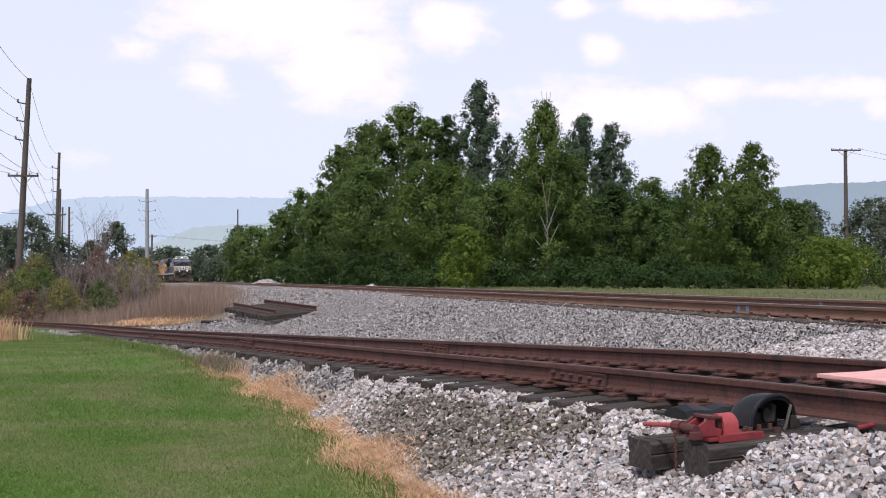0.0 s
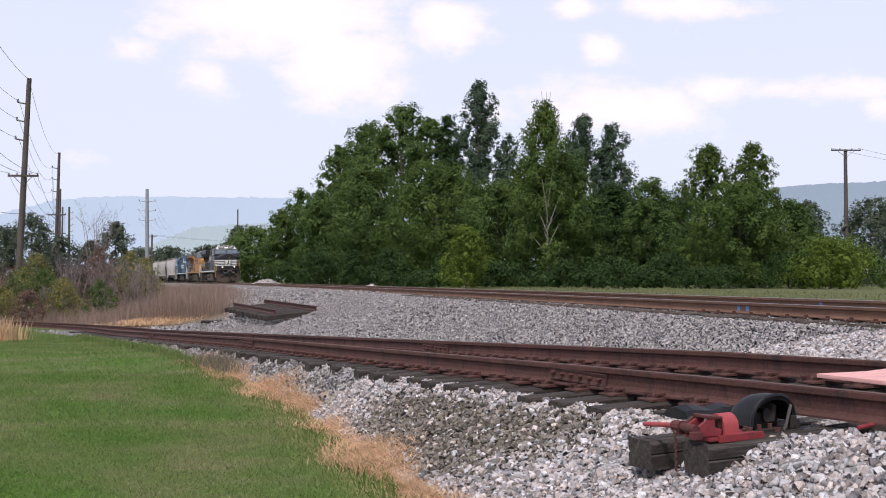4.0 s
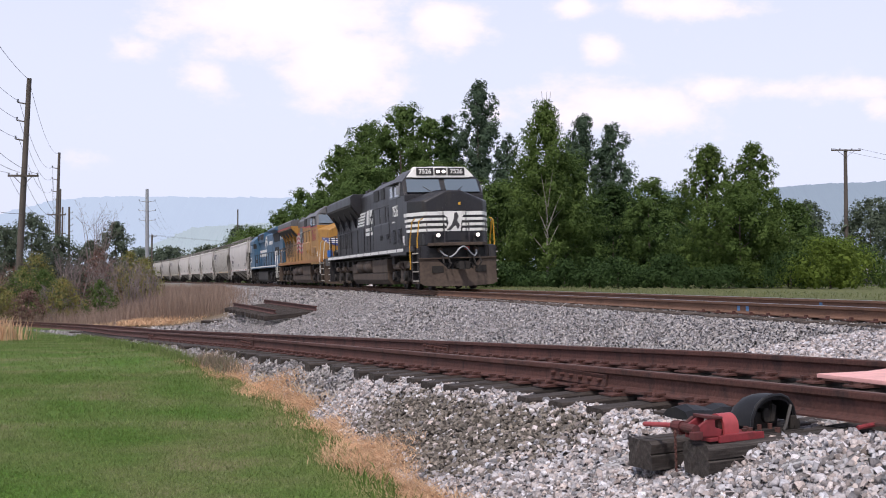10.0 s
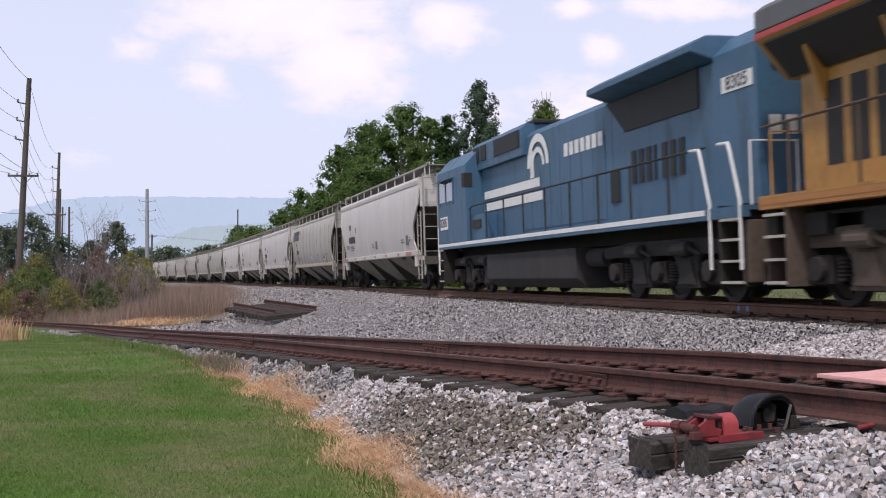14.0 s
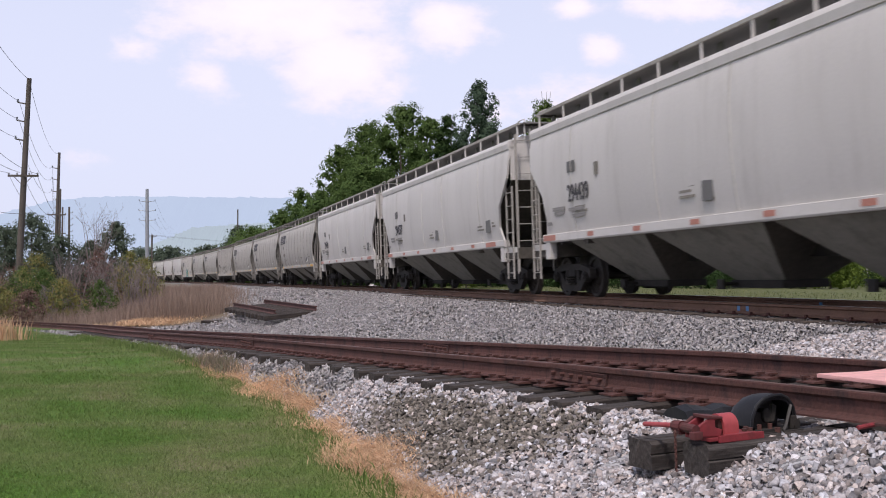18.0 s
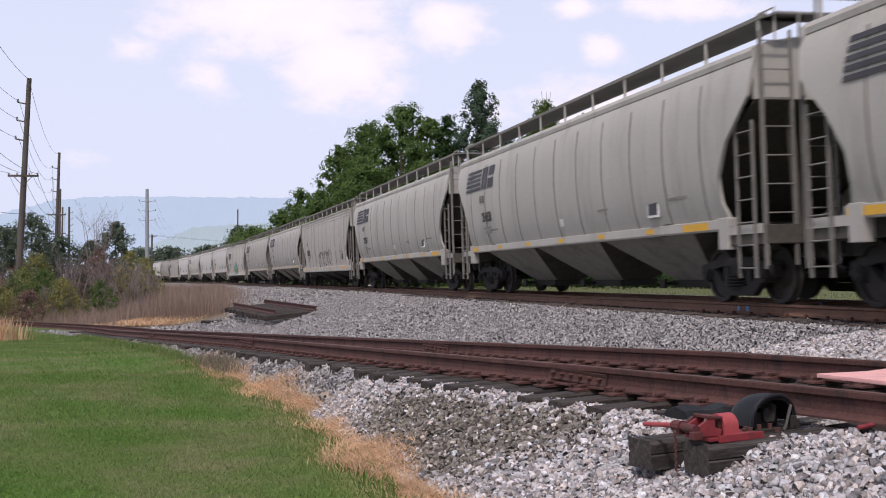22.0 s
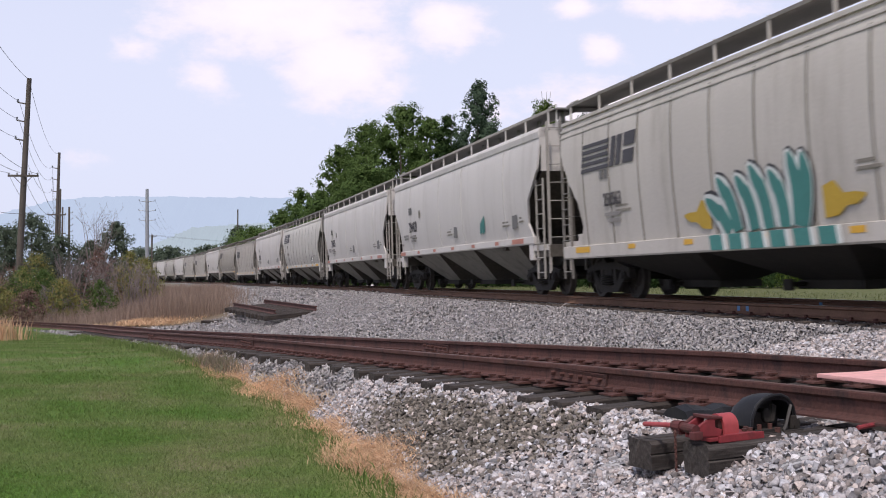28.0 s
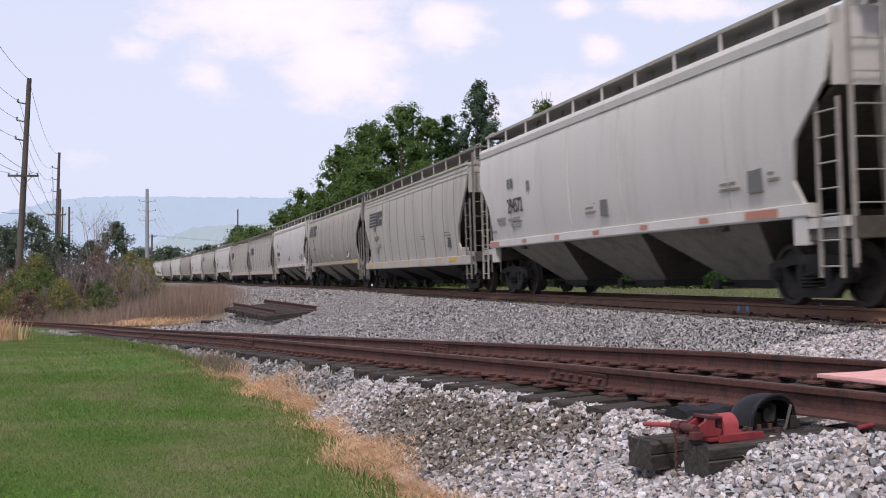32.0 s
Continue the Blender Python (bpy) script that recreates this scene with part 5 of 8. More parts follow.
M_red_line = mat("red_stripe", (0.42, 0.045, 0.04), 0.5, 0, 0.1)
M_orange_line = mat("orange_sill_paint", (0.36, 0.15, 0.035), 0.5, 0, 0.1, dirt=(0.3, 0.15, 0.05), dirt_amt=0.4)
M_yellow_rail = mat("yellow_handrail", (0.62, 0.33, 0.03), 0.45, 0, 0.12)
M_white_rail = mat("white_handrail", (0.72, 0.71, 0.68), 0.45, 0, 0.1)
M_flag_red = mat("flag_red", (0.36, 0.05, 0.06), 0.5, 0, 0.1)
M_flag_white = mat("faded_flag_white", (0.50, 0.43, 0.38), 0.6, 0, 0.15, 20, 1.5, dirt=(0.33, 0.24, 0.16), dirt_amt=0.5)
M_flag_blue = mat("flag_blue", (0.10, 0.125, 0.145), 0.5, 0, 0.1)
M_emblem_blue = mat("emblem_blue", (0.065, 0.085, 0.25), 0.45, 0, 0.1)
M_number_red = mat("red_numerals", (0.30, 0.055, 0.045), 0.5, 0, 0.1)
M_seat_blue = mat("bright_blue_box", (0.03, 0.13, 0.42), 0.4)
M_lamp_on = glow("lit_headlamp", (1.0, 0.90, 0.84), 3.0)
M_lamp_off = mat("unlit_lamp_glass", (0.25, 0.25, 0.26), 0.2, 0.3, 0.1)


def glass(name, tint, rough=0.06):
    m = bpy.data.materials.new(name)
    m.use_nodes = True
    bs = m.node_tree.nodes["Principled BSDF"]
    bs.inputs["Base Color"].default_value = (*tint, 1)
    bs.inputs["Roughness"].default_value = rough
    bs.inputs["Specular IOR Level"].default_value = 0.9
    bs.inputs["Coat Weight"].default_value = 0.6
    bs.inputs["Coat Roughness"].default_value = 0.03
    return m


M_glass = glass("cab_glass", (0.10, 0.13, 0.16))
M_blue_tank = mat("dusty_dark_tank", (0.030, 0.028, 0.027), 0.9, 0, 0.25, 10, 0.9, 0.1, dirt=(0.065, 0.052, 0.042), dirt_amt=0.5, streak=0.2)
M_handrail_dark = mat("dark_brown_handrail", (0.075, 0.05, 0.03), 0.7, 0, 0.2)
M_tread = mat("worn_step_tread", (0.42, 0.39, 0.34), 0.8, 0, 0.25, 20, 2.0, dirt=(0.14, 0.11, 0.085), dirt_amt=0.7)
S6 = (-1, 1)


def pair(a, b):
    return min(a, b), max(a, b)


def plate(ob, name, pts, y, material, label="", t=0.004):
    """A flat marking on the side of a thing: pts are (x, z), y is the wall's plane."""
    o = math.copysign(t, y)
    return part(name, Build().prism(pts, "y", *pair(y + o * 0.5, y + o * 1.5)), material, ob, label)


def rect(x0, x1, z0, z1):
    return [(x0, z0), (x1, z0), (x1, z1), (x0, z1)]


def louvre(parent, x0, x1, z0, z1, y, n, material):
    b = Build()
    o = math.copysign(1, y)
    b.box(x0, x1, *pair(y, y + o * 0.006), z0, z1)
    for k in range(n):
        z = z0 + (z1 - z0) * (k + 0.5) / n
        h = (z1 - z0) / n * 0.35
        b.prism([(y, z - h), (y + o * 0.035, z - h), (y + o * 0.01, z + h), (y, z + h)], "x", x0 + 0.02, x1 - 0.02)
    return part("louvre", b, material, parent)


def loco_truck(parent, x, material, sp=1.95):
    b = Build().box(-2.6, 2.6, -0.55, 0.55, 0.62, 0.95).box(-2.3, 2.3, -0.6, 0.6, 0.2, 0.6)
    tr = part("truck", b, M_under, parent, "dusty three-axle locomotive truck", at=Matrix.Translation((x, 0, 0)))
    for s in S6:
        f = Build()
        y0, y1 = pair(s * 1.0, s * 1.16)
        # upper beam dropping between the axle boxes
        f.prism([(-2.75, 0.86), (-2.75, 1.02), (-1.4, 1.10), (1.4, 1.10), (2.75, 1.02), (2.75, 0.86), (2.62, 0.80), (2.46, 0.82), (1.52, 0.82), (1.38, 0.72), (1.32, 0.45), (1.40, 0.24), (0.54, 0.24), (0.62, 0.45), (0.56, 0.72), (0.42, 0.82),
                 (-0.42, 0.82), (-0.56, 0.72), (-0.62, 0.45), (-0.54, 0.24), (-1.40, 0.24), (-1.32, 0.45), (-1.38, 0.72), (-1.52, 0.82), (-2.46, 0.82), (-2.62, 0.80)], "y", y0, y1)
        for xa in (-0.97, 0.97):
            f.prism([(xa - 0.3, 0.30), (xa + 0.3, 0.30), (xa + 0.2, 0.74), (xa - 0.2, 0.74)], "y", *pair(s * 1.16, s * 1.20))
            f.box(xa - 0.16, xa + 0.16, *pair(s * 1.16, s * 1.19), 0.84, 1.0)
        fr = part("side_frame", f, material, tr, bevel=0.015)
        for k in (-1, 0, 1):
            a = Build()
            xa = k * sp
            a.box(xa - 0.24, xa + 0.24, *pair(s * 1.02, s * 1.22), 0.33, 0.72)
            a.cyl((xa, s * 1.20, 0.533), (xa, s * 1.33, 0.533), 0.17, n=14)
            a.box(xa - 0.30, xa + 0.30, *pair(s * 1.02, s * 1.12), 0.30, 0.38)
            part("axle_box", a, M_truck, tr, bevel=0.012)
            for d in S6:
                sp_ = coil(xa + d * 0.36, s * 1.10, 0.36, 0.10, 0.33, 6)
                part("coil_spring", sp_, M_under, tr)
            part("wheelset", WHEEL_LOCO, None, tr, at=Matrix.Translation((xa, 0, 0.533))) if s < 0 else None
        for xa in (-0.97, 0.97):
            c = Build().tube([(xa - 0.3, s * 1.24, 0.92), (xa + 0.24, s * 1.24, 0.92), (xa + 0.26, s * 1.24, 0.92), (xa + 0.6, s * 1.22, 0.80)], [0.13, 0.13, 0.04, 0.03], 12)
            part("brake_cylinder", c, material, tr)
        part("sand_pipe", Build().tube([(2.7, s * 1.1, 1.0), (2.62, s * 1.05, 0.6), (2.5, s * 0.8, 0.25)], 0.025).tube([(-2.7, s * 1.1, 1.0), (-2.62, s * 1.05, 0.6), (-2.5, s * 0.8, 0.25)], 0.025), M_under, tr)
    return tr


def step_well(ob, x, d, s, paint, rail, front_rail=None):
    """Corner steps with treads, at the end x, facing d along and s across."""
    b = Build()
    b.box(*pair(x - d * 0.62, x - d * 0.58), *pair(s * 1.02, s * 1.50), 0.30, 1.55)
    b.box(*pair(x, x + d * 0.04), *pair(s * 1.02, s * 1.42), 0.30, 1.55)
    b.box(*pair(x - d * 0.6, x), *pair(s * 1.0, s * 1.04), 0.30, 1.55)
    st = part("step_well", b, paint, ob)
    for k, z in enumerate((0.33, 0.66, 0.99, 1.30)):
        part("tread", Build().box(*pair(x - d * 0.58, x), *pair(s * 1.12, s * 1.50), z, z + 0.04), M_tread, st)


def handrails(ob, pts, posts, y, z_deck, material, r=0.021):
    part("handrail", Build().tube(pts, r), material, ob, "long side handrail")
    for x in posts:
        zt = float(np.interp(x, [p[0] for p in pts], [p[2] for p in pts]))
        part("stanchion", Build().cyl((x, y, z_deck), (x, y, zt), 0.024, n=6), material, ob)


def wide_cab_loco(paint, roof_paint, scheme, label):
    ob = thing("locomotive", label, "locomotive", "locomotives of the train")
    X0, X1 = -10.35, 10.55
    up = scheme == "yellow"
    # underframe and deck
    part("underframe", Build().box(X0, 9.92, -0.80, 0.80, 1.12, 1.56).box(X0 + 0.3, 9.9, -0.6, 0.6, 0.75, 1.12).box(X0, X0 + 0.3, -1.40, 1.40, 1.0, 1.56), M_under, ob)
    for s in S6:
        y0, y1 = pair(s * 1.30, s * 1.50)
        part("deck_edge", Build().box(X0, 9.6, y0, y1, 1.40, 1.56), M_orange_line if up else paint, ob, bevel=0.01)
        if up:
            part("sill_stripe", Build().box(X0, 9.58, *pair(s * 1.501, s * 1.506), 1.47, 1.55), M_orange_line, ob)
        else:
            for k in range(12):
                xa = X0 + 0.05 + k * 1.72
                xb = min(xa + 1.62, 8.0)
                if xa < 8:
                    part("sill_stripe", Build().box(xa, xb, *pair(s * 1.501, s * 1.507), 1.43, 1.55), M_white, ob)
    part("deck", Build().prism([(X0, -1.5), (9.6, -1.5), (10.06, -1.1), (10.06, 1.1), (9.6, 1.5), (X0, 1.5)], "z", 1.56, 1.60), paint, ob)
    # hood: engine, radiator, auxiliary cabinets
    zl = 3.72 if up else 4.12

    def hood_box(name, x0, x1, hw, z1, mat_, cham=0.12, z0=1.6):
        return part(name, Build().prism([(-hw, z0), (hw, z0), (hw, z1 - cham), (hw - cham, z1), (-hw + cham, z1), (-hw, z1 - cham)], "x", x0, x1), mat_, ob, bevel=0.02)

    if up:
        hood_box("engine_hood", -2.9, 0.8, 1.02, 3.80, paint, 0.01)
        hood_box("hood_roof", -2.9, 0.8, 1.02, 4.38, roof_paint, 0.2, 3.805)
        hood_box("auxiliary_hood", 0.8, 5.75, 1.12, 3.70, paint, 0.01)
        hood_box("auxiliary_roof", 0.8, 5.75, 1.12, 4.45, roof_paint, 0.25, 3.705)
    else:
        hood_box("engine_hood", -2.9, 0.8, 1.02, 4.38, paint, 0.2)
        hood_box("auxiliary_hood", 0.8, 5.75, 1.12, 4.45, paint, 0.25)
    # inverter cabinets flush with the deck edge
    part("side_cabinet", Build().prism([(-1.42, 1.6), (1.42, 1.6), (1.42, 2.62), (1.36, 2.68), (-1.36, 2.68), (-1.42, 2.62)], "x", 2.0, 5.75), paint, ob, bevel=0.015)
    # radiator section with overhanging wings
    hood_box("radiator_hood", -9.9, -2.9, 1.02, 3.62, paint, 0.05)
    wing = [(-1.02, 3.30), (1.02, 3.30), (1.50, 3.90), (1.50, 4.27), (1.35, 4.38), (-1.35, 4.38), (-1.50, 4.27), (-1.50, 3.90)]
    if up:
        part("radiator", Build().prism([(-1.02, 3.30), (1.02, 3.30), (1.50, 3.86), (1.50, 3.96), (-1.50, 3.96), (-1.50, 3.86)], "x", -10.3, -2.95), paint, ob, bevel=0.02)
        part("radiator_roof", Build().prism([(-1.50, 3.964), (1.50, 3.964), (1.50, 4.27), (1.35, 4.38), (-1.35, 4.38), (-1.50, 4.27)], "x", -10.3, -2.95), roof_paint, ob, bevel=0.02)
    else:
        part("radiator", Build().prism(wing, "x", -10.3, -2.95), paint, ob, bevel=0.02)
    for s in S6:
        for x in (-9.3, -7.6, -5.9, -4.2):
            part("wing_brace", Build().prism([(s * 1.02, 2.85), (s * 1.06, 2.85), (s * 1.40, 3.78), (s * 1.02, 3.34)], "x", x - 0.05, x + 0.05), paint, ob)
        for x0, x1, z0, z1 in [(-9.3 + 0.56 * k, -8.92 + 0.56 * k, 1.95, 3.1) for k in range(7)]:
            plate(ob, "grille", rect(x0, x1, z0, z1), s * 1.02, M_dark_grille)
        # dark screens under the overhanging radiator
        o = 0.012
        part("radiator_screen", Build().loft([[(x, s * 1.05, 3.33 - o), (x, s * 1.47, (3.815 if up else 3.855) - o), (x, s * (1.47 + o), (3.80 if up else 3.84) - 2 * o), (x, s * (1.05 + o), 3.315 - 2 * o)] for x in (-10.1, -3.1)]), M_dark_grille, ob)
        # hood doors
        for k in range(5):
            xa = -2.8 + k * 0.7
            part("hood_door", Build().box(xa + 0.03, xa + 0.67, *pair(s * 1.02, s * 1.035), 1.72, 3.45), paint, ob, bevel=0.006)
        for x0, x1, z0, z1, n in ((1.1, 1.6, 2.0, 2.2, 5), (2.0, 2.0, 0, 0, 0)):
            if n:
                louvre(ob, x0, x1, z0, z1, s * 1.12, n, paint)
        for x0, x1, z0, z1, n in ((3.35, 3.9, 2.0, 2.22, 6), (4.6, 5.12, 2.0, 2.22, 6), (6.12, 6.85, 1.75, 2.32, 13), (7.1, 7.9, 1.75, 2.32, 13)):
            louvre(ob, x0, x1, z0, z1, s * (1.42 if x0 < 6 else 1.5), n, paint)
        for x0, x1 in ((0.9, 1.9), (3.5, 4.2) if up else (2.4, 3.1)):
            plate(ob, "air_intake", rect(x0, x1, 3.72, 4.18), s * 1.12, M_dark_grille, "dark intake grille", 0.02)
        # handrail along the deck, stepping up over the cabinets
        hp = [(-10.3, s * 1.44, 2.60), (-2.0, s * 1.44, 2.63), (1.4, s * 1.44, 2.66), (1.9, s * 1.40, 3.32), (5.7, s * 1.40, 3.33)]
        handrails(ob, hp, [-9.6, -8.0, -6.4, -4.8, -3.2, -1.6, 0.0, 1.4], s * 1.44, 1.6, paint if not up else M_handrail_dark)
        for x in (2.1, 3.3, 4.5, 5.6):
            part("stanchion", Build().cyl((x, s * 1.38, 2.68), (x, s * 1.40, 3.33), 0.018, n=6), paint if not up else M_handrail_dark, ob)
    part("exhaust_stack", Build().box(-0.7, 0.2, -0.45, 0.45, 4.38, 4.56), M_dark_grille, ob, bevel=0.03)
    part("roof_fan", Build().cyl((-1.4, 0, 4.38), (-1.4, 0, 4.50), 0.5, n=18), M_dark_grille, ob)
    for x, w, z in ((-2.5, 0.5, 4.38), (4.4, 0.6, 4.45), (1.2, 0.35, 4.45)):
        part("roof_box", Build().box(x, x + w, -0.85, -0.25, z, z + 0.10), roof_paint, ob, bevel=0.02)
    for x in (-2.0, 1.0, 5.2):
        part("lifting_lug", Build().prism([(x, 4.36), (x + 0.22, 4.36), (x + 0.16, 4.52), (x + 0.06, 4.52)], "y", -0.80, -0.76), roof_paint, ob)
    part("roof_vent", Build().box(2.4, 3.4, -0.5, 0.5, 4.45, 4.53), roof_paint, ob, bevel=0.02)
    # cab
    CX0, CX1 = 5.75, 8.05

    zsplit = 3.48
    lower = [(-1.50, 1.3), (1.50, 1.3), (1.50, zsplit), (-1.50, zsplit)]
    part("cab_body", Build().prism(lower, "x", CX0, 8.45), paint, ob, bevel=0.02)
    b = Build()
    ring = [(-1.50, zsplit + 0.004), (1.50, zsplit + 0.004), (1.48, 4.03), (1.16, 4.40), (0.88, 4.57), (-0.88, 4.57), (-1.16, 4.40), (-1.48, 4.03)]
    fx = [8.42, 8.42, 8.02, 7.90, 7.80, 7.80, 7.90, 8.02]
    b.loft([[(CX0, y, z) for y, z in ring], [(x, y, z) for x, (y, z) in zip(fx, ring)]])
    part("cab_top", b, roof_paint, ob, bevel=0.02)
    # brow with numberboards and headlamps
    part("cab_brow", Build().loft([[(7.70, -1.34, 4.17), (7.70, 1.34, 4.17), (7.70, 0.98, 4.58), (7.70, -0.98, 4.58)], [(8.02, -1.30, 4.17), (8.02, 1.30, 4.17), (7.975, 0.96, 4.54), (7.975, -0.96, 4.54)]]), M_white if not up else roof_paint, ob, bevel=0.015)
    for s in S6:
        nb = Build().prism([(7.98, 4.24), (8.06, 4.23), (8.02, 4.52), (7.95, 4.52)], "y", *pair(s * 0.28, s * 0.92))
        board = part("number_board", nb, M_dark_grille, ob)
        me = text_mesh("7665" if up else "7526", 0.24, M_white, 0.003, 1.0)
        part("numerals", me, None, board, at=Matrix.Translation((8.052, s * 0.60, 4.375)) @ Euler((radians(-8), 0, radians(90))).to_matrix().to_4x4())
        lamp = Build().cyl((7.95, s * 0.105, 4.38), (8.085, s * 0.105, 4.37), 0.055, n=14)
        part("headlamp", lamp, M_lamp_off if up else M_lamp_on, ob, "" if up else "lit round headlamp")
    part("lamp_housing", Build().prism([(7.98, 4.25), (8.06, 4.24), (8.02, 4.51), (7.95, 4.51)], "y", -0.22, 0.22), M_dark_grille, ob)
    part("brow_visor", Build().prism([(-1.08, 4.15), (1.08, 4.15), (1.08, 4.19), (-1.08, 4.19)], "x", 7.9, 8.12), M_white if not up else roof_paint, ob)
    # windscreens
    for s in S6:
        w = Build().loft([[(8.41, s * 0.10, 3.58), (8.41, s * 1.38, 3.58), (8.055, s * 1.34, 4.08), (8.055, s * 0.10, 4.08)],
                          [(8.435, s * 0.10, 3.59), (8.435, s * 1.38, 3.59), (8.08, s * 1.34, 4.09), (8.08, s * 0.10, 4.09)]])
        ws = part("windscreen", w, M_glass, ob, "tinted windscreen reflecting the sky")
        part("wiper", Build().tube([(8.50, s * 0.4, 3.54), (8.28, s * 0.75, 3.80)], 0.012), M_dark_grille, ws)
        # side windows with a sunshade over them
        for x0, x1 in ((5.95, 6.42), (6.72, 7.55)):
            p = plate(ob, "side_window", [(x0, 3.52), (x1, 3.52), (x1, 3.96), (x0, 3.96)], s * 1.497, M_glass, "cab side window")
        part("window_frame", Build().box(6.60, 6.67, *pair(s * 1.48, s * 1.525), 3.48, 4.0).box(7.66, 7.73, *pair(s * 1.48, s * 1.525), 3.48, 4.0).box(6.0, 7.72, *pair(s * 1.48, s * 1.52), 3.47, 3.51), M_steel_grey if not up else M_dark_grille, ob)
        part("sunshade", Build().prism([(s * 1.46, 4.02), (s * 1.74, 3.96), (s * 1.74, 3.98), (s * 1.46, 4.05)], "x", 5.95, 7.75), roof_paint, ob)
        part("mirror", Build().box(7.80, 7.83, *pair(s * 1.54, s * 1.66), 3.54, 3.88), M_steel_grey, ob, "pale wing mirror")
        part("cab_grab", Build().tube([(5.85, s * 1.53, 1.8), (5.85, s * 1.56, 3.2)], 0.015), paint, ob)
    # nose
    # narrow flat crest, shoulders falling away to the cheeks
    rings = []
    for x, hw, zs_, yc, zc in ((8.40, 1.50, 3.24, 0.60, 3.56), (8.80, 1.50, 3.22, 0.52, 3.58), (9.66, 1.12, 3.18, 0.27, 3.56), (9.74, 1.05, 3.13, 0.25, 3.52)):
        rings.append([(x, -hw, 1.6), (x, hw, 1.6), (x, hw, zs_), (x, yc, zc), (x, -yc, zc), (x, -hw, zs_)])
    part("nose", Build().loft(rings), paint, ob, bevel=0.03)
    part("nose_door", Build().box(9.74, 9.76, -0.29, 0.29, 1.75, 3.40), paint, ob, bevel=0.008)
    part("door_latch", Build().box(9.76, 9.785, 0.16, 0.24, 3.02, 3.12), M_yellow_rail if not up else M_loco_grey, ob)
    for s in S6:
        part("nose_crease", Build().tube([(9.70, s * 0.27, 3.56), (8.82, s * 0.52, 3.59)], 0.014, 6), paint, ob)
        part("nose_grab", Build().tube([(9.77, s * 0.42, 2.95), (9.80, s * 0.42, 2.92), (9.80, s * 0.42, 1.9), (9.77, s * 0.42, 1.86)], 0.014, 6), paint if not up else M_white_rail, ob)
    if not up:
        # white bands wrapped round the nose
        for k, (z0, z1) in enumerate(((2.66, 2.79), (2.47, 2.57), (2.28, 2.38), (2.09, 2.19))):
            b = Build()
            o = 0.008
            path = [(8.30 + 0.12 * k, 1.50 + o), (8.80, 1.50 + o), (9.67, 1.12 + o), (9.75 + o, 1.03), (9.75 + o, 0.30)]
            full = [(x, -y) for x, y in path] + [(x, y) for x, y in path[::-1]]
            rg = [[(x, y, z0), (x, y, z1), (x - 0.03, y * 0.985, z1), (x - 0.03, y * 0.985, z0)] for x, y in full]
            b.loft(rg)
            part("nose_band", b, M_white, ob, "white band")
        part("emblem_panel", Build().prism([(-0.62, 2.80), (0.40, 2.80), (0.30, 2.60), (0.26, 2.40), (0.22, 2.09), (-0.40, 2.09), (-0.30, 2.20), (-0.22, 2.38), (-0.26, 2.58), (-0.42, 2.70)], "x", 9.766, 9.774), M_white, ob)
        part("emblem", Build().prism([(-0.30, 2.12), (-0.12, 2.30), (-0.02, 2.52), (0.0, 2.74), (0.10, 2.76), (0.16, 2.62), (0.10, 2.45), (0.20, 2.30), (0.12, 2.14), (0.04, 2.30),
                                      (-0.06, 2.22), (-0.16, 2.12)], "x", 9.775, 9.782), M_black, ob, "plain dark emblem shape")
    else:
        def skin_at(v, t):
            """A point v metres round the nose from its middle, t proud of it."""
            if v < 1.05:
                return 9.765 + t, v
            f = min(1.0, (v - 1.05) / 1.06)
            return 9.70 - 0.90 * f + t * 0.5, 1.10 + 0.40 * f + t * 0.9

        def band(name, parent, chain, material, t, s):
            rg = []
            for v, z0, z1 in chain:
                (xa, ya), (xb, yb) = skin_at(v, t), skin_at(v, t + 0.006)
                rg.append([(xa, s * ya, z0), (xb, s * yb, z0), (xb, s * yb, z1), (xa, s * ya, z1)])
            return part(name, Build().loft(rg), material, parent)

        for s in S6:
            em = band("emblem", ob, [(0.0, 2.10, 2.66), (0.25, 2.10, 2.66), (0.5, 2.24, 2.68), (0.9, 2.34, 2.70), (1.05, 2.38, 2.71), (1.25, 2.47, 2.72), (1.5, 2.56, 2.74), (1.72, 2.66, 2.75)], M_emblem_blue, 0.004, s)
            em["label"] = "blue winged emblem shape"
            for k in range(3):
                z = 2.40 + 0.10 * k
                band("emblem_bar", em, [(0.34 + 0.04 * k, z, z + 0.06), (1.04, z + 0.03, z + 0.08), (1.14 + 0.2 * k, z + 0.045, z + 0.085)], M_white, 0.011, s)
        part("emblem_shield", Build().prism([(-0.24, 2.62), (0.24, 2.62), (0.24, 2.35), (0, 2.12), (-0.24, 2.35)], "x", 9.778, 9.788), M_emblem_blue, ob)
        hl = part("nose_lamp_box", Build().box(9.40, 9.785, -0.13, 0.13, 2.92, 3.34), M_dark_grille, ob)
        for z in (3.03, 3.22):
            part("nose_lamp", Build().cyl((9.78, 0, z), (9.81, 0, z), 0.08, n=14), M_lamp_off, hl)
    # front deck: rails, ditch lights, plough, steps
    rail_m = M_white_rail if up else M_yellow_rail
    for s in S6:
        part("front_handrail", Build().tube([(9.12, s * 1.50, 0.75), (9.12, s * 1.50, 1.75), (9.45, s * 1.48, 2.45), (9.62, s * 1.42, 2.55)], 0.022), rail_m, ob)
        part("front_handrail", Build().tube([(9.92, s * 1.42, 0.95), (9.92, s * 1.42, 1.75), (10.02, s * 1.36, 2.45), (10.04, s * 1.22, 2.55)], 0.022), rail_m, ob)
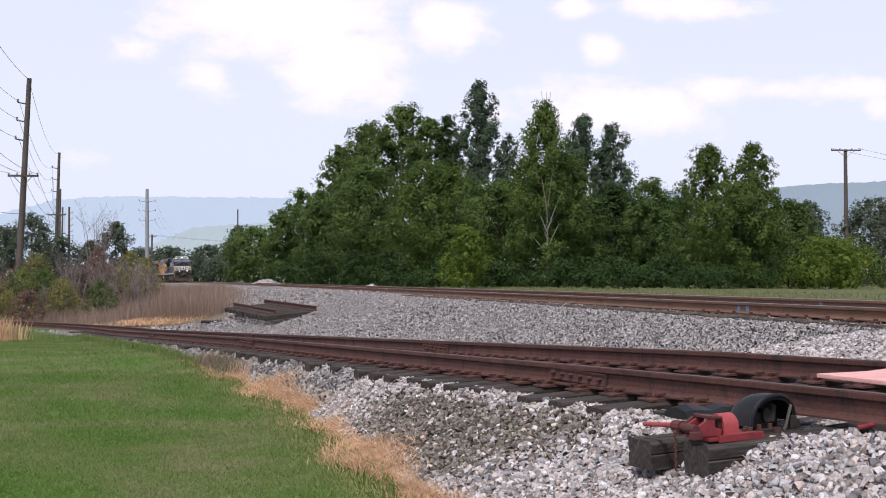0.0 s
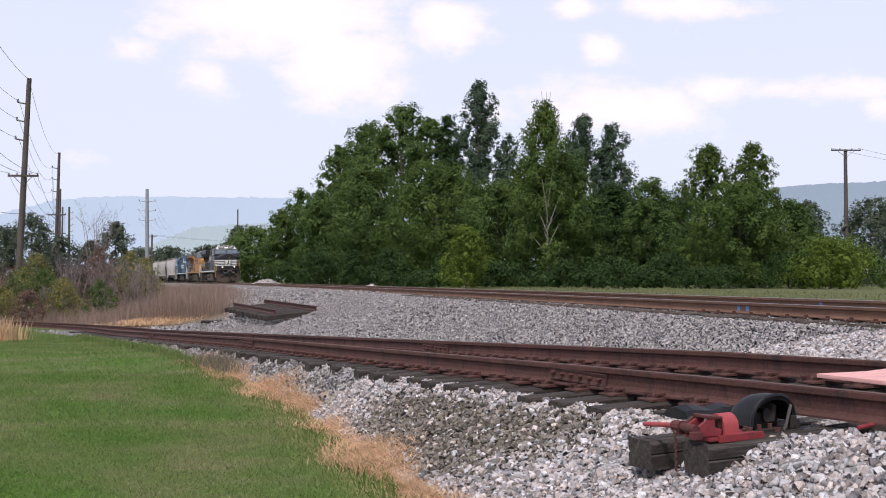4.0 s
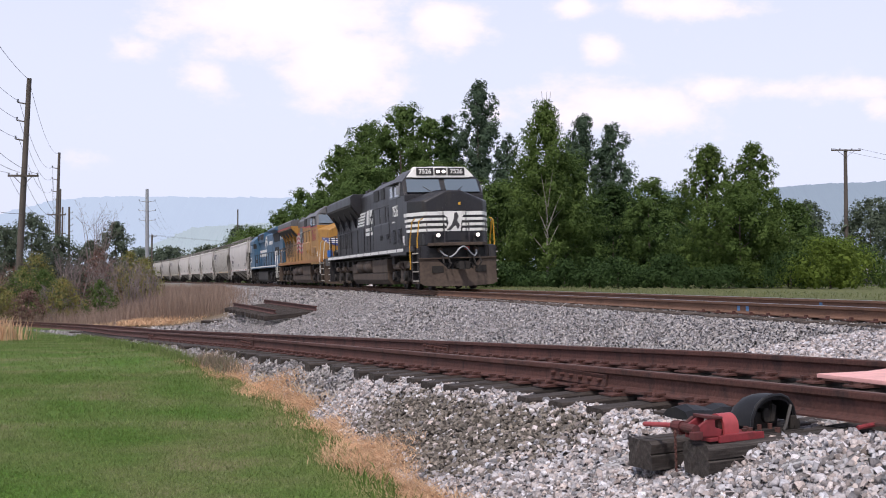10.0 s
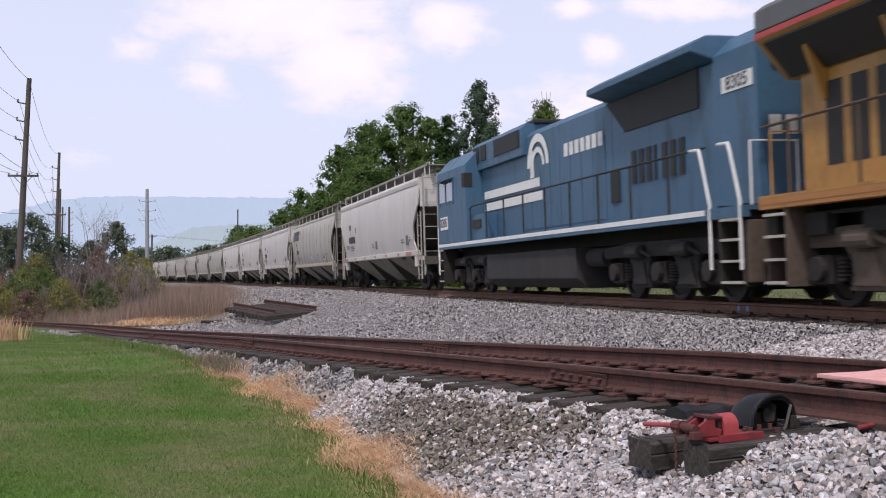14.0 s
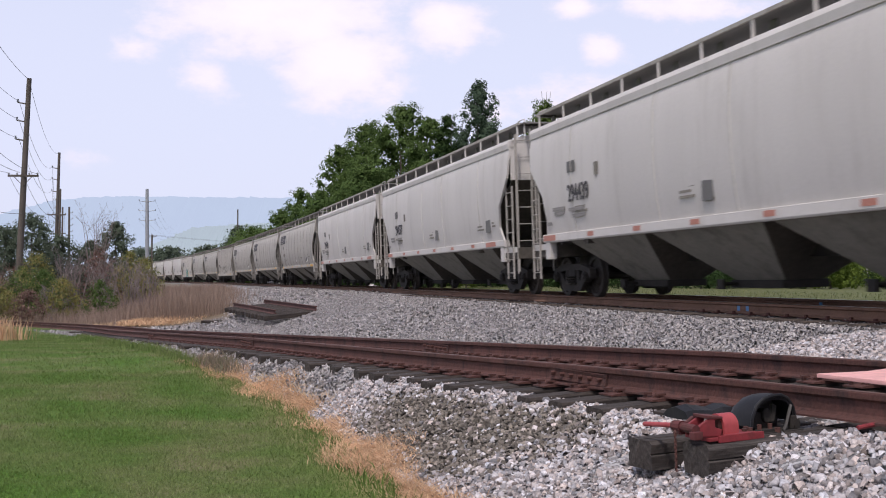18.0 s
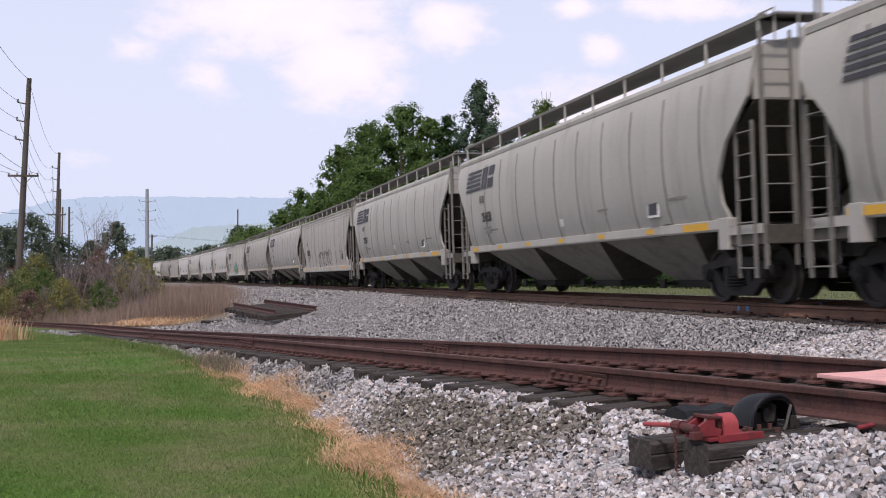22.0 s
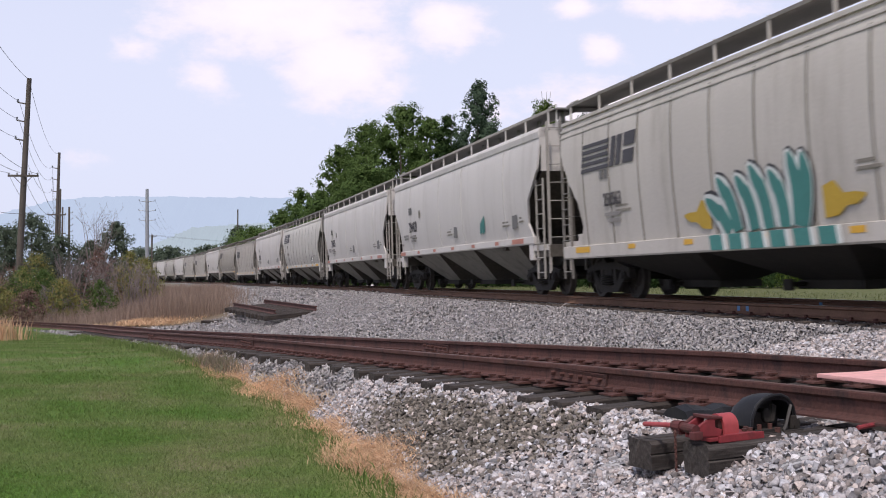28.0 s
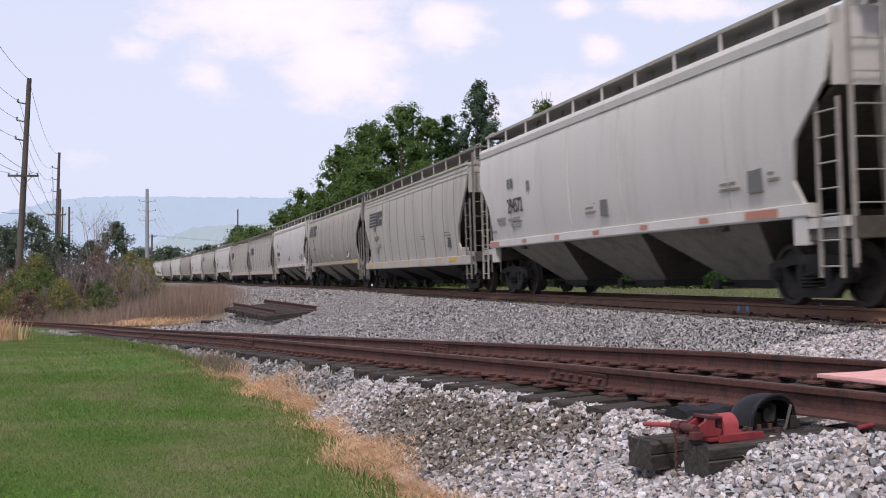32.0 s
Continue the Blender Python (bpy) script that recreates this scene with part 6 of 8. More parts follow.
        part("end_rail", Build().tube([(10.04, s * 1.08, 1.6), (10.04, s * 1.08, 2.45), (10.04, s * 0.45, 2.45), (10.04, s * 0.45, 1.6)], 0.02), rail_m if up else M_black, ob)
        part("end_rail", Build().tube([(X0 + 0.05, s * 1.30, 1.6), (X0 + 0.05, s * 1.30, 2.55), (X0 + 0.05, s * 0.45, 2.55), (X0 + 0.05, s * 0.45, 1.6)], 0.02), paint, ob)
        dl = part("ditch_light", Build().cyl((10.05, s * 0.72, 1.93), (10.23, s * 0.72, 1.93), 0.10, n=14).box(9.98, 10.12, *pair(s * 0.60, s * 0.84), 1.62, 1.95), M_dark_grille, ob)
        part("lens", Build().cyl((10.23, s * 0.72, 1.93), (10.245, s * 0.72, 1.93), 0.062, n=14), M_lamp_off if up else M_lamp_on, dl, "" if up else "lit ditch lamp")
        step_well(ob, 10.02, 1, s, paint if not up else M_dust, rail_m)
        step_well(ob, X0 + 0.1, -1, s, paint if not up else M_dust, rail_m)
    # pale step plate, open dark pocket below it, then the ploughed pilot
    part("anticlimber", Build().prism([(10.05, -1.12), (10.36, -0.86), (10.42, -0.4), (10.42, 0.4), (10.36, 0.86), (10.05, 1.12)], "z", 1.56, 1.67), M_dust, ob, "dusty pale front step", bevel=0.015)
    part("pilot", Build().box(9.92, 10.0, -1.45, 1.45, 0.72, 1.50), M_dark_grille, ob)
    for s in S6:
        part("pilot_post", Build().box(9.98, 10.18, *pair(s * 1.12, s * 1.34), 1.12, 1.56), paint if not up else M_loco_grey, ob, bevel=0.01)
        part("coupler_guide", Build().prism([(9.98, 1.02), (10.30, 1.00), (10.30, 1.12), (9.98, 1.40)], "y", *pair(s * 0.34, s * 0.40)), M_under, ob)
        part("receptacle", Build().cyl((10.0, s * 0.66, 1.44), (10.18, s * 0.66, 1.40), 0.085, n=12), M_dust, ob, "dusty round cable socket")
    # curved plough plate, cut away for the coupler
    pl = Build()
    for s in S6:
        rings = []
        for y, xb, xt, zb in ((1.40, 10.18, 10.12, 0.26), (1.24, 10.24, 10.16, 0.18), (0.8, 10.36, 10.22, 0.15), (0.4, 10.46, 10.27, 0.14), (0.0, 10.50, 10.29, 0.14)):
            zt_ = 1.12 if y > 0.45 else 0.74
            rings.append([(xb, s * y, zb), ((xb + xt) / 2 - 0.05, s * y, (zb + zt_) / 2), (xt, s * y, zt_), (xt - 0.04, s * y, zt_), ((xb + xt) / 2 - 0.09, s * y, (zb + zt_) / 2), (xb - 0.04, s * y, zb)])
        pl.loft(rings)
    part("plough", pl, M_dust, ob, "dusty curved steel snow plough", smooth=True)
    part("plough_cap", Build().prism([(10.02, -1.40), (10.18, -1.40), (10.34, -0.5), (10.34, 0.5), (10.18, 1.40), (10.02, 1.40)], "z", 1.11, 1.15), M_dust, ob)
    for y in (-0.78, 0.78):
        part("plough_door", Build().box(10.19, 10.275, y - 0.2, y + 0.2, 0.62, 0.86), M_under, ob)
    for d, xc in ((1, 10.75), (-1, X0 - 0.2)):
        part("coupler", COUPLER, None, ob, at=Matrix.Translation((xc, 0, 0.86)) @ (Matrix() if d > 0 else Matrix.Rotation(math.pi, 4, "Z")))
        for s in S6:
            for k in range(2):
                y = s * (0.45 + 0.22 * k)
                xx = xc - d * 0.25
                part("air_hose", Build().tube([(xx, y, 1.2), (xx + d * 0.22, y, 0.95), (xx + d * 0.2, y * 0.8, 0.75), (xx + d * 0.28, y * 0.6, 0.95)], 0.026), M_under, ob)
    if not up:
        part("cable", Build().tube([(10.18, -0.66, 1.40), (10.30, -0.54, 1.24), (10.38, -0.34, 1.16), (10.40, -0.16, 1.28), (10.40, 0.0, 1.47), (10.40, 0.12, 1.53), (10.40, 0.24, 1.47), (10.40, 0.40, 1.28), (10.34, 0.54, 1.18), (10.26, 0.63, 1.26), (10.18, 0.66, 1.40)], 0.028), M_steel_grey, ob, "slung grey cable", smooth=True)
        part("glad_hand", Build().cyl((10.0, 0.34, 1.47), (10.2, 0.34, 1.47), 0.07, n=12), M_red_line, ob, "red valve handle")
    # tank with reservoirs
    part("fuel_tank", Build().prism([(-1.32, 0.40), (-1.15, 0.20), (1.15, 0.20), (1.32, 0.40), (1.32, 0.68), (-1.32, 0.68)], "x", -3.75, 4.25), M_dust, ob, bevel=0.03)
    part("tank_end", Build().prism([(-1.34, 0.68), (1.34, 0.68), (1.34, 1.22), (-1.34, 1.22)], "x", 1.15, 4.25), M_dust, ob, bevel=0.03)
    part("tank_end", Build().prism([(-1.34, 0.68), (1.34, 0.68), (1.34, 1.10), (-1.34, 1.10)], "x", -3.75, -2.75), M_dust, ob, bevel=0.03)
    for s in S6:
        for x0, x1 in ((-2.6, -0.9), (-0.75, 1.0)):
            part("air_reservoir", Build().lathe([(0.05, x0), (0.2, x0 + 0.04), (0.27, x0 + 0.14), (0.27, x1 - 0.14), (0.2, x1 - 0.04), (0.05, x1)], (0, s * 1.15, 0.97), "x", 18), M_dust, ob, smooth=True)
        pb = Build()
        for k in range(9):
            xa = -9.5 + k * 1.3 + (4.0 if k > 4 else 0)
            pb.box(xa, xa + 0.5, *pair(s * 1.1, s * 1.28), 1.0, 1.3)
        pb.tube([(-10.0, s * 1.2, 1.3), (-4.0, s * 1.22, 1.28), (4.4, s * 1.22, 1.3), (9.6, s * 1.2, 1.25)], 0.03)
        part("underdeck_piping", pb, M_under, ob)
    loco_truck(ob, 7.3, M_truck_dust)
    loco_truck(ob, -7.3, M_truck_dust)
    part("horn", Build().cyl((6.6, -0.3, 4.60), (7.0, -0.3, 4.60), 0.03, 0.08).cyl((6.6, -0.15, 4.60), (6.9, -0.15, 4.60), 0.03, 0.07).box(6.55, 6.62, -0.35, 0.0, 4.46, 4.63), M_dark_grille, ob)
    part("antenna_dome", Build().cyl((7.2, 0.2, 4.48), (7.2, 0.2, 4.56), 0.25, 0.2, n=14), M_white if not up else M_loco_grey, ob)
    part("roof_rail", Build().tube([(7.35, -0.35, 4.48), (7.35, -0.33, 4.62), (7.35, 0.33, 4.62), (7.35, 0.35, 4.48)], 0.02), M_steel_grey, ob)
    # side markings
    for s in S6:
        if not up:
            y = s * 1.045
            for k in range(5):
                z = 2.85 + 0.13 * k
                sh = 0.12 * k
                plate(ob, "logo_bar", [(-3.80 + sh, z), (-2.05 + sh * 0.8, z), (-1.98 + sh * 0.8, z + 0.085), (-3.72 + sh, z + 0.085)], y, M_white)
            for x0, x1 in ((-1.45, -1.05), (-0.98, -0.78)):
                plate(ob, "logo_block", [(x0, 2.85), (x1, 2.85), (x1 + 0.14, 3.48), (x0 + 0.14, 3.48)], y, M_white, "white block of the logo")
            for z0, z1, sh in ((2.85, 3.12, 0.0), (3.19, 3.48, 0.07)):
                plate(ob, "logo_block", [(-0.64 + sh, z0), (-0.05 + sh, z0), (0.01 + sh, z1), (-0.58 + sh, z1)], y, M_white, "white block of the logo")
            plate(ob, "name_bar", rect(-1.65, -0.25, 2.56, 2.70), y, M_white)
            plate(ob, "name_bar", rect(-1.70, -0.05, 2.36, 2.50), y, M_white)
            me = text_mesh("7526", 0.56, M_white, 0.004, 0.85)
            part("numerals", me, None, ob, "white road number", at=Matrix.Translation((6.83, s * 1.507, 2.96)) @ (Matrix() if s < 0 else Matrix.Rotation(math.pi, 4, "Z")))
            plate(ob, "notice", rect(8.05, 8.30, 1.75, 2.0), s * 1.502, M_white)
            for x, z in ((5.9, 3.5), (5.6, 3.3), (2.0, 2.95), (8.2, 1.66)):
                plate(ob, "notice", rect(x, x + 0.1, z, z + 0.12), s * (1.502 if x > 5.8 else 1.125), M_white)
            plate(ob, "stencil_line", rect(6.2, 6.7, 2.56, 2.61), s * 1.502, M_white)
        else:
            me = text_mesh("7665", 0.90, M_number_red, 0.004, 0.86)
            part("numerals", me, None, ob, "red road number", at=Matrix.Translation((7.13, s * 1.507, 2.93)) @ (Matrix() if s < 0 else Matrix.Rotation(math.pi, 4, "Z")))
            part("red_stripe", Build().box(-2.0, 0.8, *pair(s * 1.021, s * 1.028), 3.72, 3.80), M_red_line, ob)
            part("red_stripe", Build().box(0.8, 5.75, *pair(s * 1.121, s * 1.128), 3.62, 3.70), M_red_line, ob)
            part("red_stripe", Build().box(-10.3, -2.95, *pair(s * 1.501, s * 1.508), 3.87, 3.95), M_red_line, ob)
            part("red_stripe", Build().box(5.75, 8.4, *pair(s * 1.501, s * 1.508), 3.41, 3.48), M_red_line, ob)
            plate(ob, "notice", rect(8.1, 8.32, 1.72, 2.0), s * 1.502, M_white)
            plate(ob, "name_bar", rect(3.3, 5.2, 2.98, 3.14), s * 1.128, M_orange_line, "faded script line")
            # waving flag
            yf = s * 1.045
            n = 9
            for k in range(n):
                b = Build()
                rg = []
                for i in range(15):
                    f = i / 14
                    x = -3.55 + 3.4 * f
                    wv = 0.11 * math.sin(f * 7.0) - 0.25 * (1 - f) * 0 + 0.30 * (f - 0.5) * 0.4
                    h0, h1 = 2.15 + 1.25 * k / n, 2.15 + 1.25 * (k + 1) / n
                    rg.append([(x, yf + s * 0.002, h0 + wv), (x, yf + s * 0.006, h0 + wv), (x, yf + s * 0.006, h1 + wv), (x, yf + s * 0.002, h1 + wv)])
                part("flag_stripe", b.loft(rg), M_flag_red if k % 2 == 0 else M_flag_white, ob)
            plate(ob, "flag_canton", [(-1.80, 2.88), (-0.62, 2.72), (-0.50, 3.20), (-0.62, 3.76), (-1.72, 3.76)], s * 1.052, M_flag_blue)
            for k in range(8):
                xs, zs_ = -1.55 + 0.26 * (k % 4), 3.08 + 0.32 * (k // 4)
                plate(ob, "flag_star", [(xs, zs_), (xs + 0.06, zs_ + 0.03), (xs, zs_ + 0.08), (xs - 0.05, zs_ + 0.04)], s * 1.058, M_white)
    part("tool_box", Build().box(9.8, 10.1, -1.2, -0.95, 1.62, 2.0), M_seat_blue if up else paint, ob)
    return ob


def hood_end_loco(label):
    """Older unit running with its long hood first and the cab at the rear."""
    ob = thing("locomotive", label, "locomotive", "locomotives of the train")
    P = M_loco_blue
    X0, X1 = -9.6, 9.6
    part("underframe", Build().box(X0, X1, -0.80, 0.80, 1.10, 1.45).box(X0 + 0.4, X1 - 0.4, -0.6, 0.6, 0.75, 1.1), M_under, ob)
    part("deck", Build().box(X0, X1, -1.5, 1.5, 1.45, 1.52), P, ob)
    for s in S6:
        part("deck_edge", Build().box(X0, X1, *pair(s * 1.38, s * 1.50), 1.34, 1.45), P, ob, bevel=0.01)
        part("sill_stripe", Build().box(X0 + 0.1, X1 - 1.2, *pair(s * 1.501, s * 1.507), 1.42, 1.51), M_white, ob)
    def hood(name, x0, x1, hw, z1, ch=0.15, z0=1.52):
        return part(name, Build().prism([(-hw, z0), (hw, z0), (hw, z1 - ch), (hw - ch, z1), (-hw + ch, z1), (-hw, z1 - ch)], "x", x0, x1), P, ob, bevel=0.02)
    hood("engine_hood", -6.0, 3.6, 1.0, 4.14)
    hood("radiator_hood", 3.6, 9.0, 1.0, 4.14)
    hood("hood_end", 8.0, 9.36, 1.06, 4.36, 0.3)
    hood("dynamic_brake_hood", -6.5, -1.9, 1.12, 4.36, 0.12, 3.55)
    part("radiator_wing", Build().prism([(-1.0, 4.02), (1.0, 4.02), (1.46, 4.16), (1.46, 4.28), (1.15, 4.44), (-1.15, 4.44), (-1.46, 4.28), (-1.46, 4.16)], "x", 3.4, 8.0), P, ob, bevel=0.02)
    part("brake_box", Build().box(-4.2, -1.8, -0.80, 0.80, 4.36, 4.46), M_dark_grille, ob, bevel=0.03)
    part("exhaust_stack", Build().cyl((1.6, 0, 4.1), (1.6, 0, 4.40), 0.3, n=14).cyl((2.2, 0, 4.1), (2.2, 0, 4.36), 0.25, n=14), M_dark_grille, ob)
    for s in S6:
        plate(ob, "radiator_grille", [(4.3, 3.32), (7.4, 3.32), (7.4, 4.0), (3.4, 4.0)], s * 1.0, M_dark_grille, "long dark radiator screen", 0.02)
        plate(ob, "intake_grille", rect(-4.3, -2.1, 3.78, 4.22), s * 1.12, M_dark_grille, "", 0.02)
        for x in (-6.3, -5.6):
            plate(ob, "intake_grille", rect(x, x + 0.5, 3.78, 4.22), s * 1.12, M_dark_grille, "", 0.02)
        for k in range(7):
            x0 = 4.57 + k * 0.34
            plate(ob, "louvred_door", rect(x0, x0 + (0.19 if k != 3 else 0.08), 2.25, 2.9), s * 1.0, M_dark_grille, "", 0.02)
        plate(ob, "louvred_door", rect(3.5, 3.95, 1.95, 2.6), s * 1.0, M_dark_grille, "", 0.02)
        for k in range(8):
            x0 = -2.2 + k * 0.68
            part("hood_door", Build().box(x0 + 0.02, x0 + 0.66, *pair(s * 1.0, s * 1.014), 1.65, 3.4), P, ob, bevel=0.006)
        handrails(ob, [(-5.9, s * 1.44, 2.42), (-5.6, s * 1.44, 2.50), (8.35, s * 1.44, 2.52)], [-5.8, -4.2, -2.6, -1.0, 0.6, 2.2, 3.8, 5.4, 7.0], s * 1.44, 1.5, M_blue_tank)
        for x in (8.55, 9.5):
            part("end_handrail", Build().tube([(x, s * 1.49, 0.55), (x, s * 1.49, 1.6), (x - 0.25, s * 1.49, 2.35), (x - 0.35, s * 1.47, 2.50), (x - 0.7, s * 1.45, 2.52)], 0.026), M_white_rail, ob, "white end handrail")
        part("end_handrail", Build().tube([(X0 + 0.15, s * 1.49, 0.55), (X0 + 0.15, s * 1.49, 2.0), (X0 + 0.1, s * 1.2, 2.4)], 0.026), M_white_rail, ob)
        part("end_rail", Build().tube([(9.52, s * 1.3, 1.5), (9.52, s * 1.3, 2.5), (9.52, s * 0.5, 2.5), (9.52, s * 0.5, 1.5)], 0.02), M_white_rail, ob)
        step_well(ob, 9.45, 1, s, M_truck, M_white_rail)
        step_well(ob, X0 + 0.15, -1, s, M_truck, M_white_rail)
        # wheel-and-rail device: broad arcs and twin bars
        y = s * 1.02
        for r0, r1 in ((0.34, 0.48), (0.60, 0.80)):
            cx, cz = -1.0, 3.18
            a0, a1 = radians(0), radians(180)
            pts = [(cx + r1 * math.cos(a0 + (a1 - a0) * k / 14), cz + r1 * math.sin(a0 + (a1 - a0) * k / 14)) for k in range(15)]
            pts += [(cx + r0 * math.cos(a1 - (a1 - a0) * k / 14), cz + r0 * math.sin(a1 - (a1 - a0) * k / 14)) for k in range(15)]
            b = Build()
            o = math.copysign(0.004, y)
            n = len(pts)
            b.loft([[(p[0], y + o * 0.5, p[1]), (p[0], y + o * 1.6, p[1]), (q[0], y + o * 1.6, q[1]), (q[0], y + o * 0.5, q[1])] for p, q in zip(pts[:15], pts[::-1][:15])])
            part("logo_arc", b, M_white, ob, "white arc of the logo")
        plate(ob, "logo_bar", rect(-5.7, -0.9, 2.68, 2.90), y, M_white)
        plate(ob, "logo_bar", rect(-5.7, -0.7, 2.34, 2.56), y, M_white)
        plate(ob, "logo_bar", [(-1.58, 2.92), (-1.28, 2.92), (-1.34, 3.6), (-1.58, 3.6)], y, M_white)
        for k in range(7):
            x0 = 0.85 + k * 0.34
            plate(ob, "name_bar", rect(x0, x0 + 0.24, 3.2, 3.5), y, M_white, "plain bar of the name")
        part("numeral_board", Build().box(8.3, 9.25, *pair(s * 1.06, s * 1.075), 3.40, 3.66), M_white, ob)
        part("numerals", text_mesh("8305", 0.30, M_black, 0.003, 1.15), None, ob, at=Matrix.Translation((8.78, s * 1.078, 3.53)) @ (Matrix() if s < 0 else Matrix.Rotation(math.pi, 4, "Z")))
        part("numeral_board", Build().box(-9.05, -8.2, *pair(s * 1.505, s * 1.52), 1.95, 2.35), M_white, ob)
        part("numerals", text_mesh("8305", 0.38, M_black, 0.003, 1.0), None, ob, at=Matrix.Translation((-8.62, s * 1.523, 2.15)) @ (Matrix() if s < 0 else Matrix.Rotation(math.pi, 4, "Z")))
        # name bars on the hood end
        for k in range(3):
            part("name_bar", Build().box(9.362, 9.368, *pair(s * 0.1 + s * 0.28 * k, s * 0.1 + s * 0.28 * k + s * 0.2), 2.62, 2.92), M_white, ob)
        part("marker_lamp", Build().cyl((9.36, s * 0.75, 3.75), (9.41, s * 0.75, 3.75), 0.07), M_lamp_off, ob)
    for z in (3.55, 3.85):
        part("headlamp", Build().cyl((9.36, 0, z), (9.43, 0, z), 0.11, n=14), M_lamp_off, ob)
    part("end_door", Build().box(9.36, 9.375, -0.3, 0.3, 2.95, 3.4), M_dark_grille, ob)
    # cab
    ring = [(-1.5, 1.52), (1.5, 1.52), (1.5, 3.75), (1.05, 4.22), (0.6, 4.34), (-0.6, 4.34), (-1.05, 4.22), (-1.5, 3.75)]
    part("cab_body", Build().prism(ring, "x", -9.45, -6.02), P, ob, bevel=0.02)
    for s in S6:
        for x0, x1 in ((-9.1, -8.4), (-8.2, -7.5)):
            w = plate(ob, "side_window", rect(x0, x1, 2.8, 3.45), s * 1.5, M_glass, "cab side window", 0.015)
        part("window_frame", Build().box(-9.17, -9.11, *pair(s * 1.49, s * 1.53), 2.7, 3.45).box(-8.36, -8.24, *pair(s * 1.49, s * 1.53), 2.7, 3.45).box(-7.48, -7.42, *pair(s * 1.49, s * 1.53), 2.7, 3.45), P, ob)
        part("sunshade", Build().prism([(s * 1.48, 3.48), (s * 1.72, 3.42), (s * 1.72, 3.44), (s * 1.48, 3.51)], "x", -9.2, -7.4), P, ob)
        part("lamp_bracket", Build().box(-6.3, -6.0, *pair(s * 1.3, s * 1.55), 3.1, 3.5), M_dark_grille, ob)
        part("side_box", Build().box(-5.9, -4.6, *pair(s * 1.0, s * 1.38), 1.52, 2.25), M_loco_blue, ob, bevel=0.015)
        plate(ob, "grille", rect(-5.7, -4.9, 1.85, 2.1), s * 1.38, M_dark_grille, "", 0.02)
    part("fuel_tank", Build().prism([(-1.35, 0.42), (-1.05, 0.20), (1.05, 0.20), (1.35, 0.42), (1.35, 1.08), (-1.35, 1.08)], "x", -4.6, 2.2), M_blue_tank, ob, bevel=0.03)
    for s in S6:
        part("air_reservoir", Build().cyl((2.4, s * 1.0, 0.85), (3.3, s * 1.0, 0.85), 0.2, n=14), M_under, ob, smooth=True)
    for d, xc in ((1, X1 + 0.2), (-1, X0 - 0.2)):
        part("pilot", Build().box(*pair(d * 9.35, d * 9.58), -1.4, 1.4, 0.35, 1.3), M_dust if d > 0 else M_under, ob, bevel=0.02)
        part("coupler", COUPLER, None, ob, at=Matrix.Translation((xc, 0, 0.86)) @ (Matrix() if d > 0 else Matrix.Rotation(math.pi, 4, "Z")))
        for s in S6:
            part("air_hose", Build().tube([(xc - d * 0.2, s * 0.5, 1.2), (xc, s * 0.5, 0.9), (xc + d * 0.1, s * 0.35, 0.7)], 0.026), M_under, ob)
    part("roof_rail", Build().tube([(7.2, -0.6, 4.34), (7.2, -0.6, 4.5), (6.2, -0.6, 4.5), (6.2, -0.6, 4.34)], 0.02), M_steel_grey, ob)
    loco_truck(ob, 6.1, M_truck, 1.95)
    loco_truck(ob, -6.1, M_truck, 1.95)
    return ob


# ---------------------------------------------------------------- ballast stones, lawn, dry grass, reeds
def seen(x, y, m=0.6):
    return (np.abs(x) < 0.42 * y + m) & (y > 4.6)


CUBE = np.array([(-1, -1, -1), (1, -1, -1), (1, 1, -1), (-1, 1, -1), (-1, -1, 1), (1, -1, 1), (1, 1, 1), (-1, 1, 1)], float)
CUBE_F = np.array([(4, 5, 6, 7), (0, 1, 5, 4), (1, 2, 6, 5), (2, 3, 7, 6), (3, 0, 4, 7)])


SHARD_F = np.array([(0, 1, 2), (0, 3, 1), (0, 2, 3), (1, 4, 2), (1, 3, 4), (2, 4, 3)])


def stones(name, x, y, z, lo, hi, material, label, rng, shard=False):
    n = len(x)
    base = CUBE[None] * (1 + rng.uniform(-0.42, 0.10, (n, 8, 3)))
    base[:, 4:, :2] *= rng.uniform(0.45, 1.0, (n, 1, 2))
    sz = rng.uniform(lo, hi, (n, 1, 1)) * rng.uniform(0.5, 1.4, (n, 1, 3)) * np.array([1.12, 1.0, 0.72])
    p = base * sz
    ax = rng.normal(0, 1, (n, 3)) * np.array([0.45, 0.45, 1.0])
    ax /= np.linalg.norm(ax, axis=1)[:, None]
    an = rng.uniform(0, 6.28, n)
    c, s = np.cos(an)[:, None, None], np.sin(an)[:, None, None]
    k = ax[:, None, :]
    p = p * c + np.cross(np.broadcast_to(k, p.shape), p) * s + k * (p * k).sum(2, keepdims=True) * (1 - c)
    if shard:
        # wedge-shaped chips: three corners round the waist, one above and one below
        p = p[:, (0, 2, 5, 7, 3), :] * np.array([1.15, 1.15, 1.15])
        V = (p + np.stack([x, y, z], -1)[:, None, :]).reshape(-1, 3)
        F = (SHARD_F[None] + (np.arange(n) * 5)[:, None, None]).reshape(-1, 3)
    else:
        V = (p + np.stack([x, y, z], -1)[:, None, :]).reshape(-1, 3)
        F = (CUBE_F[None] + (np.arange(n) * 8)[:, None, None]).reshape(-1, 4)
    return bulk(name, V, F, material, label, "gravel")


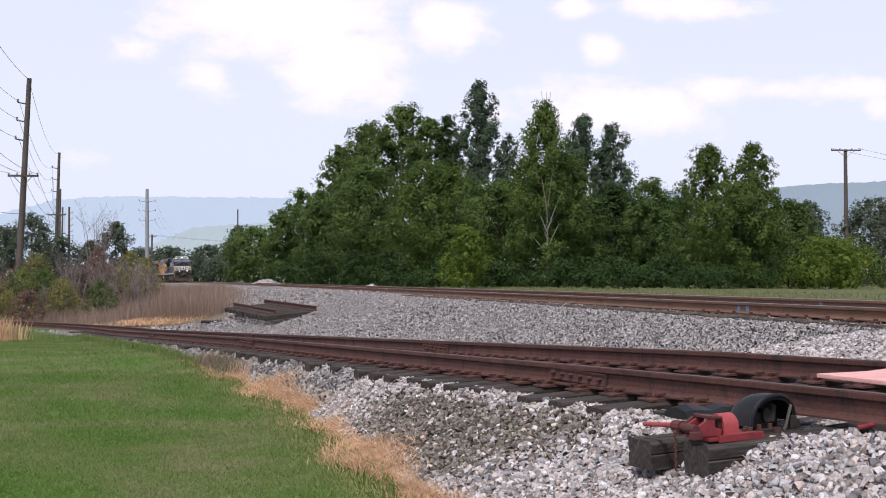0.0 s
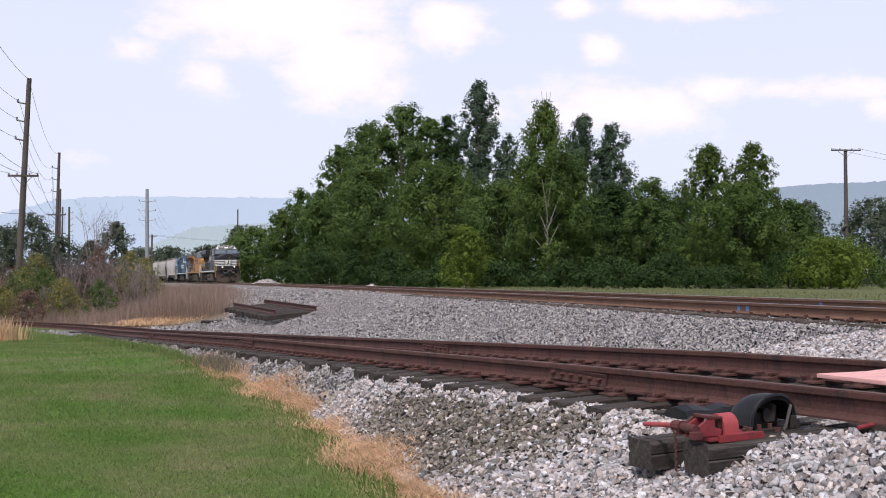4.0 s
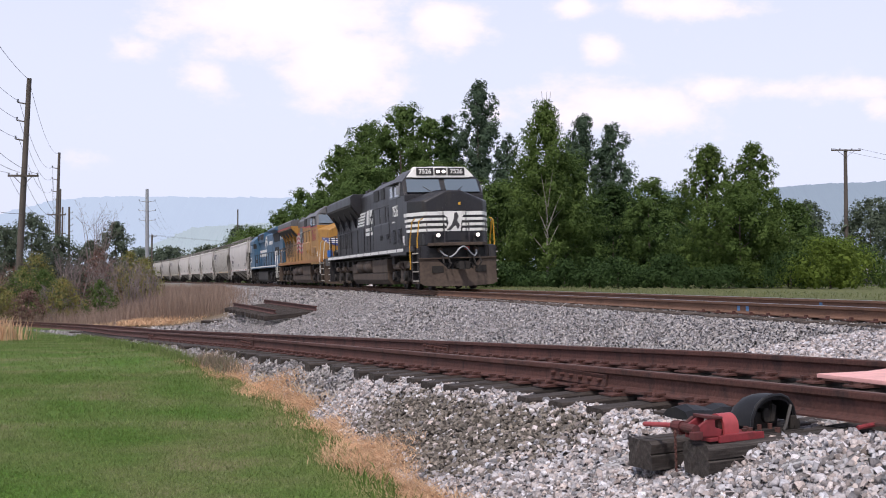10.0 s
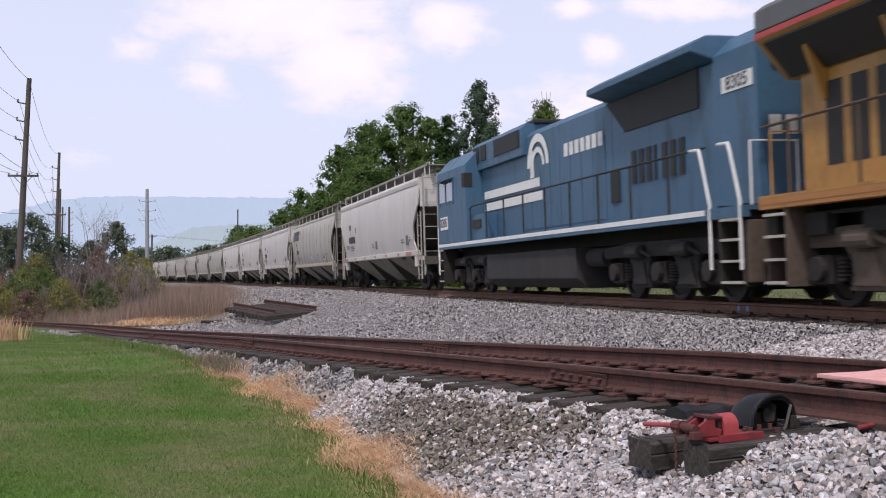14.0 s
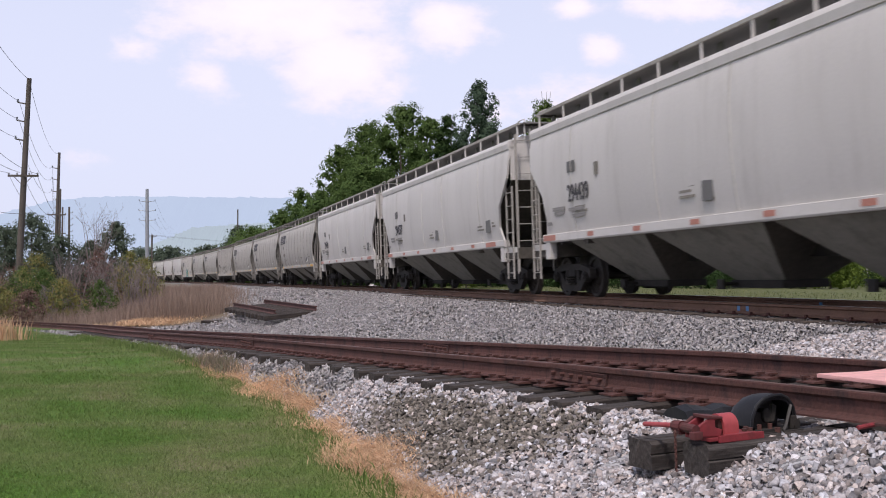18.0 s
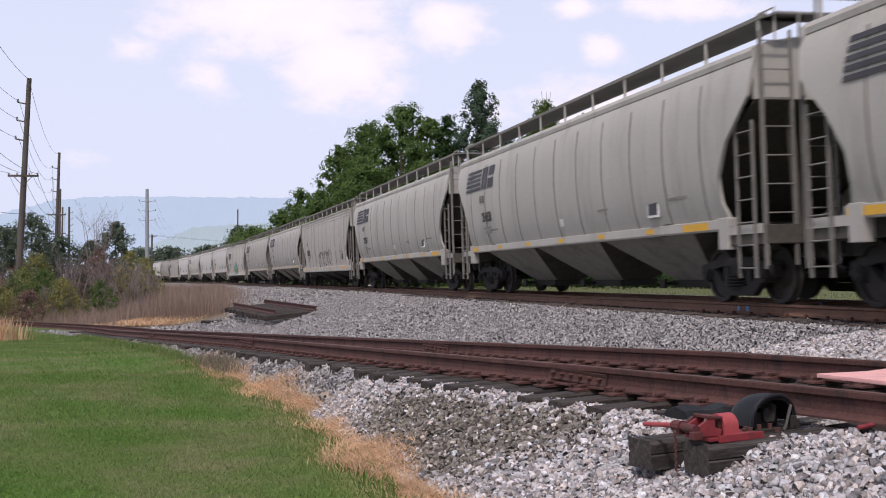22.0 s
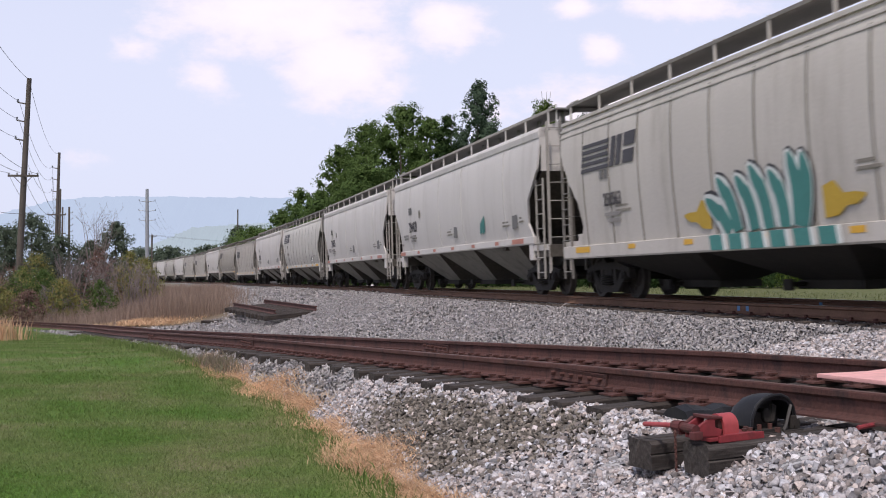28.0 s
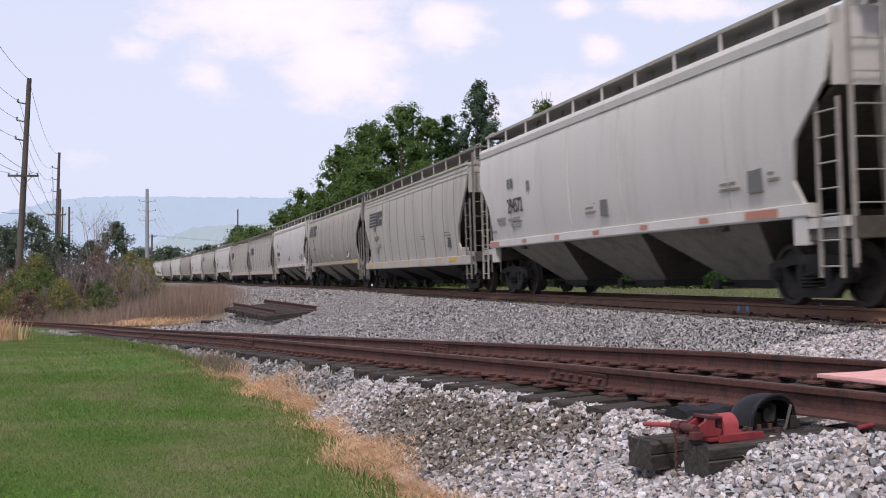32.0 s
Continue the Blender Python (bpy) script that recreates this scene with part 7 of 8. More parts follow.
def make_ballast():
    rng = np.random.default_rng(11)
    for dens, y0, y1, lo, hi, tag in ((2100, 4.6, 8.6, 0.010, 0.0235, "near"), (1600, 8.6, 12.5, 0.0115, 0.0245, "next"), (620, 12.5, 24, 0.016, 0.028, "mid"), (260, 24, 46, 0.024, 0.038, "far"), (60, 46, 85, 0.04, 0.07, "off")):
        w_ = 0.84 * y1 + 1.4
        n = int(dens * w_ * (y1 - y0))
        x = rng.uniform(-w_ / 2, w_ / 2, n)
        y = rng.uniform(y0, y1, n)
        q, w, u, along = plan(x, y)
        ok = seen(x, y) & (w > lawn_edge(q) + 0.05) & (u < 2.2) & ((q < 42 + rng.uniform(-4, 4, n)) | (u > -6.2 + rng.uniform(-1, 1, n)))
        # none where the switch gear sits
        ok &= ~((np.abs(q + 2.86) < 0.2) & (w > -0.8) & (w < -0.3))
        # few stones on the ties and between the rails
        ok &= ~((np.abs(w) < 0.09) | (np.abs(w - 1.505) < 0.09))
        track = (w > -0.5) & (w < 2.05)
        ok &= ~track | (rng.uniform(0, 1, n) < np.where(w < 0.2, 0.85, 0.55))
        ok &= ~(((np.abs(u - 0.752) < 0.1) | (np.abs(u + 0.752) < 0.1)))
        ok &= (u < -0.8) | (rng.uniform(0, 1, n) < 0.4)
        ok &= ~((w < -0.45) & (q > 12) & (rng.uniform(0, 1, n) < 0.3))
        x, y, q, w, u = x[ok], y[ok], q[ok], w[ok], u[ok]
        z = ground_z(x, y) + rng.uniform(-0.006, 0.024, len(x)) * (1.0 if tag in ("near", "next") else 0.55)
        z = np.where((w > -0.4) & (w < 2.0), z - 0.02, z)
        soil = (soil_at(q, w) > rng.uniform(0.18, 1.1, len(x)))
        stones("ballast", x[~soil], y[~soil], z[~soil], lo, hi, M_stone if tag in ("near", "next") else M_stone_far, "loose grey crushed stone ballast between the tracks", rng, tag not in ("near", "next"))
        if soil.any():
            stones("ballast", x[soil], y[soil], z[soil], lo, hi * 0.9, M_stone_dirty, "brown soiled crushed stone on the shoulder", rng, tag not in ("near", "next"))


make_ballast()


def blades(name, x, y, z, hgt, wide, lean, material, label, rng, category="grass"):
    n = len(x)
    a = rng.uniform(0, 6.283, n)
    d = np.stack([np.cos(a), np.sin(a), np.zeros(n)], -1) * (wide * rng.uniform(0.6, 1.3, n))[:, None]
    la = rng.uniform(0, 6.283, n)
    h = hgt * rng.uniform(0.5, 1.25, n)
    ln = lean * h * rng.uniform(0.2, 1.4, n)
    tip = np.stack([np.cos(la) * ln, np.sin(la) * ln, h], -1)
    mid = tip * np.array([0.35, 0.35, 0.6])
    P = np.stack([x, y, z], -1)
    V = np.stack([P - d, P + d, P + mid + d * 0.7, P + tip, P + mid - d * 0.7], 1).reshape(-1, 3)
    i = np.arange(n)[:, None] * 5
    F3 = np.concatenate([i + np.array([[0, 1, 2]]), i + np.array([[0, 2, 4]]), i + np.array([[4, 2, 3]])], 0)
    return bulk(name, V, F3, material, label, category)


def make_grass():
    rng = np.random.default_rng(17)
    for dens, y0, y1, h, wd in ((3000, 6.2, 11, 0.030, 0.0029), (1100, 11, 18, 0.040, 0.0044), (260, 18, 32, 0.04, 0.007), (90, 32, 60, 0.06, 0.014)):
        w_ = 0.43 * y1 + 1.5
        n = int(dens * w_ * (y1 - y0))
        x = rng.uniform(-0.43 * y1 - 0.5, 1.0, n)
        y = rng.uniform(y0, y1, n)
        q, w, u, along = plan(x, y)
        ok = seen(x, y) & (w < lawn_edge(q) + rng.normal(0, 0.12, n))
        x, y = x[ok], y[ok]
        blades("lawn_grass", x, y, ground_z(x, y) - 0.005, h, wd, 1.1, M_grass, "short mown green lawn grass", rng)
    # longer grass along the lawn's edge
    n = 5200
    q = rng.uniform(-4, 34, n)
    w = lawn_edge(q) - np.abs(rng.normal(0.05, 0.18, n))
    x, y = SA.x + SD.x * q + SN.x * w, SA.y + SD.y * q + SN.y * w
    blades("lawn_grass", x, y, ground_z(x, y), np.where(q > 11, 0.17, 0.08), 0.006, 0.7, M_grass, "longer unmown grass at the lawn's edge", rng)
    # bleached dry grass between lawn and stones, in drifts
    n = 105000
    q = rng.uniform(-5, 12.5, n)
    drift = 0.5 + 0.5 * np.sin(q * 2.1 + 0.6) * np.sin(q * 0.93 + 1.0)
    ok = rng.uniform(0, 1, n) < 0.03 + 0.97 * drift ** 1.8
    q = q[ok]
    w = lawn_edge(q) + 0.06 + rng.normal(0.0, 0.12, len(q)) * (0.45 + 0.9 * np.clip(0.5 + 0.5 * np.sin(q * 2.1 + 0.6), 0, 1))
    x, y = SA.x + SD.x * q + SN.x * w, SA.y + SD.y * q + SN.y * w
    blades("dry_grass", x, y, ground_z(x, y), 0.068, 0.0040, 2.0, M_straw, "bleached dry grass beside the ballast", rng)
    # grey-green weeds and stalks where lawn, stones and siding meet
    n = 1500
    q = np.concatenate([rng.normal(10.6, 0.8, n // 2), rng.uniform(9, 36, n // 2)])
    w = lawn_edge(q) + rng.normal(0.08, 0.10, len(q))
    x, y = SA.x + SD.x * q + SN.x * w, SA.y + SD.y * q + SN.y * w
    blades("weeds", x, y, ground_z(x, y), np.where(np.arange(len(q)) < n // 2, 0.22, 0.16), 0.006, 0.6, M_weed, "grey-green weeds and dry stalks by the siding", rng, "weeds")
    # mown straw heap beside the siding
    n = 5000
    x, y = rng.normal(-15.2, 0.95, n), rng.normal(55.5, 1.3, n)
    hump = 0.25 * np.exp(-((x + 15.2) / 1.6) ** 2)
    blades("dry_grass", x, y, ground_z(x, y) + hump * rng.uniform(0.2, 1, n), 0.16, 0.02, 1.8, M_straw, "pale heap of dead grass by the siding", rng)
    # brown reeds
    n = 17000
    y = rng.uniform(56, 92, n)
    px = rng.uniform(-0.335, -0.195, n) + rng.normal(0, 0.012, n)
    x = px * y
    q, w, u, along = plan(x, y)
    ok = (u < -4.6) & (w > 2.5)
    x, y = x[ok], y[ok]
    h = np.interp(x / y, (-0.34, -0.30, -0.25, -0.22, -0.195), (0.6, 1.0, 1.75, 1.7, 0.8))
    h = np.where(x / y > -0.27, np.minimum(h, (0.30 - ground_z(x, y)) / 1.22), h)
    blades("reeds", x, y, ground_z(x, y) - 0.1, h, 0.011, 0.35, M_reed, "dense stand of dry brown reeds", rng, "reeds")
    n = 5200
    y = rng.uniform(50, 80, n)
    x = rng.uniform(-0.43, -0.30, n) * y
    q, w, u, along = plan(x, y)
    ok = (w > 2.0)
    x, y = x[ok], y[ok]
    blades("reeds", x, y, ground_z(x, y) - 0.1, 1.0, 0.012, 0.5, M_reed, "dry brown weeds beside the siding", rng, "reeds")
    n = 500
    x, y = rng.normal(-14.6, 0.35, n), rng.normal(35.5, 0.6, n)
    blades("dry_grass", x, y, ground_z(x, y), 0.75, 0.014, 0.3, M_straw, "clump of pale dead stalks on the lawn's edge", rng)
    # meadow beyond the main track
    n = 18000
    s = rng.uniform(-120, -6, n)
    lat = rng.uniform(2.6, 13, n)
    c, sn = math.cos(TH), math.sin(TH)
    x, y = c * (D0 + lat) + sn * s, sn * (D0 + lat) - c * s
    blades("meadow_grass", x, y, ground_z(x, y), 0.11, 0.007, 0.8, M_meadow, "rough green grass beyond the main line", rng)


make_grass()

# brush at the far left: thickets of several tints with bare stems
BRUSH = [(-25.5, 68, 3.4, 1.9, L_ochre, "yellowing green thicket with bare stems"), (-29.5, 76, 2.9, 2.2, L_red, "russet leafless thicket beside the siding"),
         (-22.8, 72, 3.6, 1.8, L_red, "tall russet shrub among the weeds"), (-20.5, 71, 3.2, 1.7, L_ochre, "olive green shrub among the weeds"), (-27.5, 71, 2.6, 1.6, L_mid, "green weedy shrub beside the siding"),
         (-31.0, 74, 2.4, 1.8, L_ochre, "yellow-green weedy thicket by the poles"), (-19.2, 70, 2.6, 1.4, L_ochre, "yellow-green shrub by the reeds"), (-33.5, 80, 3.0, 2.4, L_red, "dark russet thicket by the poles"),
         (-24.0, 65, 2.3, 1.5, L_mid, "green weedy shrub beside the siding"), (-26.8, 64, 1.6, 1.3, L_red, "russet low weeds by the siding"), (-22.0, 63, 1.7, 1.2, L_ochre, "yellowing low weeds by the siding"),
         (-25.2, 62, 1.2, 1.2, L_ochre, "yellow-green low weeds by the siding"), (-20.2, 64, 1.5, 1.1, L_mid, "green low weeds beside the reeds"), (-23.3, 61, 1.0, 1.1, L_red, "russet low weeds by the siding"), (-28.5, 67, 2.0, 1.5, L_ochre, "yellow-green low weeds by the siding")]
for i, (x, y, h, r, lv, lb) in enumerate(BRUSH):
    zb = float(ground_z(x, y))
    tree(x, y, h + 1.0, r * 1.15, lv, 3600 if h > 1.8 else 2200, "open", 0.052, None, 200 + i, zb, "thicket", lb)


def bare_shrub(x, y, h, n, seed, label, wide=0.3):
    """Leafless stems that fork twice into fine twigs."""
    rng = random.Random(seed)
    ob = thing("bare_shrub", label, "bush", m=Matrix.Translation((x, y, float(ground_z(x, y)))))
    for k in range(n):
        a = rng.uniform(0, 6.28)
        base = Vector((rng.uniform(-0.4, 0.4), rng.uniform(-0.4, 0.4), 0))
        top = base + Vector((math.cos(a) * wide * h * rng.uniform(0.3, 1), math.sin(a) * wide * h * rng.uniform(0.3, 1), h * rng.uniform(0.7, 1.0)))
        mid = base.lerp(top, 0.5) + Vector((0, 0, 0.06 * h))
        b = Build().tube([base, mid, top], [0.0045 * h + 0.01, 0.003 * h + 0.006, 0.006], 4)
        for j in range(7):
            p = base.lerp(mid, j / 4) if j < 4 else mid.lerp(top, (j - 3) / 4)
            d = Vector((rng.uniform(-1, 1), rng.uniform(-1, 1), rng.uniform(0.5, 1.3))).normalized() * h * rng.uniform(0.14, 0.3)
            b.tube([p, p + d * 0.5 + Vector((0, 0, 0.02)), p + d], [0.013, 0.009, 0.005], 3)
            for i in range(3):
                q = p + d * (0.4 + 0.25 * i)
                e = Vector((rng.uniform(-1, 1), rng.uniform(-1, 1), rng.uniform(0.3, 1.2))).normalized() * h * rng.uniform(0.05, 0.12)
                b.tube([q, q + e], [0.008, 0.004], 3)
        part("stem", b, M_twig, ob)
    return ob


M_twig = mat("grey_purple_twigs", (0.20, 0.16, 0.155), 0.95, 0, 0.3, 12, 1.0)
bare_shrub(-30.5, 95, 9.0, 14, 1, "leafless grey shrub among the trees")
bare_shrub(-19.5, 68, 3.6, 16, 2, "leafless brown shrub beside the reeds")
bare_shrub(-23.8, 70, 4.0, 16, 3, "leafless brown shrub beside the thicket")
bare_shrub(-18.0, 66, 2.9, 14, 4, "leafless brown shrub above the reeds")
bare_shrub(-25.6, 74, 4.4, 16, 5, "leafless grey-purple thicket among weeds")
bare_shrub(-27.6, 66, 3.2, 14, 6, "leafless grey-purple thicket among weeds")
bare_shrub(-21.4, 69, 3.8, 16, 7, "leafless grey-purple thicket among weeds")
bare_shrub(-30.2, 72, 3.4, 14, 8, "leafless grey-purple thicket by the poles")
bare_shrub(-23.0, 64, 2.4, 12, 9, "leafless low brown weeds by the siding")
bare_shrub(-26.2, 61, 1.8, 12, 10, "leafless low brown weeds by the siding")


# ---------------------------------------------------------------- things beside the siding
def on_siding(q, w, z, dz=0.0):
    x, y = side_at(q, w)
    return Matrix.Translation((x, y, z + dz)) @ Euler((0, 0, math.atan2(SN.y, SN.x))).to_matrix().to_4x4()


M_stand_red = mat("faded_red_enamel", (0.22, 0.028, 0.034), 0.6, 0, 0.25, 25, 4.0, 0.05, dirt=(0.085, 0.03, 0.028), dirt_amt=0.7)
M_stand_light = mat("pale_red_enamel", (0.34, 0.055, 0.060), 0.55, 0, 0.2, 25, 4.0, 0.05, dirt=(0.16, 0.04, 0.04), dirt_amt=0.5)
M_stand_dark = mat("rust_stained_red_enamel", (0.10, 0.024, 0.024), 0.8, 0, 0.35, 25, 4.0, 0.1, dirt=(0.05, 0.028, 0.022), dirt_amt=0.8)
M_latch = mat("dull_grey_latch_steel", (0.075, 0.070, 0.066), 0.7, 0.3, 0.25, 25, 4.0)
M_cover = mat("black_plastic_cover", (0.010, 0.010, 0.012), 0.5, 0, 0.2, 25, 4.0, 0.05, dirt=(0.045, 0.042, 0.04), dirt_amt=0.3, spec=0.3)
M_pink = mat("faded_pink_board", (0.68, 0.36, 0.34), 0.75, 0, 0.15, 20, 3.0, 0.1, dirt=(0.45, 0.26, 0.22), dirt_amt=0.4)


def timber(length, width, height, seed):
    """A worn squared timber with checks along the grain; its top end starts at x = 0."""
    rng = random.Random(seed)
    b = Build()
    n = 9
    rings = []
    for i in range(n):
        x = length * i / (n - 1)
        j = lambda a=0.008: rng.uniform(-a, a)
        hw = width / 2
        rings.append([(x + j(), -hw + j(), -height), (x + j(), hw + j(), -height), (x, hw + j(), -height * 0.55), (x, hw - 0.012, -height * 0.50), (x, hw + j(), -height * 0.45),
                      (x, hw + j(), -0.02), (x, hw - 0.02, j()), (x, 0.01, -0.006 + j()), (x, 0.0, -0.016), (x, -0.01, -0.006 + j()), (x, -hw + 0.02, j()), (x, -hw + j(), -0.02),
                      (x, -hw + j(), -height * 0.42), (x, -hw + 0.014, -height * 0.46), (x, -hw + j(), -height * 0.50)])
    b.loft(rings)
    return b


def make_switch_stand():
    for q, w, dz, sd in ((-3.06, -1.05, -0.092, 1), (-2.55, -1.08, -0.118, 2)):
        tb = thing("head_block", "weathered black timber tie carrying the switch stand", "timber", "head blocks")
        z = float(side_z(q, 0.0)) - RH
        tb.matrix_basis = on_siding(q, w, z + dz) @ Euler((0, -0.042, 0)).to_matrix().to_4x4()
        part("beam", timber(3.4, 0.235, 0.175, sd), M_block, tb, "split weathered timber with pale grain")
        for x in (0.30, 0.62):
            part("bolt", Build().cyl((x, 0.05, -0.01), (x, 0.05, 0.028), 0.018, n=6), M_rail_rust, tb)
    # low red stand across both timbers; x runs towards the rail, y away along the track
    st = thing("switch_stand", "faded red low switch stand with a hand lever", "switch stand", m=on_siding(-2.98, -0.80, float(side_z(-2.98, 0.0)) - RH - 0.078) @ Euler((0, -0.042, 0)).to_matrix().to_4x4())
    b = Build().prism([(-0.16, -0.09), (0.21, -0.09), (0.21, 0.03), (0.15, 0.10), (-0.10, 0.14), (-0.16, 0.14)], "z", 0.0, 0.02)
    b.box(-0.10, 0.21, -0.105, -0.085, -0.01, 0.03)
    part("base_plate", b, M_stand_red, st, "red bolted base plate", bevel=0.004)
    for x, y in ((0.12, -0.04), (0.17, -0.03), (0.18, 0.02)):
        part("bolt", Build().cyl((x, y, 0.02), (x, y, 0.045), 0.016, n=6), M_rail_rust, st, "rusty hexagon bolt")
    # strap bent over the gear, open towards the lever
    arc = [(0.075 * math.cos(t), 0.075 + 0.065 * math.sin(t)) for t in np.linspace(0, math.pi, 11)]
    outer = [(0.075, 0.02), *arc, (-0.075, 0.02)]
    inner = [(y * 0.76, min(z, 0.02 + (z - 0.02) * 0.86)) for y, z in outer]
    rings = [[(-0.045, o[0], o[1]), (0.055, o[0], o[1]), (0.055, i[0], i[1]), (-0.045, i[0], i[1])] for o, i in zip(outer, inner)]
    part("strap", Build().loft(rings), M_stand_light, st, "pinkish red bent strap", smooth=True)
    part("strap_foot", Build().box(-0.055, 0.15, -0.105, -0.07, 0.02, 0.032).box(0.055, 0.15, -0.07, 0.06, 0.02, 0.03), M_stand_red, st, bevel=0.004)
    # gear and jaws between the strap and the lever
    part("gear", Build().lathe([(0.02, -0.05), (0.048, -0.045), (0.052, 0.0), (0.048, 0.045), (0.02, 0.05)], (-0.02, 0.0, 0.075), "x", 14), M_rail_rust, st, "rusty brown gear")
    for y in (-0.055, 0.045):
        jaw = Build().prism([(-0.22, 0.03), (-0.06, 0.02), (-0.055, 0.06), (-0.10, 0.075), (-0.10, 0.118), (-0.055, 0.118), (-0.055, 0.133), (-0.13, 0.13), (-0.22, 0.085)], "y", y - 0.011, y + 0.011)
        part("jaw", jaw, M_stand_red, st, "dark red side jaw", bevel=0.004)
    part("jaw_lid", Build().prism([(-0.16, 0.128), (-0.05, 0.118), (-0.05, 0.132), (-0.16, 0.146)], "y", -0.07, 0.06), M_stand_dark, st, bevel=0.004)
    part("pawl", Build().prism([(-0.25, 0.03), (-0.19, 0.03), (-0.13, 0.11), (-0.15, 0.13), (-0.20, 0.10)], "y", 0.06, 0.085), M_stand_dark, st, "rusty pawl", bevel=0.004)
    part("spindle", Build().cyl((-0.235, -0.07, 0.075), (-0.235, 0.12, 0.075), 0.026, n=12), M_stand_dark, st)
    part("lever_socket", Build().tube([(-0.235, 0.06, 0.075), (-0.245, 0.13, 0.078)], [0.036, 0.028], 10), M_stand_dark, st)
    part("lever", Build().tube([(-0.245, 0.12, 0.078), (-0.25, 0.25, 0.066), (-0.258, 0.40, 0.052), (-0.26, 0.415, 0.051)], [0.015, 0.014, 0.015, 0.008], 10), M_stand_light, st, "slim red hand lever")
    part("latch", Build().box(-0.27, -0.21, -0.10, -0.05, 0.02, 0.065), M_stand_dark, st, bevel=0.006)
    chain = Build()
    for k in range(13):
        chain.lathe([(0.008, -0.004), (0.012, 0), (0.008, 0.004), (0.005, 0)], (-0.285, 0.06, 0.05 - 0.018 * k), "y" if k % 2 else "x", 8)
    part("chain", chain, M_rail_rust, st, "rusty hanging chain")
    # black cover over the gear nearest the rail, open towards the lawn
    cv = thing("gear_cover", "domed black plastic cover over switch gear", "cover", m=on_siding(-2.86, -0.44, -0.535) @ Euler((0, -0.042, 0)).to_matrix().to_4x4() @ Matrix.Diagonal((0.65, 0.84, 0.94, 1)))
    dome = ((-0.24, 0.035), (-0.225, 0.10), (-0.18, 0.165), (-0.10, 0.205), (0.0, 0.222), (0.10, 0.220), (0.18, 0.195), (0.235, 0.14), (0.26, 0.05))
    rings = []
    for y, f in ((0.15, 0.55), (0.13, 0.78), (0.08, 0.93), (0.0, 1.0), (-0.10, 1.0), (-0.145, 0.97)):
        rings.append([(x * (0.6 + 0.4 * f), y, z * f) for x, z in dome] + [(x * (0.6 + 0.4 * f) * 0.92, y + (0.012 if f < 0.6 else 0), z * f * 0.9) for x, z in dome[::-1]])
    part("hood", Build().ring_faces(rings), M_cover, cv, smooth=True)
    lip = [(x * 1.0, -0.145, z * 0.985) for x, z in dome]
    part("hood_lip", Build().tube(lip, 0.013, 8), M_cover, cv, "thick rolled rim", smooth=True)
    # near-black panel added inside the hood to stand for its shaded hollow
    part("back_plate", Build().prism([(x * 0.9, z * 0.9) for x, z in dome] + [(0.22, 0.0), (-0.20, 0.0)], "y", 0.02, 0.04), M_dark_grille, cv)
    part("gear_block", Build().box(-0.12, 0.05, -0.06, 0.02, 0.0, 0.11).cyl((0.0, -0.09, 0.09), (0.0, 0.0, 0.09), 0.045, n=12), M_under, cv, bevel=0.006)
    part("crank", Build().prism([(0.02, 0.05), (0.07, 0.05), (0.10, 0.15), (0.05, 0.16)], "y", -0.10, -0.07), M_under, cv, bevel=0.004)
    part("latch_rod", Build().tube([(0.20, -0.155, 0.15), (0.16, -0.165, 0.10), (0.12, -0.17, 0.03), (0.09, -0.17, 0.0)], 0.013, 8), M_latch, cv, "grey hooked latch rod")
    part("strap_end", Build().box(0.185, 0.255, -0.165, -0.14, 0.0, 0.085), M_under, cv, bevel=0.008)
    part("hinge", Build().cyl((0.25, -0.10, 0.03), (0.25, -0.17, 0.03), 0.035, n=12), M_under, cv)
    part("base_flange", Build().box(-0.27, 0.30, -0.19, 0.17, -0.025, 0.0).box(-0.22, 0.06, -0.17, -0.12, 0.0, 0.018), M_under, cv, bevel=0.004)
    for x in (-0.16, -0.04):
        part("bolt", Build().cyl((x, -0.15, 0.015), (x, -0.15, 0.05), 0.020, n=6), M_rail_rust, cv)
    c2 = thing("rubber_flap", "crumpled black rubber flap over a tie end", "cover", m=on_siding(-2.28, -0.46, float(side_z(-2.28, 0)) - RH - 0.03) @ Matrix.Diagonal((0.8, 0.85, 1.0, 1)))
    rings = []
    rng = random.Random(4)
    for i in range(6):
        x = -0.22 + 0.09 * i
        rings.append([(x, -0.17, 0.0 + rng.uniform(0, 0.02)), (x, -0.13, 0.04 + rng.uniform(0, 0.03)), (x, -0.02, 0.05 + rng.uniform(0, 0.035)), (x, 0.09, 0.04 + rng.uniform(0, 0.02)), (x, 0.15, 0.0),
                      (x, 0.10, -0.01), (x, -0.10, -0.01)])
    part("flap", Build().loft(rings), M_cover, c2)
    # connecting rod to the points
    rod = thing("connecting_rod", "faded red rod running under the rail", "rod", m=on_siding(-3.38, -0.20, float(side_z(-3.38, 0)) - RH + 0.005))
    part("bar", Build().tube([(0.02, 0, -0.02), (0.2, 0, 0.0), (1.8, 0, 0.03)], 0.014, 8), M_stand_red, rod)
    # pink board lying over the rails
    pk = thing("pink_board", "faded pink painted board lying across the rails", "board", m=on_siding(-3.10, 0.22, float(side_z(-3.1, 0.22)) + 0.014) @ Euler((0, -0.045, 0)).to_matrix().to_4x4())
    part("panel", Build().prism([(-0.02, 0.46), (0.0, -0.45), (0.0, -2.4), (0.80, -2.4), (0.80, 0.26), (0.62, 0.40), (0.30, 0.36)], "z", 0.0, 0.028), M_pink, pk, bevel=0.006)
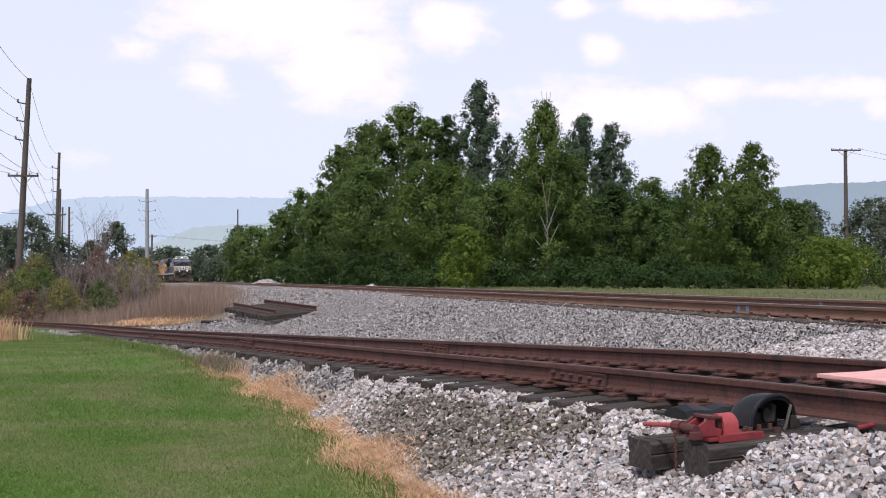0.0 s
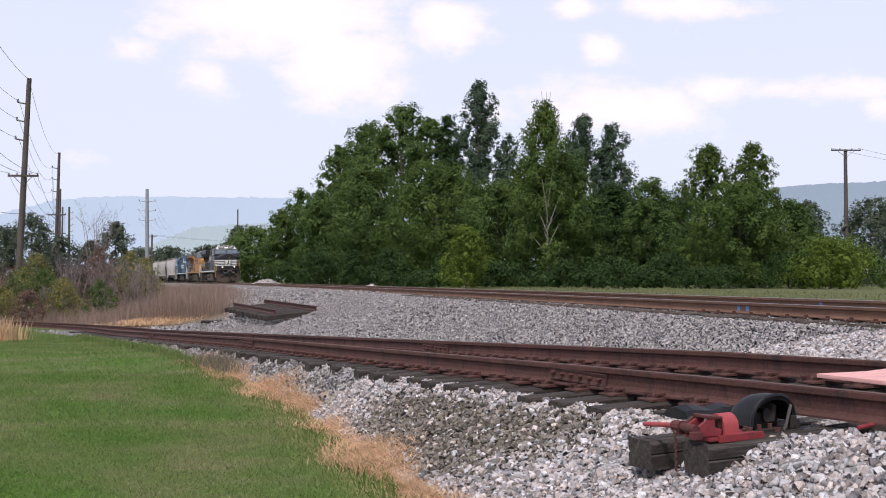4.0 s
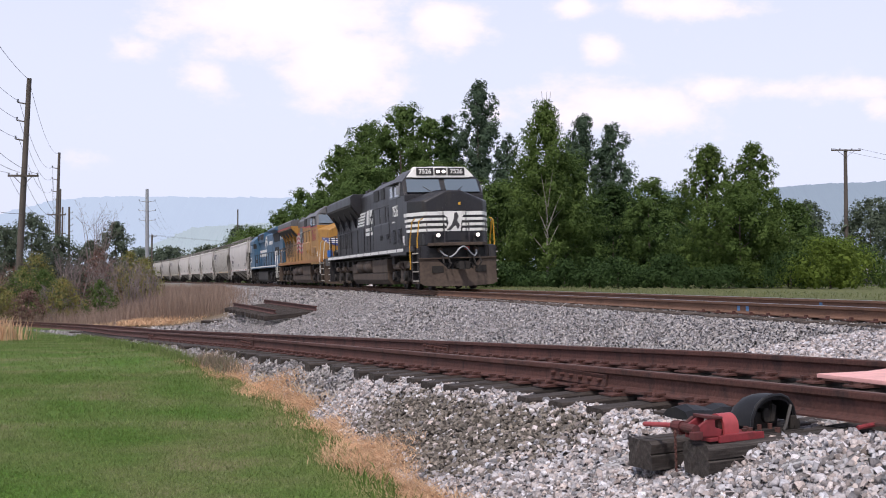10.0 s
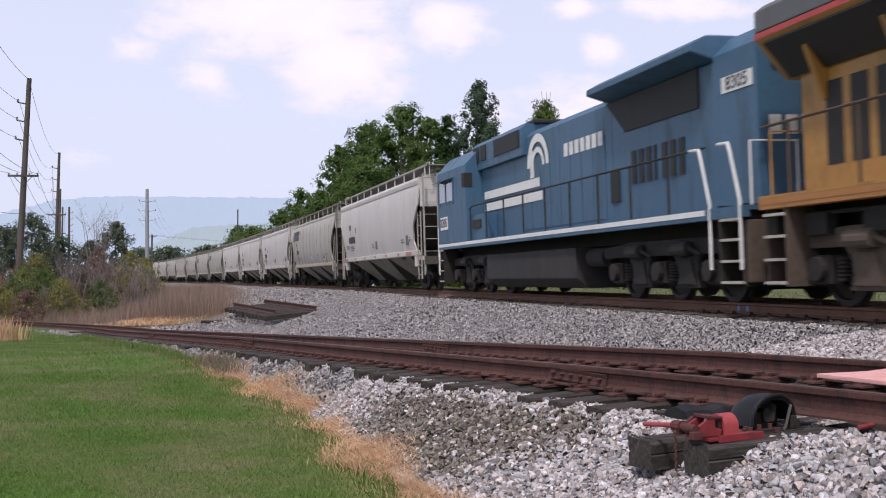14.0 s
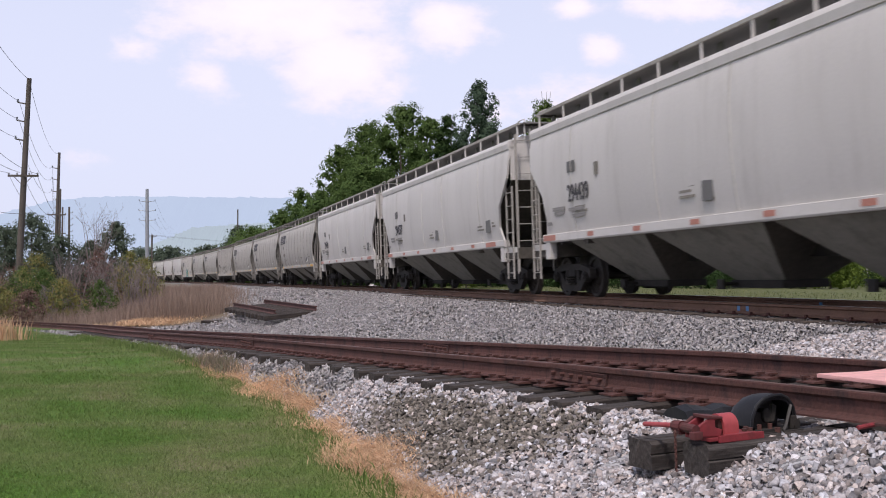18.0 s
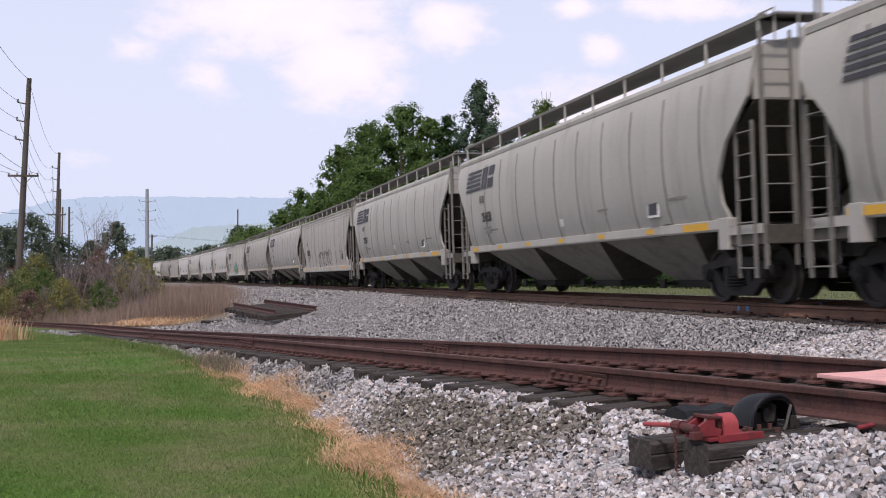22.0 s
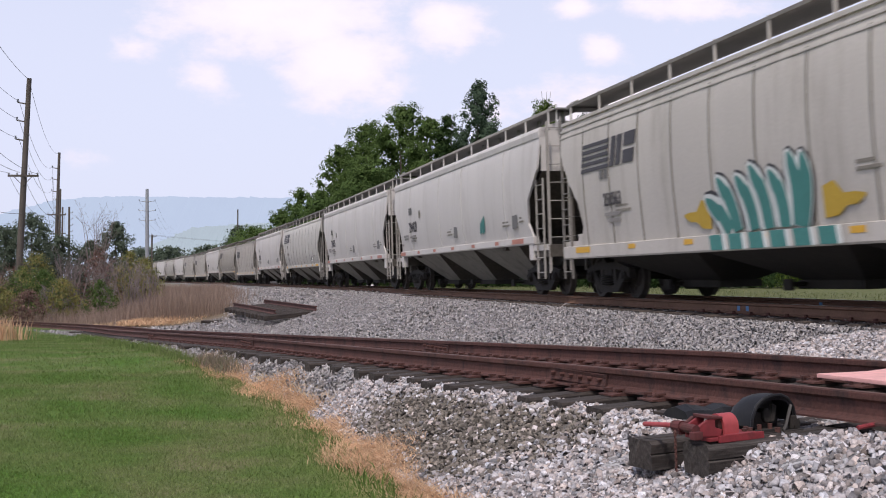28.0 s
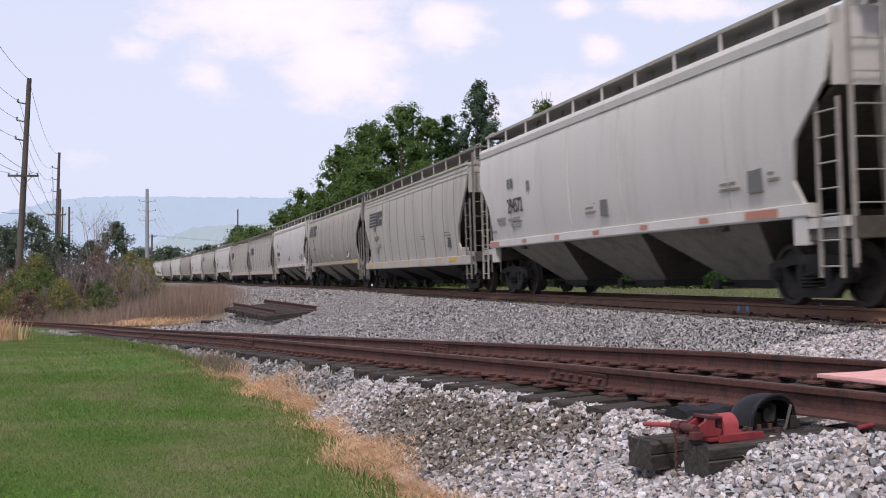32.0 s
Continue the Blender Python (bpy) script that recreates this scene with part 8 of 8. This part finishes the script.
    part("batten", Build().prism([(0.12, -0.02), (0.12, -2.3), (0.74, -2.3), (0.74, 0.15), (0.40, 0.15)], "z", 0.029, 0.068), M_pink, pk, bevel=0.006)


make_switch_stand()


M_shed_wall = mat("dull_grey_wall", (0.10, 0.095, 0.09), 0.9, 0, 0.2, 10, 1.0)
M_shed_roof = mat("pale_weathered_roof", (0.52, 0.48, 0.46), 0.9, 0, 0.15, 8, 0.8)


def make_track_panel():
    """A short prefabricated length of track lying on the ballast."""
    ob = thing("track_panel", "spare section of rusty track on dark ties", "track panel")
    d = Vector((-0.325, 0.946, 0.004)).normalized()
    n = Vector((0.946, 0.325, 0.10)).normalized()
    up = n.cross(d).normalized()
    m = Matrix((( n.x, d.x, up.x, -5.60), (n.y, d.y, up.y, 42.0), (n.z, d.z, up.z, -1.10), (0, 0, 0, 1)))
    ob.matrix_basis = m
    for k in range(22):
        p = part("tie", TIES[k % 4], None, ob)
        p.matrix_basis = Matrix.Translation((random.uniform(-0.08, 0.08), 0.1 + k * 0.53, 0.19)) @ Euler((0, 0, random.uniform(-0.02, 0.02))).to_matrix().to_4x4()
    for x in (-0.752, 0.752):
        part("rail", sweep([(x, -0.0 if x > 0 else 0.6, 0.195), (x, 5, 0.195), (x, 11.9, 0.195)], rail_profile()), M_rail_rust, ob)
    return ob


make_track_panel()
shed = thing("shed", "low shed with a pale flat roof beyond the thicket", "shed", m=Matrix.Translation((38.0, 84.0, 0.0)))
part("wall", Build().box(-6.2, 8.0, -2.0, 3.0, -0.4, 1.05), M_shed_wall, shed, "shaded grey wall")
part("roof", Build().prism([(-2.4, 1.05), (3.4, 1.05), (3.4, 1.52), (-2.4, 1.40)], "x", -6.5, 8.3), M_shed_roof, shed, "pale concrete-coloured roof", bevel=0.03)
lg = thing("timber_tie", "loose dark timber lying in dead grass", "timber", m=Matrix.Translation((-11.35, 51.0, float(ground_z(-11.35, 51.0)) + 0.20)) @ Euler((0, 0, 0.25)).to_matrix().to_4x4())
part("beam", timber(1.5, 0.24, 0.22, 9), M_tie, lg)


def stone_heap():
    rng = np.random.default_rng(8)
    n = 2600
    a, r = rng.uniform(0, 6.283, n), np.sqrt(rng.uniform(0, 1, n))
    x, y = -18.35 + 2.0 * r * np.cos(a), 115 + 2.0 * r * np.sin(a)
    z = ground_z(x, y) + (0.86 - 0.15) * (1 - r) + 0.0
    stones("stone_heap", x, y, z, 0.06, 0.11, M_stone, "small heap of grey crushed stone beyond the track", rng)
    x, y = 3.0 * 0 - 5.4 + 0.7 * r[:500] * np.cos(a[:500]), 82 + 0.6 * r[:500] * np.sin(a[:500])
    stones("stone_heap", x, y, ground_z(x, y) + 0.3 * (1 - r[:500]), 0.05, 0.09, M_stone, "low heap of grey crushed stone beyond the track", rng)


stone_heap()


# ---------------------------------------------------------------- poles and wires
def pole(base, top, r0, r1, material, label, arms=(), cross=(), name="utility_pole"):
    """base, top: (x, y, z). arms: (height, reach to the side); cross: (height, half width)."""
    ob = thing(name, label, "utility pole", "line of utility poles")
    bz = float(ground_z(base[0], base[1])) - 0.3
    ob.matrix_basis = Matrix.Translation((base[0], base[1], 0))
    b_, t_ = Vector((0, 0, bz)), Vector((top[0] - base[0], top[1] - base[1], top[2]))
    part("shaft", Build().tube([b_, b_.lerp(t_, 0.5), t_], [r0, (r0 + r1) / 2, r1], 12), material, ob, smooth=True)
    def at(z):
        return b_.lerp(t_, (z - bz) / (top[2] - bz))
    for z, reach in arms:
        p = at(z)
        part("standoff_arm", Build().cyl(p, p + Vector((reach, 0, 0.12)), 0.055, 0.04, n=8), M_steel_grey if material is M_steel_grey else M_wood_pole, ob)
        ins = Build()
        for k in range(4):
            ins.lathe([(0.03, 0), (0.09, 0.03), (0.03, 0.06)], (p.x + reach, p.y, p.z + 0.12 + 0.06 * k), "z", 10)
        part("insulator", ins, M_steel_grey, ob)
    for z, half in cross:
        p = at(z)
        c = Build().box(p.x - half, p.x + half, p.y - 0.22, p.y - 0.10, p.z - 0.07, p.z + 0.07)
        arm = part("crossarm", c, M_wood_pole, ob)
        for sx in (-0.95, -0.4, 0.4, 0.95):
            part("insulator", Build().lathe([(0.03, 0), (0.07, 0.05), (0.06, 0.12), (0.02, 0.16)], (p.x + sx * half, p.y - 0.16, p.z + 0.07), "z", 10), M_steel_grey, arm)
        for sx in (-1, 1):
            part("brace", Build().cyl((p.x + sx * half * 0.6, p.y - 0.2, p.z - 0.05), (p.x, p.y - 0.2, p.z - 0.7), 0.025, n=6), M_wood_pole, arm)
    return ob


pole((-29.45, 75, 0), (-28.79, 75, 14.3), 0.26, 0.16, M_wood_pole, "tall leaning wooden pole with standoff insulators", [(12.5, -0.7), (11.25, -0.7), (9.95, -0.72)], [(7.5, 1.05)])
pole((-46.55, 130, 0), (-46.16, 130, 15.6), 0.25, 0.15, M_wood_pole, "tall wooden pole with standoff insulators and crossarm", [(13.65, -0.75), (12.3, -0.75), (10.85, -0.75)], [(8.1, 1.1)])
pole((-67.3, 190, 0), (-67.18, 190, 16.2), 0.25, 0.16, M_wood_pole, "distant weathered wooden utility pole", [(14.2, -0.8), (12.8, -0.8), (11.4, -0.8)], [(8.4, 1.1)])
pole((-84.4, 240, 0), (-84.3, 240, 16.4), 0.26, 0.17, M_wood_pole, "distant weathered wooden utility pole", [(14.4, -0.8), (13.0, -0.8)], [(8.4, 1.1)])
pole((-72.4, 210, 0), (-72.5, 210, 14.4), 0.28, 0.18, M_wood_pole, "dark wooden pole with side pins", [(13.2, 0.7), (12.0, 0.7), (10.8, 0.7), (9.6, 0.7)], [])
pole((-46.3, 170, 0), (-46.5, 170, 14.6), 0.34, 0.24, M_steel_grey, "grey steel pole with three pairs of arms", [(12.6, -1.25), (12.6, 1.25), (11.1, -1.3), (11.1, 1.3), (9.6, -1.25), (9.6, 1.25)], [])
pole((-53.7, 200, 0), (-53.7, 200, 8.7), 0.2, 0.14, M_wood_pole, "short distant wooden utility pole", [], [(8.4, 0.9)])
pole((-41.7, 220, 0), (-41.7, 220, 14.7), 0.2, 0.13, M_wood_pole, "slim distant wooden pole above trees", [], [])
pole((40.95, 110, 0), (40.89, 110, 13.85), 0.24, 0.17, M_wood_pole, "wooden pole with a single crossarm above trees", [], [(13.75, 1.5)])


def wire(a, b, sag, label="thin dark overhead cable", r=0.014):
    a, b = Vector(a), Vector(b)
    pts = [a.lerp(b, k / 16) - Vector((0, 0, sag * 4 * (k / 16) * (1 - k / 16))) for k in range(17)]
    thing("overhead_cable", label, "cable", "overhead cables", data=Build().tube(pts, r, 5).mesh("overhead_cable", M_wire))


for za, zb, xo in ((12.68, 13.85, -0.72), (11.42, 12.5, -0.72), (10.12, 11.05, -0.72)):
    wire((-29.45, 75, za), (-46.95, 130, zb), 1.6)
    wire((-46.95, 130, zb), (-68.0, 190, zb + 0.6), 1.6)
    wire((-29.45, 75, za), (-17.5, 30, za + 1.2), 1.4)
wire((-28.8, 75, 14.2), (-46.2, 130, 15.5), 1.5)
wire((-46.2, 130, 15.5), (-67.2, 190, 16.1), 1.5)
wire((-28.8, 75, 14.2), (-16.6, 30, 14.8), 1.2)
for dx, z in ((-1.0, 7.7), (0.0, 7.7), (1.0, 7.65), (0.0, 4.9), (0.0, 3.9)):
    wire((-29.1 + dx, 74.8, z), (-46.35 + dx, 129.8, z + 0.6), 1.3)
    wire((-29.1 + dx, 74.8, z), (-17.0 + dx, 30, z + 0.6), 1.0)
    wire((-46.35 + dx, 129.8, z + 0.6), (-67.2 + dx, 190, z + 0.9), 1.3)
for s in (-1, 1):
    for z in (12.8, 11.3, 9.8):
        wire((-46.5 + s * 1.28, 170, z), (-104 + s, 420, z + 9.0), 3.0, r=0.010)
    wire((-53.7 + s * 0.8, 200, 8.6), (20 + s * 0.8, 260, 9.5), 1.8)
    wire((40.9 + s * 1.3, 110, 13.95), (75 + s * 1.3, 118, 11.0), 0.8)


# ---------------------------------------------------------------- the train, from its head backwards
S_LEAD, SPEED = -36.92, 16.379
# where each pair of hopper cars is coupled, in metres from the leading ditch lamps
GAPS = [-63.5, -82.8, -101.15, -119.55, -137.4, -155.25, -173.3, -191.3, -209.5, -227.2, -245.0, -263.1, -281.0, -298.85, -316.85, -335.0, -352.9, -370.6,
        -388.4, -406.0, -423.8, -441.6]
while len(GAPS) < 33:
    GAPS.append(GAPS[-1] - 17.95)
TRAIN = [(wide_cab_loco(M_loco_black, M_loco_black, "black", "black wide-cab diesel locomotive with white nose bands"), -10.2),
         (wide_cab_loco(M_loco_yellow, M_loco_grey, "yellow", "yellow and grey diesel locomotive with flag on side"), -32.45),
         (hood_end_loco("faded blue diesel locomotive running long hood first"), -52.9)]
HOPPERS = {"A": hopper("a", M_hop_a, M_seam_a, "pale grey smooth-sided covered hopper car"),
           "B": hopper("b", M_hop_b, M_seam, "warm grey round-sided covered hopper car"),
           "D": hopper("b", M_hop_b2, M_seam, "dull grey dirty round-sided covered hopper car"),
           "E": hopper("b", M_hop_b3, M_seam, "clean warm grey round-sided covered hopper car"),
           "F": hopper("c", M_hop_c2, M_seam, "light grey hopper car with deep side sill"),
           "C": hopper("c", M_hop_c, M_seam, "brownish grey hopper car with deep side sill")}
ORDER = "ABAAABBBCBBFAAEACDACCABADABABCAB"
NUMBERS = {3: "294439", 4: "294577", 5: "294604", 13: "294429", 14: "294675", 16: "294572", 12: "250563", 2: "254802", 7: "254838", 8: "295207", 9: "292930"}
M_graf_green = mat("teal_spray_paint", (0.045, 0.20, 0.18), 0.6, 0, 0.15)
M_graf_white = mat("white_spray_paint", (0.62, 0.64, 0.62), 0.6, 0, 0.1)
M_graf_gold = mat("gold_spray_paint", (0.48, 0.31, 0.03), 0.6, 0, 0.12)
M_graf_black = mat("black_spray_paint", (0.03, 0.03, 0.035), 0.6, 0, 0.12)


def skin(kind, z):
    H = HOP[kind]
    return float(np.interp(z, H["z"], H["y"])) + 0.02


def side_mark(car, name, pts, kind, material, label="", lift=0.0):
    """A painted mark that follows the curve of the near side sheet: a strip between two chains of (x, z) points, lower and upper."""
    lo, hi = pts
    rg = []
    for (xa, za), (xb, zb) in zip(lo, hi):
        ya, yb = -skin(kind, za) - lift, -skin(kind, zb) - lift
        rg.append([(xa, ya, za), (xa, ya - 0.004, za), (xb, yb - 0.004, zb), (xb, yb, zb)])
    return part(name, Build().loft(rg), material, car, label)


def stroke(car, name, path, wide, kind, material, lift=0.0, label="", taper=None):
    """A spray-painted stroke along a path of (x, z)."""
    lo, hi = [], []
    for i, (x, z) in enumerate(path):
        a, c = path[max(0, i - 1)], path[min(len(path) - 1, i + 1)]
        d = math.hypot(c[0] - a[0], c[1] - a[1]) or 1
        f = wide * (taper[i] if taper else 1.0) / 2
        nx, nz = -(c[1] - a[1]) / d * f, (c[0] - a[0]) / d * f
        lo.append((x - nx, z - nz))
        hi.append((x + nx, z + nz))
    return side_mark(car, name, (lo, hi), kind, material, label, lift)


def emblem(car, kind):
    """Bars and plain blocks of the owner's mark on the rear half of the near side."""
    x0, z0 = (-6.9, 2.58) if kind == "c" else (-7.3, 2.86)
    for k in range(5):
        z = z0 + 0.122 * k
        side_mark(car, "logo_bar", ([(x0 + 0.03 * k, z), (x0 + 1.42 + 0.02 * k, z)], [(x0 + 0.03 * k + 0.02, z + 0.075), (x0 + 1.46 + 0.02 * k, z + 0.075)]), kind, M_black)
    for a, b in ((1.50, 1.72), (1.78, 2.02)):
        side_mark(car, "logo_block", ([(x0 + a, z0), (x0 + b, z0)], [(x0 + a + 0.14, z0 + 0.57), (x0 + b + 0.14, z0 + 0.57)]), kind, M_black, "dark block of the logo")
    for a, b, sh in ((0.0, 0.25, 0.0), (0.32, 0.57, 0.08)):
        side_mark(car, "logo_block", ([(x0 + 2.12 + sh, z0 + a), (x0 + 2.62 + sh, z0 + a)], [(x0 + 2.18 + sh, z0 + b), (x0 + 2.68 + sh, z0 + b)]), kind, M_black, "dark block of the logo")


def number(car, kind, words, x, z, size):
    me = text_mesh(words, size, M_black, 0.004, 0.8)
    y0 = -skin(kind, z)
    slope = (skin(kind, z + 0.15) - skin(kind, z - 0.15)) / 0.3
    part("numerals", me, None, car, "stencilled car number", at=Matrix.Translation((x, y0 - 0.004, z)) @ Euler((math.atan(slope), 0, 0)).to_matrix().to_4x4())


for i, code in enumerate(ORDER):
    proto = HOPPERS[code]
    kind = {"A": "a", "B": "b", "D": "b", "C": "c", "E": "b", "F": "c"}[code]
    k = i + 1
    car = copy_thing(proto, Matrix())
    TRAIN.append((car, (GAPS[i] + GAPS[i + 1]) / 2))
    if k > 24:
        continue
    if kind == "a":
        number(car, kind, NUMBERS.get(k, "294606"), -5.05, 2.22, 0.50) if k in NUMBERS else side_mark(car, "name_bar", ([(-5.8, 2.08), (-4.3, 2.08)], [(-5.8, 2.36), (-4.3, 2.36)]), kind, M_black)
        for xm in (-5.62, -5.36):
            side_mark(car, "name_bar", ([(xm, 2.68), (xm + 0.20, 2.68)], [(xm, 2.92), (xm + 0.20, 2.92)]), kind, M_stencil)
        for xm, zm, wm in ((-5.25, 1.86, 0.9), (-5.15, 1.72, 0.72), (-6.3, 1.92, 0.75), (-6.3, 1.82, 0.6), (-7.0, 1.62, 0.3)):
            side_mark(car, "stencil_line", ([(xm - wm / 2, zm), (xm + wm / 2, zm)], [(xm - wm / 2, zm + 0.075), (xm + wm / 2, zm + 0.075)]), kind, M_faint)
        side_mark(car, "stencil_box", ([(-4.1, 2.5), (-3.9, 2.5)], [(-4.1, 2.76), (-3.9, 2.76)]), kind, M_seam)
        if k == 13:
            for j in range(4):
                stroke(car, "graffiti", [(3.15 + 0.15 * j, 1.65 + 0.05 * (j % 2)), (3.3 + 0.12 * j, 1.95 + 0.06 * j)], 0.10, kind, M_graf_green, 0.004 * j)
    else:
        if k not in (9,):
            emblem(car, kind)
        dz = 0.0 if kind == "b" else -0.12
        if kind == "b":
            side_mark(car, "stencil_box", ([(0.16, 1.56), (0.36, 1.56)], [(0.16, 1.72), (0.36, 1.72)]), kind, M_white)
        for xm in (-5.92, -5.70):
            side_mark(car, "name_bar", ([(xm, 2.50 + dz), (xm + 0.17, 2.50 + dz)], [(xm, 2.68 + dz), (xm + 0.17, 2.68 + dz)]), kind, M_stencil)
        for xm, zm, wm in ((-5.4, 1.76, 0.75), (-5.35, 1.64, 0.6)):
            side_mark(car, "stencil_line", ([(xm - wm / 2, zm + dz), (xm + wm / 2, zm + dz)], [(xm - wm / 2, zm + 0.07 + dz), (xm + wm / 2, zm + 0.07 + dz)]), kind, M_faint)
        if k in NUMBERS:
            number(car, kind, NUMBERS[k], -5.35, 2.08 if kind == "b" else 1.95, 0.36 if k != 9 else 0.46)
        else:
            side_mark(car, "name_bar", ([(-5.85, 2.02), (-4.95, 2.02)], [(-5.85, 2.17), (-4.95, 2.17)]), kind, M_seam)
    if k == 9:
        tagged(car, "brownish grey hopper car with black graffiti scrawl")
        for j in range(6):
            px, h = -1.3 + 0.72 * j, (0.34, 0.42, 0.30, 0.38, 0.28, 0.36)[j]
            loop = [(px + 0.30 * math.cos(a) + 0.06 * math.sin(2 * a), 1.46 + 0.03 * j + h * math.sin(a)) for a in np.linspace(0.3 + 0.5 * (j % 3), 5.4 + 0.3 * (j % 2), 12)]
            stroke(car, "graffiti", loop, 0.055, kind, M_graf_black, 0.004 * (j % 3))
        for j in range(7):
            px = -1.6 + 0.55 * j
            part("graffiti", Build().prism([(px, 0.90), (px + 0.07, 0.90), (px + 0.24, 1.07), (px + 0.16, 1.07)], "y", -1.522, -1.516), M_graf_white, car)
    if k == 12:
        tagged(car, "light brownish grey hopper car with teal and gold graffiti")
        for gx, d in ((-1.5, -1), (1.6, 1)):
            side_mark(car, "graffiti", ([(gx, 1.2), (gx + d * 0.3, 1.22), (gx + d * 0.5, 1.34), (gx + d * 0.7, 1.34), (gx + d * 0.9, 1.44)], [(gx, 1.62), (gx + d * 0.25, 1.68), (gx + d * 0.45, 1.50), (gx + d * 0.7, 1.50), (gx + d * 0.9, 1.47)]), kind, M_graf_gold, "gold sprayed backing")
        # leaning rounded strokes, each outlined dark and white
        for j, (xa, xb, hgt) in enumerate(((-0.95, -1.62, 1.74), (-0.70, -1.20, 2.04), (-0.2, -0.62, 2.02), (0.2, -0.20, 2.14), (0.62, 0.32, 2.02), (0.95, 0.85, 2.22), (1.05, 1.18, 2.18))):
            path = []
            for i in range(9):
                f = i / 8
                path.append((xa + (xb - xa) * f + 0.10 * math.sin(f * 3.14), 1.13 + (hgt - 1.13) * f))
            ends = (0.9, 1, 1, 1, 1, 0.97, 0.88, 0.68, 0.22)
            stroke(car, "graffiti", path, 0.50, kind, M_graf_black, 0.001 * j, "", ends)
            stroke(car, "graffiti", [(x, z - 0.03 * (z > hgt - 0.2)) for x, z in path], 0.41, kind, M_graf_white, 0.009 + 0.001 * j, "", ends)
            stroke(car, "graffiti", [(x + 0.05, z - 0.07 * (z > hgt - 0.3)) for x, z in path], 0.27, kind, M_graf_green, 0.018 + 0.001 * j, "teal sprayed stroke", ends)
        for j in range(6):
            px = -1.5 + 0.60 * j
            part("graffiti", Build().prism([(px, 0.86), (px + 0.40, 0.86), (px + 0.34, 1.10), (px - 0.06, 1.10)], "y", -1.524, -1.516), M_graf_green, car)
            part("graffiti", Build().prism([(px + 0.40, 0.86), (px + 0.50, 0.86), (px + 0.44, 1.10), (px + 0.34, 1.10)], "y", -1.524, -1.516), M_graf_white, car)
for code in HOPPERS:
    for o in [*HOPPERS[code].children_recursive, HOPPERS[code]]:
        bpy.data.objects.remove(o)


def motions():
    for ob, rel in TRAIN:
        s0 = S_LEAD - SPEED * 10 + rel
        walk(ob, [(t, main_pose(s0 + SPEED * t)) for t in range(0, 33)])
        # wheels roll while the car is near
        r = 0.533 if ob.name.startswith("loco") else 0.457
        t0 = max(0.0, (-45 - s0) / SPEED)
        t1 = min(32.0, (12 - s0) / SPEED)
        if t1 <= t0:
            continue
        f0, f1 = math.ceil(t0 * FPS), math.floor(t1 * FPS)
        for w in [o for o in ob.children_recursive if o.name.startswith("wheelset")]:
            base = w.matrix_basis.copy()
            rows = [(0.0, base)] if f0 > 0 else []
            last = base
            for k in range(f0, f1 + 1):
                last = base @ Matrix.Rotation((k - f0) / FPS * SPEED / r, 4, "Y")
                rows.append((k / FPS, last))
            if f1 < 32 * FPS:
                rows.append((32.0, last))
            walk(w, rows)


motions()
